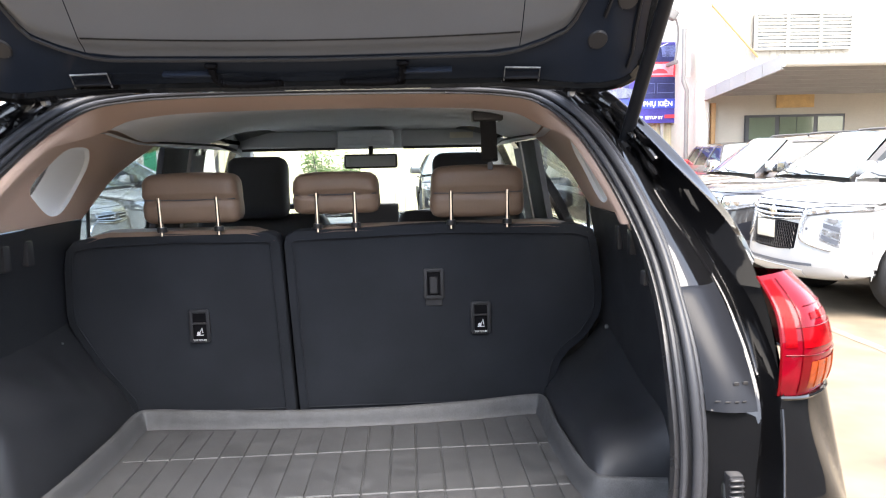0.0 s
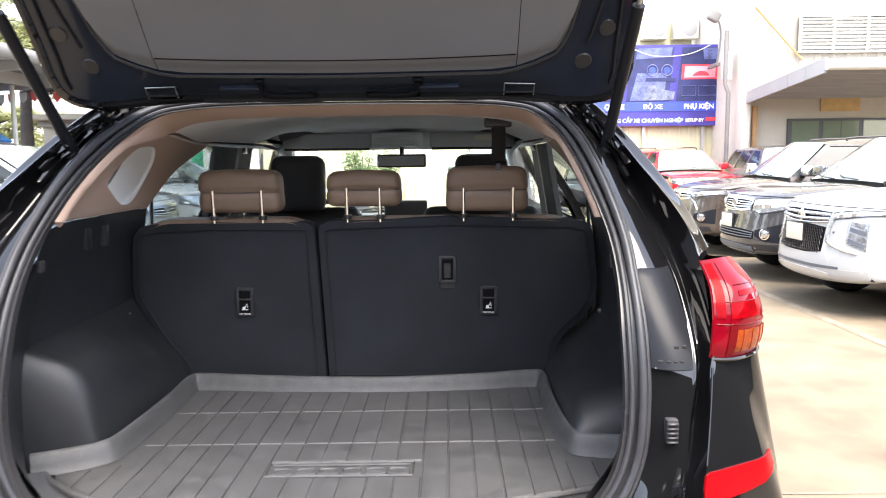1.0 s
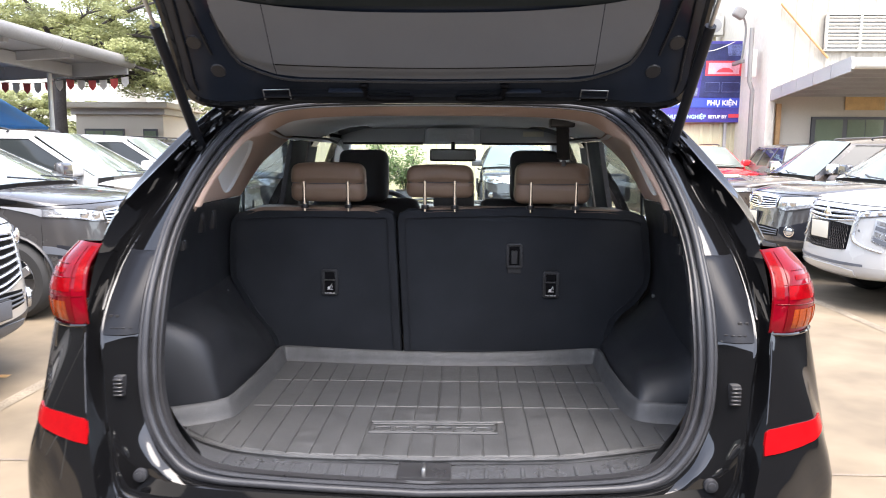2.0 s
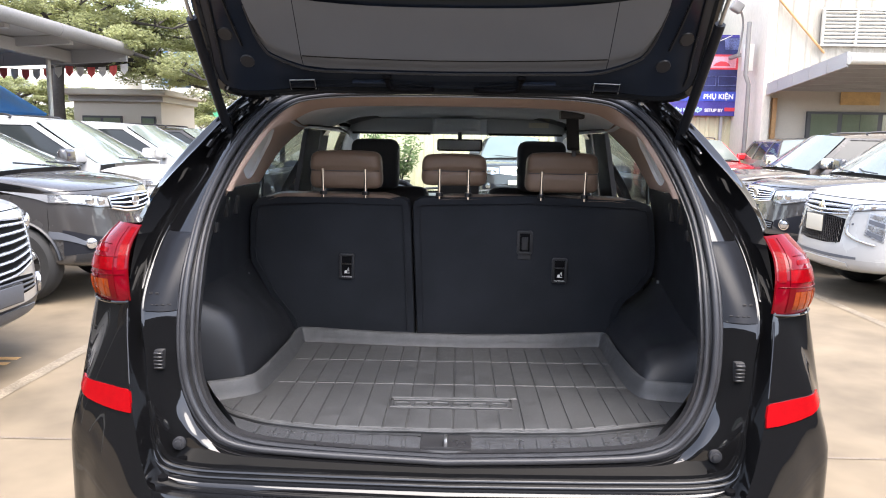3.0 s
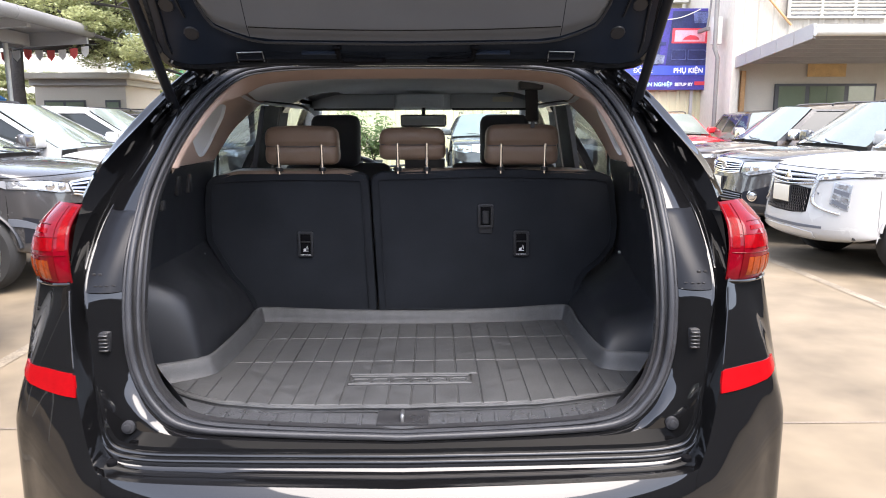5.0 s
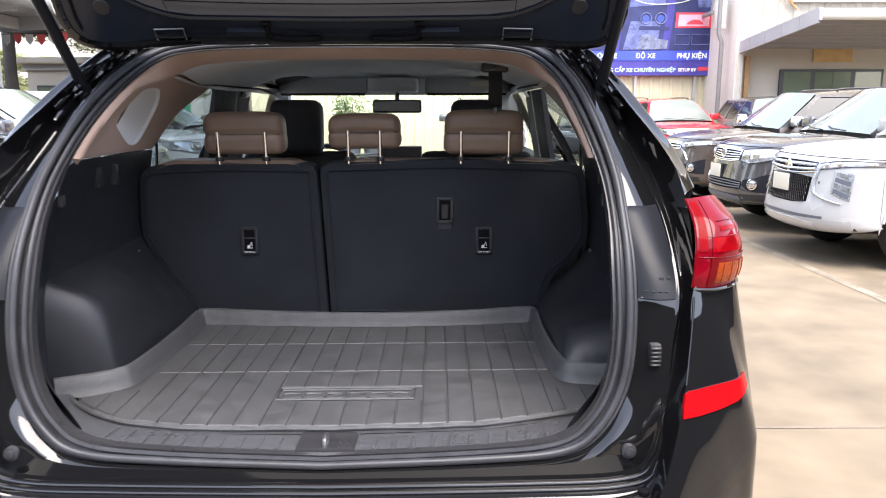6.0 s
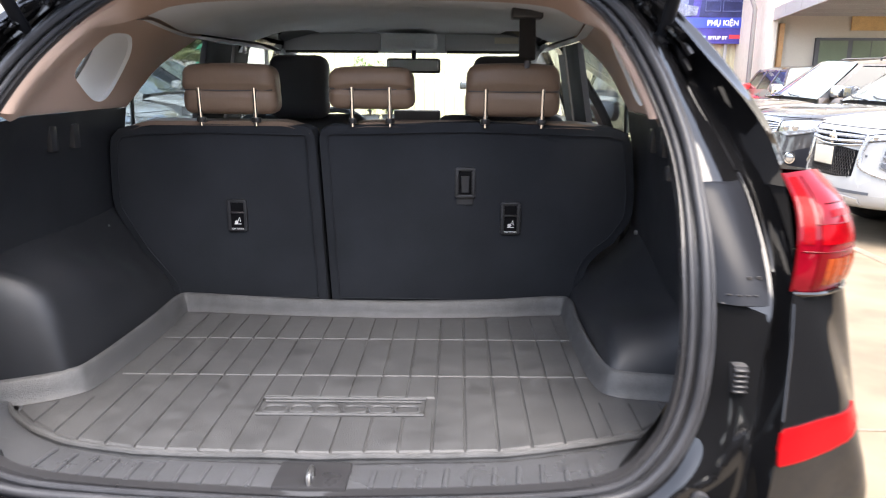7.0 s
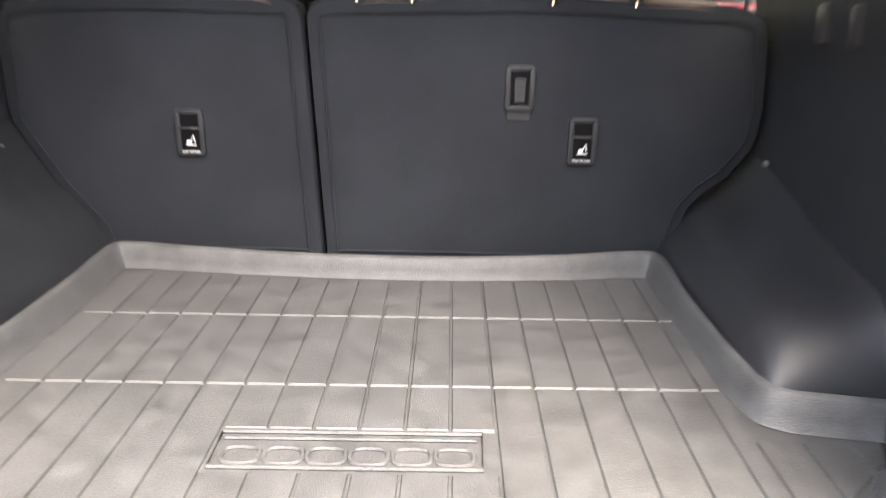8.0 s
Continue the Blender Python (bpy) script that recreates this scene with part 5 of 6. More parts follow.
# ---- ground ----
CONCRETE = mat("stained_beige_concrete", (0.160, 0.126, 0.084), 0.75, 0, 0.40, 0.55, 2.6, bump=0.12, bump_scale=220, rough_vary=0.1)
LINE = mat("worn_white_line_paint", (0.190, 0.158, 0.115), 0.7, 0, 0.6, 5, 90)
YELLOW_MARK = mat("faded_orange_floor_paint", (0.62, 0.36, 0.14), 0.75, 0, 0.3, 6, 90)
JOINT = mat("dark_joint_filler", (0.16, 0.13, 0.10), 0.9, 0, 0.3, 6, 90)
g = bmesh.new()
bmesh.ops.create_grid(g, x_segments=2, y_segments=2, size=1500)
solid("ground", g, CONCRETE, "beige stained concrete yard", "ground", kind="structure")


def strip(name, x0, y0, x1, y1, w, material, label, z=.004):
    d = V(x1 - x0, y1 - y0, 0)
    n_ = V(-d.y, d.x, 0).normalized() * w / 2
    bm_ = bmesh.new()
    k = max(2, int(d.length / .25))
    rr = random.Random(int(x0 * 91 + y0 * 37))
    rows_ = []
    for i in range(k + 1):
        p = V(x0, y0, z) + d * (i / k)
        j = 1 + rr.uniform(-.07, .07)
        rows_.append([p - n_ * j, p + n_ * j])
    grid(rows_, bm=bm_)
    return solid(name, bm_, material, label, "marking", kind="structure")


strip("parking_line", -2.64, -6, -2.64, 14.5, .10, LINE, "worn white painted parking line on concrete")
strip("parking_line", 3.72, -6, 3.72, 15, .10, LINE, "worn white painted parking line on concrete")
for y in (1.76, 7.6, 13.4, -4.1):
    strip("floor_joint", -14, y, 14, y, .018, JOINT, "dark straight joint in the concrete", .003)
for x in (-6.4, 6.9, 1.2):
    strip("floor_joint", x, -9, x, 18, .015, JOINT, "dark straight joint in the concrete", .0035)

for y in (3.02, 2.90):
    strip("floor_mark", -3.75, y, -2.95, y + .03, .06, YELLOW_MARK, "faded orange painted mark on concrete")

# ---- parked cars ----
class Big(Spec):
    half, nose, bottom, belt, top = 0.925, 4.75, 0.34, 1.2, 1.68
    roof, cowl_y, cowl_z, head_y = 1.78, 3.75, 1.18, 2.85
    axle_rear, axle_front, arch, wheel = 1.0, 3.82, 0.43, 0.385
    windows = ((2.15, None), (1.15, 2.03), (0.45, 1.0))
    tail = ((0.0, 0.0), (1.0, 0.0), (1.2, 0.05), (1.68, 0.28))
    bow = 1.0


class Long(Big):
    cowl_y, head_y, axle_front, bow = 3.33, 2.70, 3.79, 1.1


class Compact(Big):
    half, roof, top = 0.87, 1.70, 1.60
    axle_front, arch, wheel = 3.98, 0.405, 0.355


def parked(name, label, paint, m, style, spec=Big, wind=GLASS_WIND, rails=True):
    s = spec()
    car = thing(name, label, "car", None, "parked cars")
    before = set(bpy.data.objects)
    # black plastic frames on dark cars stand in for paint that mirrors less sky
    car_side(s, car, paint, GLASS_DARK, frame_paint=PLASTIC_SMOOTH if paint in (PAINT_DARK, PAINT_BROWN) else None)
    car_roof(s, car, paint, .30, rails)
    car_front(s, car, paint, wind)
    car_nose(s, car, paint)
    underbody(s, car)
    mirror_pair(s, car, CHROME if style.get("chrome_mirror") else paint)
    rows_ = [[V(u * s.side_x(z), s.tail_y(z) - .06 * (1 - u * u), z) for u in np.linspace(-1, 1, 9)] for z in (s.bottom, .6, .9, s.belt)]
    part("tail_panel", thick(grid(rows_), .02), paint, car)
    rows_ = [[V(u * (s.side_x(z) - .03), s.tail_y(z) - .04 * (1 - u * u), z) for u in np.linspace(-1, 1, 9)] for z in np.linspace(s.belt, s.top + .03, 5)]
    part("rear_window", thick(grid(rows_), .01), GLASS_DARK, car)
    part("cabin_trim", box((s.half * 1.5, 2.6, .3), (0, 1.9, s.belt - .12), .05), PLASTIC, car)
    for sx in (-1, 1):
        for y in (s.axle_rear, s.axle_front):
            wheel(s, car, sx * (s.half - .13), y, sx)
            arc = []
            for a in np.linspace(8, 172, 19):
                yy, zz = y + s.arch * math.cos(radians(a)), s.wheel + s.arch * math.sin(radians(a))
                arc.append(V(sx * (wing_x(s, yy) if yy > s.cowl_y else s.side_x(max(zz, s.bottom)) + .012), yy, zz))
            part("arch_moulding", tube(arc, .026, 6, squash=.6), PLASTIC if paint is not PAINT_WHITE else paint, car)
    nose_parts(s, car, paint, style)
    for o in set(bpy.data.objects) - before:
        if o.type == "MESH":
            o.data.transform(Matrix.Translation((0, -s.nose, 0)))
    car.matrix_world = m
    return car


def headlamp(s, car, st, sx):
    """Clear lens over a chrome bowl, swept round the corner."""
    x0, lo, hi, sweep = st["lamp"]
    edge = s.half * NOSE_HALF * .9995
    hl = part("headlamp", nose_patch(s, x0, edge, lo, hi, .006, sx, 16, 5), LAMP_BOWL, car, "clear headlamp with chrome bowls")
    if sweep:
        rows = []
        y0 = nose_pt(s, edge, (lo[-1] + hi[-1]) / 2).y
        for q in np.linspace(0, 1, 7):
            y = y0 - sweep * q
            a, b = lerp(lo[-1], hi[-1] + .025, q ** .8), hi[-1] + .028 * q
            rows.append([V(sx * (wing_x(s, y) + .010), y, lerp(a, b, k / 3)) for k in range(4)])
        part("lamp_tail", thick(grid(rows), .006), LAMP_GLASS, hl)
    span = edge - x0
    for f_, r_ in ((.22, .036), (.50, .040)):
        x = x0 + span * f_
        z = float(np.interp(f_, np.linspace(0, 1, len(lo)), lo)) * .48 + float(np.interp(f_, np.linspace(0, 1, len(hi)), hi)) * .52
        h = float(np.interp(f_, np.linspace(0, 1, len(hi)), hi)) - float(np.interp(f_, np.linspace(0, 1, len(lo)), lo))
        r_ = min(r_, h * .40)
        part("projector", on_nose(s, x, z, .010, sx, [(r_ * 1.15, -.004), (r_ * 1.1, .006), (r_ * .95, .008), (r_ * .7, .014), (.002, .018)], 16), LAMP_BOWL, hl)
    part("light_strip", nose_bar(s, x0 + .02, edge * .99, [z + .014 for z in lo], .012, .0030, sx), LAMP_BOWL, hl)
    part("lamp_rim", nose_bar(s, x0, edge, lo, .008, .0045, sx), PLASTIC_SMOOTH, hl)
    part("lamp_rim", nose_bar(s, x0, edge, hi, .008, .0045, sx), PLASTIC_SMOOTH, hl)


def nose_parts(s, car, paint, st):
    bright = st.get("bright", CHROME)
    gw, glo, ghi = st["grille"]
    gr = part("grille", nose_patch(s, 0, gw, glo, ghi, .004), POCKET, car, "black grille with bright bars")
    k = st.get("slats", 4)
    for i in range(k):
        f_ = (i + .7) / (k + .4)
        line = [lerp(a, b, f_) for a, b in zip(glo, ghi)]
        part("slat", nose_bar(s, 0, gw * .985, line, .012, st.get("bar", .011), 0, .7), bright, gr)
    for line, r_ in ((glo, .009), (ghi, st.get("brow", .012))):
        part("grille_surround", nose_bar(s, 0, gw * 1.01, line, .010, r_), bright, gr)
    for sx in (-1, 1):
        part("grille_surround", nose_bar(s, gw, gw * 1.02, [glo[-1], ghi[-1]], .010, .010, sx), bright, gr)
        headlamp(s, car, st, sx)
        fx, fz = st.get("fog", (.66, .58))
        if st.get("fog_stack"):
            fg = part("fog_lamp", nose_patch(s, .635, .775, [.70, .64], [.915, .89], .005, sx, 8, 5), BRIGHT_SILVER, car, "tall stacked lamp in the bumper corner")
            for a in range(4):
                b0, b1 = a / 4 + .03, (a + 1) / 4 - .04
                part("lamp_unit", nose_patch(s, .650, .765, [lerp(.705, .91, b0), lerp(.65, .885, b0)], [lerp(.705, .91, b1), lerp(.65, .885, b1)], .010, sx, 7, 3), LAMP_BOWL if a % 2 else PLASTIC_GREY, fg)
            wing = curve([(.475, 0, .955), (.452, 0, .89), (.440, 0, .80), (.446, 0, .735), (.47, 0, .69), (.55, 0, .655), (.64, 0, .63), (.73, 0, .61)], 5)
            rows = [[nose_pt(s, p.x + w_ * lerp(.036, .004, k / 35), p.z + w_ * .008, .008 + .008 * (1 - w_ * w_)) for k, p in enumerate(wing)] for w_ in (-1, -.5, 0, .5, 1)]
            part("shield_wing", thick(grid([[V(sx * p.x, p.y, p.z) for p in r] for r in rows]), .008), bright, car, "slim chrome wing round the grille")
            part("corner_sensor", disc(.012, .01, (sx * nose_pt(s, .50, .79).x, nose_pt(s, .50, .79, .002).y, .79), "Y", 12, .002), PLASTIC_GREY, car)
        else:
            # flat patch, its near-black colour standing in for the shade of a recess
            rec = part("fog_recess", nose_patch(s, fx - .14, fx + .13, [fz - .03, fz - .09, fz - .10], [fz + .04, fz + .07, fz + .13], .003, sx, 8, 4), DOOR_TRIM, car)
            part("fog_lamp", on_nose(s, fx, fz, .010, sx, [(.050, -.02), (.048, .010), (.03, .018), (.002, .020)]), LAMP_BOWL, rec, "round fog lamp")
            if st.get("fog_ring", True):
                part("fog_bezel", on_nose(s, fx, fz, .010, sx, [(.052, -.02), (.056, .014), (.068, .012), (.070, -.02)]), bright, rec)
            if st.get("fog_blade"):
                part("fog_blade", nose_patch(s, fx - .16, fx + .16, [fz - .10, fz - .04, fz + .06], [fz - .085, fz - .005, fz + .13], .010, sx, 8, 3), PLASTIC_GREY, rec)
            if st.get("brow_line"):
                part("lamp_brow", nose_bar(s, gw + .01, gw + .20, [glo[-1] + .02, glo[-1] - .03, glo[-1] - .16], .010, .012, sx, .6), bright, car)
    zc = (glo[0] + ghi[0]) / 2 + .008
    bp = nose_pt(s, 1e-6, zc, .024)
    if st.get("fog_stack"):
        part("badge", box((.10, .022, .10), (0, bp.y, zc - .01), .018, 2, Matrix.Rotation(radians(45), 4, "Y")), CHROME, gr, "plain chrome badge")
    else:
        rg = [V(.068 * math.cos(a), bp.y, zc + .050 * math.sin(a)) for a in np.linspace(0, 2 * math.pi, 25)[:-1]]
        part("badge", tube(rg, .009, 6, True), CHROME, gr, "plain chrome badge ring")
        part("badge_disc", disc(.050, .012, (0, bp.y - .004, zc), "Y", 18, .003), ALLOY, gr)
    iw, ilo, ihi = st.get("intake", (.52, [.50, .50, .51], [.62, .62, .60]))
    li = part("lower_intake", nose_patch(s, 0, iw, ilo, ihi, .004), POCKET, car)
    if st.get("mesh"):
        z0, z1 = ilo[0] + .01, ihi[0] - .01
        h_ = (z1 - z0) / 9
        for r in range(9):
            za, zb = z0 + h_ * r, z0 + h_ * (r + 1)
            pts = []
            w_ = iw * .95
            for i in range(45):
                x = -w_ + 2 * w_ * i / 44
                pts.append(nose_pt(s, x if abs(x) > 1e-6 else 1e-6, (za if (i + r) % 2 else zb), .012))
            part("mesh_bar", tube(pts, .0032, 5), PLASTIC_SMOOTH, li)
    else:
        for i in range(3):
            f_ = (i + .8) / 3.6
            part("intake_bar", nose_bar(s, 0, iw * .97, [lerp(a, b, f_) for a, b in zip(ilo, ihi)], .010, .007), PLASTIC_GREY, li)
    part("valance", nose_patch(s, 0, s.half * .86, [.325, .335, .385], st.get("valance", [.44, .44, .46]), .004), st.get("skirt", PLASTIC), car)
    part("skid_plate", nose_patch(s, 0, .50, [.345], [.425, .425, .405], .014), st.get("skid", PLASTIC_GREY), car)
    if st.get("fog_stack"):
        part("skid_slot", nose_patch(s, 0, .60, [.445, .445, .455], [.475, .475, .478], .006), PLASTIC_GREY, car)
    if st.get("plate", True):
        x, z = st.get("plate_x", 0), st.get("plate_z", .66)
        p = nose_pt(s, max(1e-6, abs(x)), z, .035)
        pl = part("number_plate", box((.33, .010, .165) if st.get("square") else (.47, .010, .11), (x, p.y, z), .004), st.get("plate_paint", BLANK_PLATE), car, "blank plate")
        part("plate_holder", box((.35, .024, .18) if st.get("square") else (.49, .024, .125), (x, p.y - .014, z), .005), PLASTIC, pl)


FACE_LEFT, FACE_RIGHT = 90, -90
OLD_FACE = {"grille": (.40, [.83, .835, .86], [1.0, 1.0, .985]), "slats": 5, "bar": .010, "brow": .022, "lamp": (.43, [.850, .820, .845, .89], [.985, 1.0, 1.012, 1.005], .16), "fog": (.67, .58)}
NEW_FACE = {"grille": (.42, [.84, .85, .87], [.975, .975, .965]), "slats": 3, "bar": .012, "brow": .016, "lamp": (.44, [.90, .90, .925, .945], [.965, .985, 1.0, 1.0], .30), "fog": (.70, .60), "brow_line": True}
parked("white_suv", "white SUV with chrome grille wings parked beside the aisle", PAINT_WHITE, pose(3.72, 5.9, 0, 0, 0, FACE_LEFT),
       {"grille": (.44, [.855, .865, .885], [.985, .985, .975]), "slats": 2, "bar": .026, "brow": .006, "lamp": (.45, [.905, .925, .95, .965], [.965, .99, 1.005, 1.0], .34), "square": True, "plate_x": .05, "plate_z": .755,
        "fog_stack": True, "intake": (.40, [.575, .575, .60], [.845, .845, .83]), "mesh": True, "skid": PAINT_SILVER, "bright": BRIGHT_SILVER, "skirt": PAINT_WHITE}, Long, rails=False)
parked("black_suv", "black SUV with chrome slatted grille, parked nose out", PAINT_DARK, pose(3.86, 7.95, 0, 0, 0, FACE_LEFT), dict(OLD_FACE, square=True, plate_x=.12, plate_z=.70), Long)
parked("brown_suv", "dark brown SUV parked nose out in the row", PAINT_BROWN, pose(3.92, 10.4, 0, 0, 0, FACE_LEFT), dict(NEW_FACE, plate=False, chrome_mirror=True), Long)
parked("red_suv", "red SUV parked before the building", PAINT_RED, pose(6.62, 16.2, 0, 0, 0, 184), dict(OLD_FACE, slats=2), Long)
parked("grey_suv", "grey brown SUV parked far back by the wall", PAINT_TAUPE, pose(7.85, 13.4, 0, 0, 0, 173), NEW_FACE, Long, rails=False)
parked("silver_suv", "silver SUV with wide slatted grille parked nose out", PAINT_SILVER, pose(-2.74, 2.52, 0, 0, 0, FACE_RIGHT),
       {"grille": (.52, [.62, .63, .68], [.985, .985, .97]), "slats": 6, "bar": .014, "bright": BRIGHT_SILVER, "lamp": (.55, [.88, .88, .91], [.97, .99, 1.0], .30), "fog": (.74, .50), "plate_z": .53, "plate_paint": PLASTIC_GREY})
dark_car = parked("black_suv", "black compact SUV with swept headlamps parked nose out", PAINT_DARK, pose(-3.16, 5.46, 0, 0, 0, FACE_RIGHT),
                  {"grille": (.40, [.80, .81, .85], [.965, .965, .955]), "slats": 3, "bar": .014, "lamp": (.42, [.865, .87, .90, .925], [.955, .975, .995, .995], .44), "plate": False, "fog": (.66, .55), "fog_ring": False, "fog_blade": True}, Compact)
parked("white_suv", "white SUV with roof rails parked nose out", PAINT_WHITE, pose(-3.3, 7.85, 0, 0, 0, FACE_RIGHT), NEW_FACE)
parked("white_suv", "white SUV parked further along the row", PAINT_WHITE, pose(-3.4, 10.5, 0, 0, 0, FACE_RIGHT), OLD_FACE, rails=False)
parked("dark_suv", "dark grey SUV at the end of the row", PAINT_DARK, pose(-3.5, 13.1, 0, 0, 0, FACE_RIGHT), OLD_FACE)
parked("dark_suv", "dark SUV with chrome headlamps facing the yard", PAINT_DARK, pose(1.35, 14.8, 0, 0, 0, 180), OLD_FACE)
# three unseen copies behind the camera, added for the black paint to reflect
copy_thing(dark_car, pose(-2.6, -8.2, 0, 0, 0, 4))
copy_thing(dark_car, pose(.6, -8.6, 0, 0, 0, -3))
copy_thing(dark_car, pose(3.6, -8.4, 0, 0, 0, 2))
# ---- buildings and walls ----
def thin_leaf(m):
    """Let part of the light through a leaf."""
    n, l = m.node_tree.nodes, m.node_tree.links
    b = n["Principled BSDF"]
    tr = n.new("ShaderNodeBsdfTranslucent")
    mix = n.new("ShaderNodeMixShader")
    mix.inputs[0].default_value = 0.55
    l.new(b.inputs["Base Color"].links[0].from_socket, tr.inputs["Color"])
    l.new(b.outputs[0], mix.inputs[1])
    l.new(tr.outputs[0], mix.inputs[2])
    l.new(mix.outputs[0], n["Material Output"].inputs["Surface"])
    return m


FENCE = mat("pale_yellow_sheet_metal", (0.57, 0.52, 0.345), 0.55, 0, 0.08, 1.5, 40)
CLAD = mat("cream_wall_cladding", (0.31, 0.285, 0.24), 0.6, 0, 0.14, 1.2, 40, stretch=(1, 1, .2))
PALE_WALL = mat("pale_cream_wall_paint", (0.62, 0.57, 0.49), 0.7, 0, 0.14, 0.8, 30, stretch=(1, 1, .3))
PLASTER = mat("grey_beige_plaster", (0.50, 0.45, 0.38), 0.85, 0, 0.14, 0.7, 60, bump=0.2)
CANOPY = mat("grey_canopy_metal", (0.36, 0.35, 0.34), 0.5, 0.1, 0.12, 1.5, 50)
PIPE = mat("grey_pipe_plastic", (0.21, 0.20, 0.19), 0.5, 0, 0.12, 3, 60)
SHED_TUBE = mat("dusty_grey_painted_tube", (0.19, 0.183, 0.175), 0.55, 0.1, 0.2, 1.5, 40)
CANOPY_PALE = mat("pale_gutter_metal", (0.62, 0.60, 0.54), 0.5, 0.1, 0.12, 2.5, 50)
SIGN_BLUE = mat("blue_printed_sign", (0.05, 0.04, 0.24), 0.45, 0, 0.35, 1.8, 30)
SIGN_DARK = mat("dark_blue_printed_panel", (0.02, 0.025, 0.10), 0.45, 0, 0.5, 3.5, 40)
SIGN_PALE = mat("pale_printed_panel", (0.10, 0.12, 0.27), 0.45, 0, 0.8, 4.5, 40)
SIGN_LAMP = mat("grey_printed_lamp", (0.13, 0.15, 0.22), 0.45, 0, 0.9, 9, 50)
SIGN_RED = mat("red_printed_panel", (0.60, 0.05, 0.07), 0.45, 0, 0.2, 6, 40)
SIGN_PINK = mat("pink_printed_panel", (0.75, 0.35, 0.42), 0.45, 0, 0.3, 6, 40)
SIGN_BAND = mat("bright_blue_printed_band", (0.04, 0.07, 0.42), 0.45, 0, 0.2, 3, 40)
RUST = mat("rusty_streak", (0.42, 0.24, 0.11), 0.8, 0, 0.3, 8, 80)
OCHRE = mat("faded_ochre_board", (0.55, 0.36, 0.16), 0.7, 0, 0.25, 4, 60)
WIN_GREEN = mat("greenish_window_glass", (0.16, 0.19, 0.13), 0.08, 0, 0.2, 1.5, 40, coat=0.6, rough_vary=0.03)
ALU = mat("dark_window_frame", (0.07, 0.07, 0.075), 0.4, 0.2, 0.1, 5, 80)
BARK = mat("grey_brown_bark", (0.060, 0.052, 0.050), 0.9, 0, 0.5, 4, 40, bump=0.8, bump_scale=30)
LEAF = thin_leaf(mat("light_green_leaves", (0.35, 0.37, 0.185), 0.6, 0, 0.45, 1.2, 9))
LEAF_DARK = thin_leaf(mat("green_shrub_leaves", (0.16, 0.23, 0.09), 0.5, 0, 0.4, 2, 12))
TARP = mat("blue_tarpaulin", (0.05, 0.24, 0.62), 0.5, 0, 0.15, 2, 40)
FLAG_RED = mat("red_pennant_cloth", (0.62, 0.10, 0.09), 0.8, 0, 0.2, 9, 80)
FLAG_WHITE = mat("white_pennant_cloth", (0.6, 0.56, 0.52), 0.8, 0, 0.15, 6, 80)
CABLE = mat("black_cable", (0.02, 0.02, 0.02), 0.6, 0, 0.1, 6, 80)
UNSEEN_WALL = mat("dark_reflection_wall", (0.05, 0.05, 0.047), 0.85, 0, 0.35, 0.8, 30)
FAR_PANE = mat("pale_far_window", (0.30, 0.32, 0.32), 0.2, 0, 0.2, 1.5, 40)
FAR_WALL = mat("pale_far_facade", (0.60, 0.58, 0.52), 0.8, 0, 0.08, 0.3, 10)


def wall(name, x0, y0, x1, y1, z0, z1, t, material, label):
    d = V(x1 - x0, y1 - y0, 0)
    m = Matrix.Translation(((x0 + x1) / 2, (y0 + y1) / 2, (z0 + z1) / 2)) @ Matrix.Rotation(math.atan2(d.y, d.x), 4, "Z")
    return solid(name, box((d.length, t, z1 - z0), (0, 0, 0), 0, 1, m), material, label, "wall", kind="structure", smooth=False)


def ribbed(x0, x1, y, z0, z1, pitch, depth):
    """Trapezoid sheet standing along x."""
    pts, x = [], x0
    while x < x1:
        pts += [(x, 0), (x + pitch * .55, 0), (x + pitch * .65, depth), (x + pitch * .9, depth)]
        x += pitch
    rows_ = [[V(px, y - d, z) for px, d in pts] for z in (z0, z1)]
    return thick(grid(rows_), .004)


fence = thing("wall_north", "pale yellow ribbed sheet metal fence", "wall", kind="structure")
part("sheet", ribbed(-5.5, 8.9, 21.2, 0, 2.75, .30, .03), FENCE, fence, smooth=False)
part("sheet_top", box((14.4, .08, .06), (1.7, 21.2, 2.77), .01, 1), FENCE, fence, smooth=False)
wall("wall_far", -5.5, 23.0, 8.2, 23.0, 0, 6.2, .2, FENCE, "pale yellow plain wall beyond the fence")
# unseen walls, added to darken the horizon mirrored in glossy paint and glass
wall("wall_south", -26, -15, 26, -15, 0, 7.2, .3, UNSEEN_WALL, "unseen plain dark wall added behind the yard")
wall("wall_east", 17, -15, 17, 9, 0, 4.6, .3, UNSEEN_WALL, "unseen plain dark wall added along the yard")
wall("wall_west", -17, -15, -17, 9, 0, 4.6, .3, UNSEEN_WALL, "unseen plain dark wall added along the yard")

works = thing("workshop", "cream clad workshop building with canopy and louvre", "building")
part("wall", box((13.6, .3, 3.3), (15.46, 19.16, 1.65), 0, 1), PLASTER, works, smooth=False)
part("cladding", ribbed(8.35, 22, 19.0, 3.3, 13, .42, .025), CLAD, works, smooth=False)
part("side_wall", box((.3, 10.2, 13), (8.5, 24.08, 6.5), 0, 1), PALE_WALL, works, smooth=False)
part("corner_post", box((.22, .2, 13), (8.42, 18.92, 6.5), .01, 1), PALE_WALL, works, smooth=False)
lv = part("louvre", box((2.76, .06, .92), (11.16, 18.93, 4.80), 0, 1), ALU, works, "pale slatted wall louvre", smooth=False)
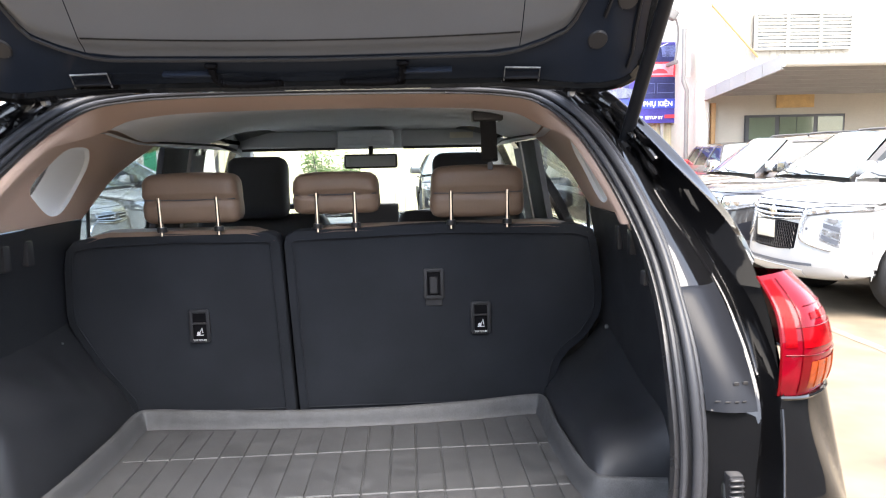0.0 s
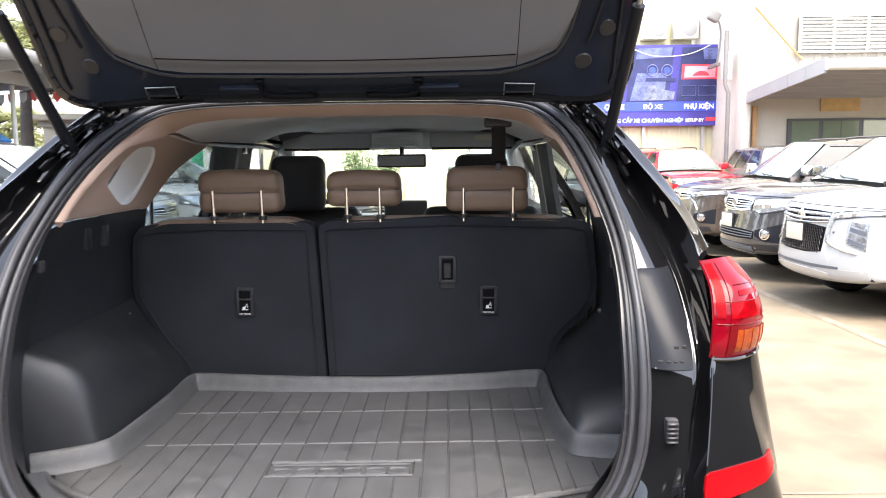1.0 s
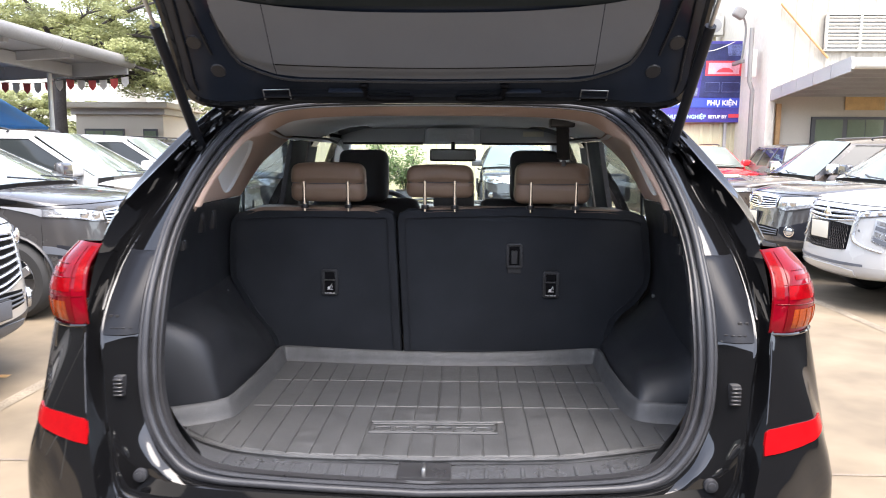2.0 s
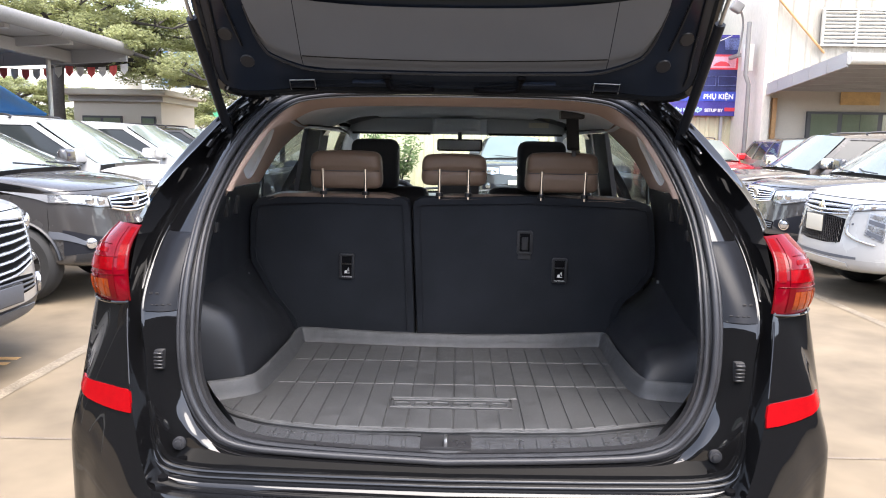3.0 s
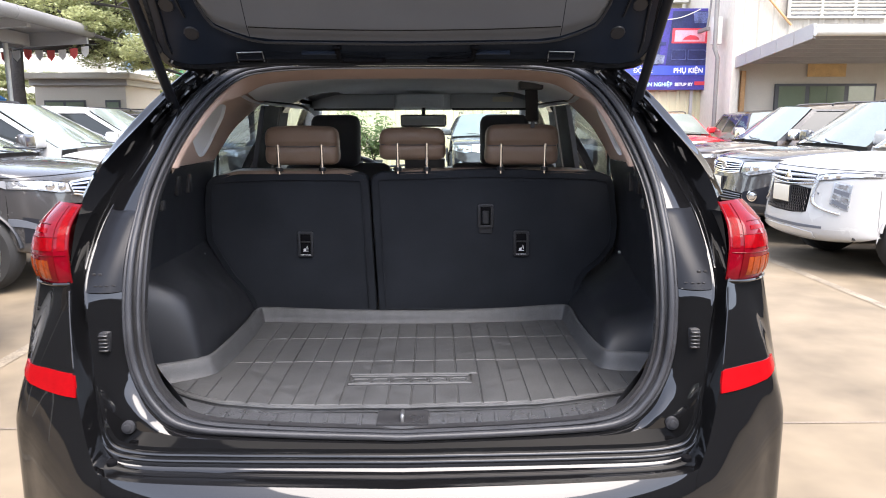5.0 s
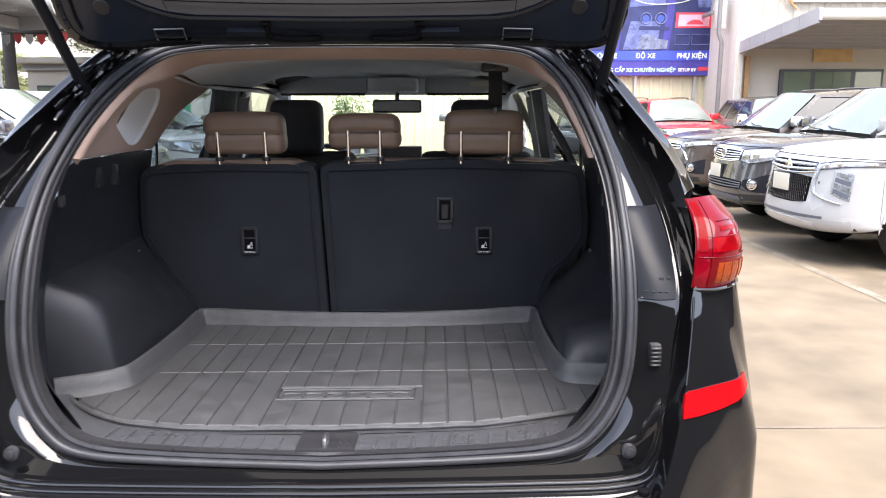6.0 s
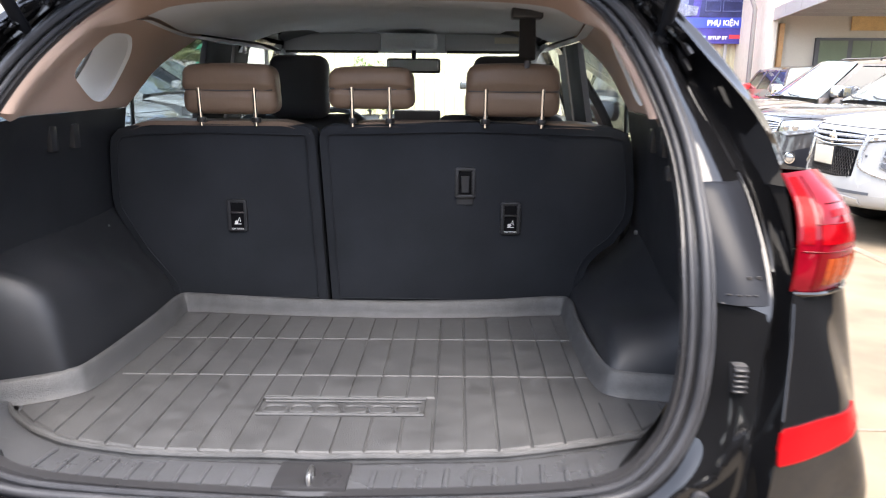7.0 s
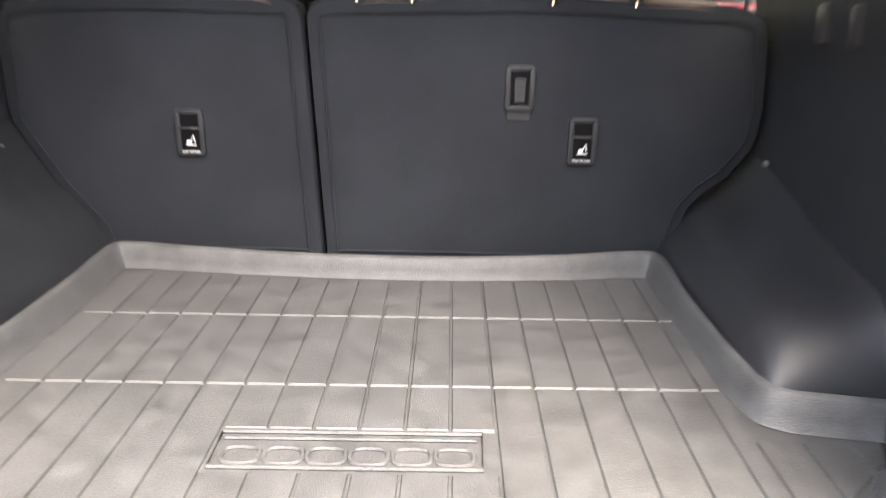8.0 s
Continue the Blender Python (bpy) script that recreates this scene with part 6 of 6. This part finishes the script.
for k in range(9):
    part("slat", box((2.70, .10, .018), (11.16, 18.88, 4.43 + k * .094), 0, 1, Matrix.Rotation(radians(-32), 4, "X")), CANOPY_PALE, lv, smooth=False)
for x in (9.80, 10.70, 11.62, 12.52):
    part("louvre_post", box((.05, .1, .95), (x, 18.87, 4.80), .004, 1), CANOPY_PALE, lv, smooth=False)
for z in (4.33, 5.27):
    part("louvre_rail", box((2.80, .1, .05), (11.16, 18.87, z), .004, 1), CANOPY_PALE, lv, smooth=False)
wd = part("window_frame", box((2.84, .08, .78), (11.04, 18.97, 2.16), 0, 1), ALU, works, "dark framed window band", smooth=False)
for x0, x1 in ((9.72, 10.46), (10.58, 11.06), (11.08, 11.56), (11.68, 12.40)):
    part("pane", box((x1 - x0, .02, .60), ((x0 + x1) / 2, 18.93, 2.18), .003, 1), WIN_GREEN, wd, smooth=False)
part("name_board", box((1.08, .02, .36), (11.04, 18.97, 2.92), .004, 1), OCHRE, works, "faded ochre blank board", smooth=False)
def eave(y):
    """Underside of the canopy, rising away from the wall."""
    return 2.95 + (19.0 - y) * .0815


cn = part("canopy", extrude([(14.7, eave(14.7) + .25), (19.0, eave(19) + .25), (19.0, eave(19) + .30), (14.7, eave(14.7) + .30)], 13, "YZ", 8.45), CANOPY, works, "grey sheet metal canopy", smooth=False)
for k in range(5):
    y0, y1 = 14.7 + k * .86, 15.545 + k * .86
    part("canopy_fascia", extrude([(y0, eave(y0)), (y1, eave(y1)), (y1, eave(y1) + .32), (y0, eave(y0) + .32)], .06, "YZ", 8.39), CANOPY, cn, smooth=False)
part("fascia_back", extrude([(14.72, eave(14.72) + .01), (19.0, eave(19) + .01), (19.0, eave(19) + .31), (14.72, eave(14.72) + .31)], .04, "YZ", 8.41), ALU, cn, smooth=False)
part("gutter", tube([(8.4, 14.62, 3.46), (21, 14.62, 3.46)], .12, 12), CANOPY_PALE, cn)
for k in range(8):
    y = 14.95 + .55 * k
    part("canopy_purlin", box((13, .07, .12), (14.95, y, eave(y) + .18), .004, 1), CANOPY, cn, smooth=False)
part("door_post", box((.12, .12, 2.9), (8.68, 18.92, 1.45), .008, 1), RUST, works, smooth=False)
part("rust_pipe", tube([(8.46, 18.88, 5.65), (9.2, 18.88, 4.86), (9.90, 18.88, 4.12)], .03, 6), RUST, works)
part("drain_pipe", tube([(8.12, 19.4, 0), (8.12, 19.4, 3.3), (8.02, 19.4, 3.55), (8.02, 19.4, 5.0)], .06, 10), PIPE, works)
part("meter_box", box((.26, .2, .75), (8.10, 19.55, 4.05), .02), CANOPY_PALE, works)
for x in (6.9, 7.9):
    ac = part("cooling_unit", box((.8, .35, .6), (x, 22.7, 5.6), .03), CANOPY_PALE, works, "pale wall cooling unit")
    part("fan_grille", disc(.22, .02, (x + .12, 22.52, 5.6), "Y", 24, .004), CANOPY, ac)
part("cable", tube(curve([(8.44, 18.84, 7.0), (8.46, 18.83, 6.0), (8.42, 18.84, 5.2), (8.5, 18.84, 4.6)], 6), .012, 5), CABLE, works)

lamp = thing("yard_lamp", "grey floodlight on a bent wall arm", "lamp")
part("arm", tube(curve([(8.10, 20.3, 4.2), (8.16, 20.25, 4.9), (8.12, 20.2, 5.25), (8.0, 20.1, 5.45)], 6), .03, 8), PIPE, lamp)
part("head", cushion((.34, .22, .30), (7.88, 20.05, 5.52), .08, Matrix.Rotation(radians(30), 4, "Y")), PIPE, lamp)
part("wall_bracket", box((.12, .7, .1), (8.10, 20.55, 4.2), .01), PIPE, lamp)

# billboard on the fence
bb_ = thing("billboard", "blue printed car accessories billboard above the fence", "sign")
BX0, BX1, BZ0, BZ1, BY = 3.9, 8.50, 2.48, 4.88, 20.98
part("board", box((BX1 - BX0, .06, BZ1 - BZ0), ((BX0 + BX1) / 2, BY, (BZ0 + BZ1) / 2), .006, 1), SIGN_BLUE, bb_, smooth=False)
for x in (4.4, 6.2, 8.0):
    part("board_post", box((.08, .08, 4.7), (x, BY + .08, 2.35), .006, 1), CANOPY, bb_, smooth=False)


def sheet(name, pts, layer, material, label=""):
    part(name, extrude(pts, .004, "XZ", BY - .034 - .006 * layer), material, bb_, label, smooth=False)


for x0 in (4.05, 5.55, 7.05):
    sheet("picture_panel", [(x0 + .08, 3.22), (x0 + 1.36, 3.22), (x0 + 1.5, 4.80), (x0 + .24, 4.80)], 1, SIGN_DARK)
sheet("picture_panel", [(5.75, 3.24), (6.75, 3.24), (6.85, 4.05), (5.95, 4.05)], 2, SIGN_PALE)
sheet("picture_panel", [(5.9, 4.46), (6.95, 4.52), (7.0, 4.80), (5.95, 4.78)], 2, SIGN_PALE)
sheet("picture_panel", [(4.2, 3.4), (5.3, 3.4), (5.4, 4.3), (4.4, 4.3)], 2, SIGN_PALE)
for x in (6.40, 6.84):
    b_ = tube([V(x + .16 * math.cos(t), BY - .052, 4.13 + .16 * math.sin(t)) for t in np.linspace(0, 2 * math.pi, 25)[:-1]], .018, 6, True)
    part("printed_ring", b_, SIGN_PALE, bb_)
for x in (6.40, 6.84):
    part("printed_disc", disc(.10, .006, (x, BY - .050, 4.13), "Y", 20, 0), SIGN_BAND, bb_)
sheet("picture_panel", [(6.16, 3.24), (7.06, 3.26), (7.10, 3.50), (6.75, 3.56), (6.50, 3.70), (6.28, 3.66)], 3, SIGN_LAMP)
sheet("picture_panel", [(6.20, 3.80), (7.10, 3.80), (7.12, 3.90), (6.22, 3.92)], 3, SIGN_DARK)
for x0 in (4.3, 4.75, 5.0):
    sheet("picture_panel", [(x0, 3.5 + .2 * (x0 - 4.3)), (x0 + .35, 3.55), (x0 + .4, 3.9), (x0 + .1, 4.0)], 3, SIGN_DARK)
sheet("picture_panel", [(7.28, 3.86), (8.38, 3.86), (8.40, 4.30), (7.30, 4.30)], 2, SIGN_RED)
sheet("picture_panel", [(7.36, 3.91), (8.28, 3.91), (8.30, 4.24), (7.38, 4.24)], 3, SIGN_PINK)
sheet("picture_panel", [(7.6, 3.96), (7.68, 4.04), (7.82, 4.10), (7.98, 4.09), (8.08, 4.03), (8.12, 3.96)], 4, SIGN_RED)
for pts in ([(7.3, 3.38), (7.72, 3.38), (7.72, 3.66), (7.3, 3.66)], [(7.8, 3.38), (8.3, 3.38), (8.42, 3.5), (8.3, 3.66), (7.8, 3.66)]):
    part("printed_line", tube([V(x, BY - .05, z) for x, z in pts], .010, 5, True), SIGN_PALE, bb_)
sheet("picture_panel", [(7.95, 4.45), (8.40, 4.45), (8.40, 4.78), (7.9, 4.78)], 2, SIGN_PALE)
sheet("word_band", [(BX0 + .02, 2.92), (BX1 - .02, 2.92), (BX1 - .02, 3.20), (BX0 + .02, 3.20)], 2, SIGN_BAND)
up = Matrix.Rotation(radians(90), 4, "X")
for words, x in (("ỌC XE", 5.28), ("ĐỘ XE", 6.44), ("PHỤ KIỆN", 7.83)):
    text("sign_words", words, .20, Matrix.Translation((x, BY - .052, 2.99)) @ up, WHITE_INK, bb_, .002, bold=0 if "Đ" in words else .006)
text("sign_words", "G CẤP XE CHUYÊN NGHIỆP", .158, Matrix.Translation((7.36, BY - .052, 2.59)) @ up, mat("pale_blue_print", (.45, .70, .85), .5), bb_, .002, "RIGHT", .004)
text("sign_words", "SETUP BY", .13, Matrix.Translation((7.71, BY - .052, 2.60)) @ up, WHITE_INK, bb_, .002, bold=.004)
sheet("plain_bar", [(8.04, 2.62), (8.44, 2.62), (8.44, 2.73), (8.04, 2.73)], 2, SIGN_RED)
part("slack_cable", tube(curve([(5.6, BY - .1, 4.85), (6.4, BY - .1, 4.55), (7.4, BY - .1, 4.58), (8.1, BY - .1, 4.85)], 8), .012, 5), CANOPY_PALE, bb_)

# left side: parking shed, guard house, bunting, tarpaulin
shed = thing("parking_shed", "grey steel parking shed with thick pale edge tube", "shed")
part("roof_sheet", box((5.0, 15.4, .05), (-9.1, 5.2, 3.30), 0, 1), CANOPY, shed, smooth=False)
for k in range(6):
    y0 = -2.5 + k * 2.58
    part("edge_tube", tube([(-6.6, y0 + .006, 3.25), (-6.6, y0 + 2.574, 3.25)], .115, 16), SHED_TUBE, shed, "thick pale painted edge tube")
    part("tube_joint", tube([(-6.6, y0 + 2.55, 3.25), (-6.6, y0 + 2.60, 3.25)], .119, 16), SHED_TUBE, shed)
part("edge_rail", box((.16, 15.4, .05), (-6.82, 5.2, 3.245), .006, 1), CANOPY_PALE, shed, smooth=False)
part("girder", box((.10, 15.3, .22), (-7.75, 5.2, 3.14), .006, 1), CANOPY, shed, smooth=False)
part("girder", box((.10, 15.3, .22), (-9.6, 5.2, 3.14), .006, 1), CANOPY, shed, smooth=False)
for y in (-1.5, .3, 2.1, 3.9, 5.7, 7.5, 9.3, 11.1):
    part("beam", box((4.7, .12, .16), (-9.1, y, 3.19), .006, 1), CANOPY, shed, smooth=False)
for k in range(4):
    x0 = -6.62 - k * 1.24
    part("end_panel", box((1.228, .06, .26), (x0 - .62, 12.93, 3.15), .006, 1), CANOPY, shed, smooth=False)
part("end_back", box((4.9, .03, .24), (-9.08, 12.975, 3.15), 0, 1), ALU, shed, smooth=False)
for y in (-1.5, 5.7, 12.6):
    part("post", tube([(-8.03, y, 0), (-8.03, y, 3.0)], .045, 10), CANOPY_PALE, shed)
fall = Matrix.Translation((0, 0, .33))
fall[2][0] = .05
for o in shed.children:
    if "post" not in o.name:
        o.data.transform(fall)
line = [V(lerp(-10.45, -6.66, q), 13.02, 3.0 - .05 * 3.85 * (1 - q) - .05 * math.sin(math.pi * (q * 3 % 1))) for q in np.linspace(0, 1, 52)]
bunting = thing("bunting", "string of red and white cloth pennants", "bunting")
part("string", tube(line, .006, 4), CABLE, bunting)
for k in range(17):
    p = line[3 * k + 2]
    w_, h_ = .078, .215
    part("pennant", extrude([(p.x - w_, p.z), (p.x + w_, p.z), (p.x + w_ * .9, p.z - h_ * .62), (p.x, p.z - h_), (p.x - w_ * .9, p.z - h_ * .62)], .004, "XZ", p.y), FLAG_RED if k % 2 else FLAG_WHITE, bunting, smooth=False)

gh = thing("guard_house", "small grey plastered guard house with flat roof", "building")
part("wall", box((2.15, 2.2, 2.5), (-8.32, 17.1, 1.25), .01, 1), PLASTER, gh, smooth=False)
part("roof", box((2.60, 2.8, .14), (-8.27, 17.0, 2.60), .02, 1), PLASTER, gh, smooth=False)
part("eave_band", box((2.3, 2.35, .14), (-8.30, 17.05, 2.46), .01, 1), CANOPY, gh, smooth=False)
for x0, x1 in ((-9.17, -8.20), (-7.73, -7.38)):
    w_ = part("window_frame", box((x1 - x0, .06, .62), ((x0 + x1) / 2, 15.98, 1.74), .004, 1), ALU, gh, smooth=False)
    n_ = 2 if x1 - x0 > .5 else 1
    for k in range(n_):
        cw = (x1 - x0) / n_
        part("pane", box((cw - .07, .02, .52), (x0 + cw * (k + .5), 15.945, 1.74), .003, 1), WIN_GREEN, w_, smooth=False)
tarp = extrude([(-13, 1.75), (-11.6, 2.85), (-9.9, 2.85), (-8.45, 1.98), (-8.55, 1.88), (-9.9, 2.7), (-11.6, 2.7), (-12.9, 1.65)], 1.8, "XZ", 11.4)
tent = thing("tent", "blue tarpaulin tent on thin posts", "tent")
part("sheet", tarp, TARP, tent, smooth=False)
for x, z in ((-12.9, 1.7), (-8.55, 1.9)):
    for y in (11.5, 13.1):
        part("post", tube([(x, y, 0), (x, y, z)], .025, 8), CANOPY, tent)


# ---- trees and shrubs ----
def leaves(name, centres, count, size, material, parent, seed, flat=.5):
    """A crown of many small leaves gathered in clumps."""
    rr = random.Random(seed)
    verts, faces = [], []
    for _ in range(count):
        c, r = rr.choice(centres)
        while True:
            d = V(rr.uniform(-1, 1), rr.uniform(-1, 1), rr.uniform(-1, 1))
            if d.length < 1:
                break
        p = V(*c) + V(d.x * r, d.y * r, d.z * r * flat)
        n_ = V(rr.gauss(0, .5), rr.gauss(0, .5), 1).normalized()
        a = n_.orthogonal().normalized()
        a.rotate(Matrix.Rotation(rr.uniform(0, 6.28), 3, n_))
        b = n_.cross(a)
        s = size * rr.uniform(.6, 1.3)
        i = len(verts)
        verts += [p - a * s, p + b * s * .42 + n_ * s * .1, p + a * s, p - b * s * .42 + n_ * s * .1]
        faces.append((i, i + 1, i + 2, i + 3))
    me = bpy.data.meshes.new(name)
    me.from_pydata(verts, [], faces)
    me.materials.append(material)
    ob = new(name, me)
    ob.parent = parent
    return ob


def tree(at, height, limbs, seed, count, size, label, material=LEAF):
    rr = random.Random(seed)
    t = thing("tree", label, "tree", pose(*at))
    base = V(0, 0, 0)
    trunk_top = V(rr.uniform(-.2, .2), rr.uniform(-.2, .2), height * .70)
    tr = tube(curve([base, V(.05, 0, height * .2), V(-.04, .05, height * .42), trunk_top], 5), [.20 - .10 * k / 15 for k in range(16)], 10)
    centres = []
    for az, ln, up_ in limbs:
        s0 = lerp(base, trunk_top, rr.uniform(.82, 1.0))
        e_ = s0 + V(math.cos(az) * ln, math.sin(az) * ln, up_)
        m_ = lerp(s0, e_, .5) + V(0, 0, .25)
        path = curve([s0, m_, e_], 6)
        tube(path, [.07 - .055 * k / 12 for k in range(13)], 7, False, tr)
        for q in (4, 6, 8, 10, 12):
            for _ in range(3):
                o = V(rr.uniform(-.7, .7), rr.uniform(-.7, .7), rr.uniform(-.15, .35))
                tip = path[q] + o
                tube([path[q], lerp(path[q], tip, .6) + V(0, 0, .08), tip], [.018, .012, .005], 5, False, tr)
                centres.append((tip, rr.uniform(.25, .5)))
    part("trunk", tr, BARK, t)
    leaves("crown", centres, count, size, material, t, seed, .38)
    return t


tree((-9.3, 15.2, 0), 5.4, [(0.0, 3.2, .1), (.5, 2.8, .7), (-.45, 3.6, .0), (-.9, 3.0, .6), (1.2, 2.4, 1.2), (2.4, 2.2, 1.0), (3.4, 2.4, .8), (-2.1, 2.4, 1.0), (.2, 1.8, 1.6),
     (-.2, 4.3, -.3), (.1, 4.2, .5), (-.6, 4.4, .9), (-1.3, 3.6, .9), (-.25, 3.0, 1.3), (3.9, 2.2, 1.2), (-.05, 4.6, -.9), (.25, 4.0, -.7), (-.45, 4.4, -.8), (-.15, 3.4, -.5), (-.7, 3.4, -.3), (.0, 5.2, -.2)], 5, 80000, .047, "spreading tree with small light green leaves")
tree((-11.8, 19.5, 0), 6.0, [(0.2, 2.8, .6), (1.3, 2.6, .9), (-1.1, 2.8, .7), (2.6, 2.6, 1.0), (3.9, 2.6, .6)], 8, 20000, .06, "leafy green tree behind the guard house")
tree((-7.0, 27.0, 0), 4.6, [(0.2, 1.8, .3), (1.6, 1.6, .5), (-1.4, 1.8, .4), (3.1, 1.8, .5)], 9, 10000, .075, "small green tree beyond the fence")
tree((-10.9, 26.0, 0), 3.5, [(0.2, 1.5, .3), (1.6, 1.4, .5), (-1.4, 1.5, .2), (3.1, 1.5, .4), (-.6, 1.7, -.4), (.7, 1.6, -.3)], 11, 14000, .07, "small yellow green tree past the guard house")
tree((-15.6, 23.5, 0), 4.2, [(0.2, 1.9, .2), (1.6, 1.6, .5), (-1.4, 1.8, .2), (3.1, 1.8, .4), (-.4, 2.2, -.5), (.6, 2.0, -.4)], 12, 16000, .07, "leafy green tree behind the blue tent")



def shrub(at, h, seed):
    s_ = thing("potted_shrub", "leafy green shrub in a dark pot", "plant", pose(*at))
    part("pot", lathe([(.02, .02), (.2, .0), (.26, .42), (.29, .44), (.25, .44), (.22, .38), (.02, .38)], (0, 0, 0), "Z", 20), PLASTIC_GREY, s_)
    rr = random.Random(seed)
    st, cs = bmesh.new(), []
    for _ in range(9):
        tip = V(rr.uniform(-.4, .4), rr.uniform(-.4, .4), h * rr.uniform(.6, 1))
        tube(curve([V(0, 0, .38), V(tip.x * .4, tip.y * .4, h * .5), tip], 4), .012, 5, False, st)
        cs += [(tip, .28), (lerp(V(0, 0, .4), tip, .65), .3), (lerp(V(0, 0, .4), tip, .4), .22)]
    part("stems", st, BARK, s_)
    leaves("foliage", cs, 1100, .07, LEAF_DARK, s_, seed, 1.0)


shrub((-2.25, 19.4, 0), 1.9, 3)
shrub((-1.7, 19.7, 0), 1.6, 4)
# poles and pale facades far behind
for x, y, h in ((-9.6, 31, 7.5), (-8.2, 34, 8.5), (-12.5, 30, 7)):
    pl = thing("utility_pole", "pale concrete utility pole", "pole")
    part("shaft", tube([(x, y, 0), (x, y, h)], [.16, .10], 10), PLASTER, pl)
    part("cross_arm", box((1.4, .1, .1), (x, y, h - .5), .01, 1), CANOPY, pl)
for x, y, w_, h in ((-17, 48, 9, 9), (-9, 60, 8, 14), (-28, 45, 10, 7)):
    fb = thing("far_building", "pale concrete building in the haze", "building")
    part("wall", box((w_, 6, h), (x, y + 3, h / 2), 0, 1), FAR_WALL, fb, smooth=False)
    part("roof", box((w_ + .4, 6.4, .3), (x, y + 3, h + .15), 0, 1), PLASTER, fb, smooth=False)
    for r_ in range(int(h / 3)):
        for k in range(int(w_ / 2)):
            part("window", box((1.1, .1, 1.3), (x - w_ / 2 + 1 + k * 2, y - .02, 1.7 + r_ * 3), 0, 1), FAR_PANE, fb, smooth=False)
GREEN_SHEET = mat("green_painted_sheet", (0.05, 0.30, 0.16), 0.5, 0, 0.15, 2, 30)
BLUE_SHEET = mat("pale_blue_roof_sheet", (0.20, 0.36, 0.60), 0.5, 0, 0.2, 1.5, 30)
gt = thing("site_gate", "tall green sheet metal gate between grey posts", "gate")
part("leaf", box((.55, .06, 4.0), (-11.3, 32, 2.0), .01, 1), GREEN_SHEET, gt, smooth=False)
for x in (-11.75, -12.1, -12.35):
    part("gate_post", tube([(x, 32, 0), (x, 32, 4.6)], .07, 8), PLASTER, gt)
bs = thing("far_shed", "far shed with a pale blue sheet roof", "shed")
part("wall", box((3.4, 3, 4.2), (-13.6, 38, 2.1), 0, 1), FAR_WALL, bs, smooth=False)
part("roof", extrude([(-15.6, 4.3), (-12.0, 4.9), (-12.0, 6.2), (-15.6, 6.0)], 3.4, "XZ", 36.3), BLUE_SHEET, bs, smooth=False)
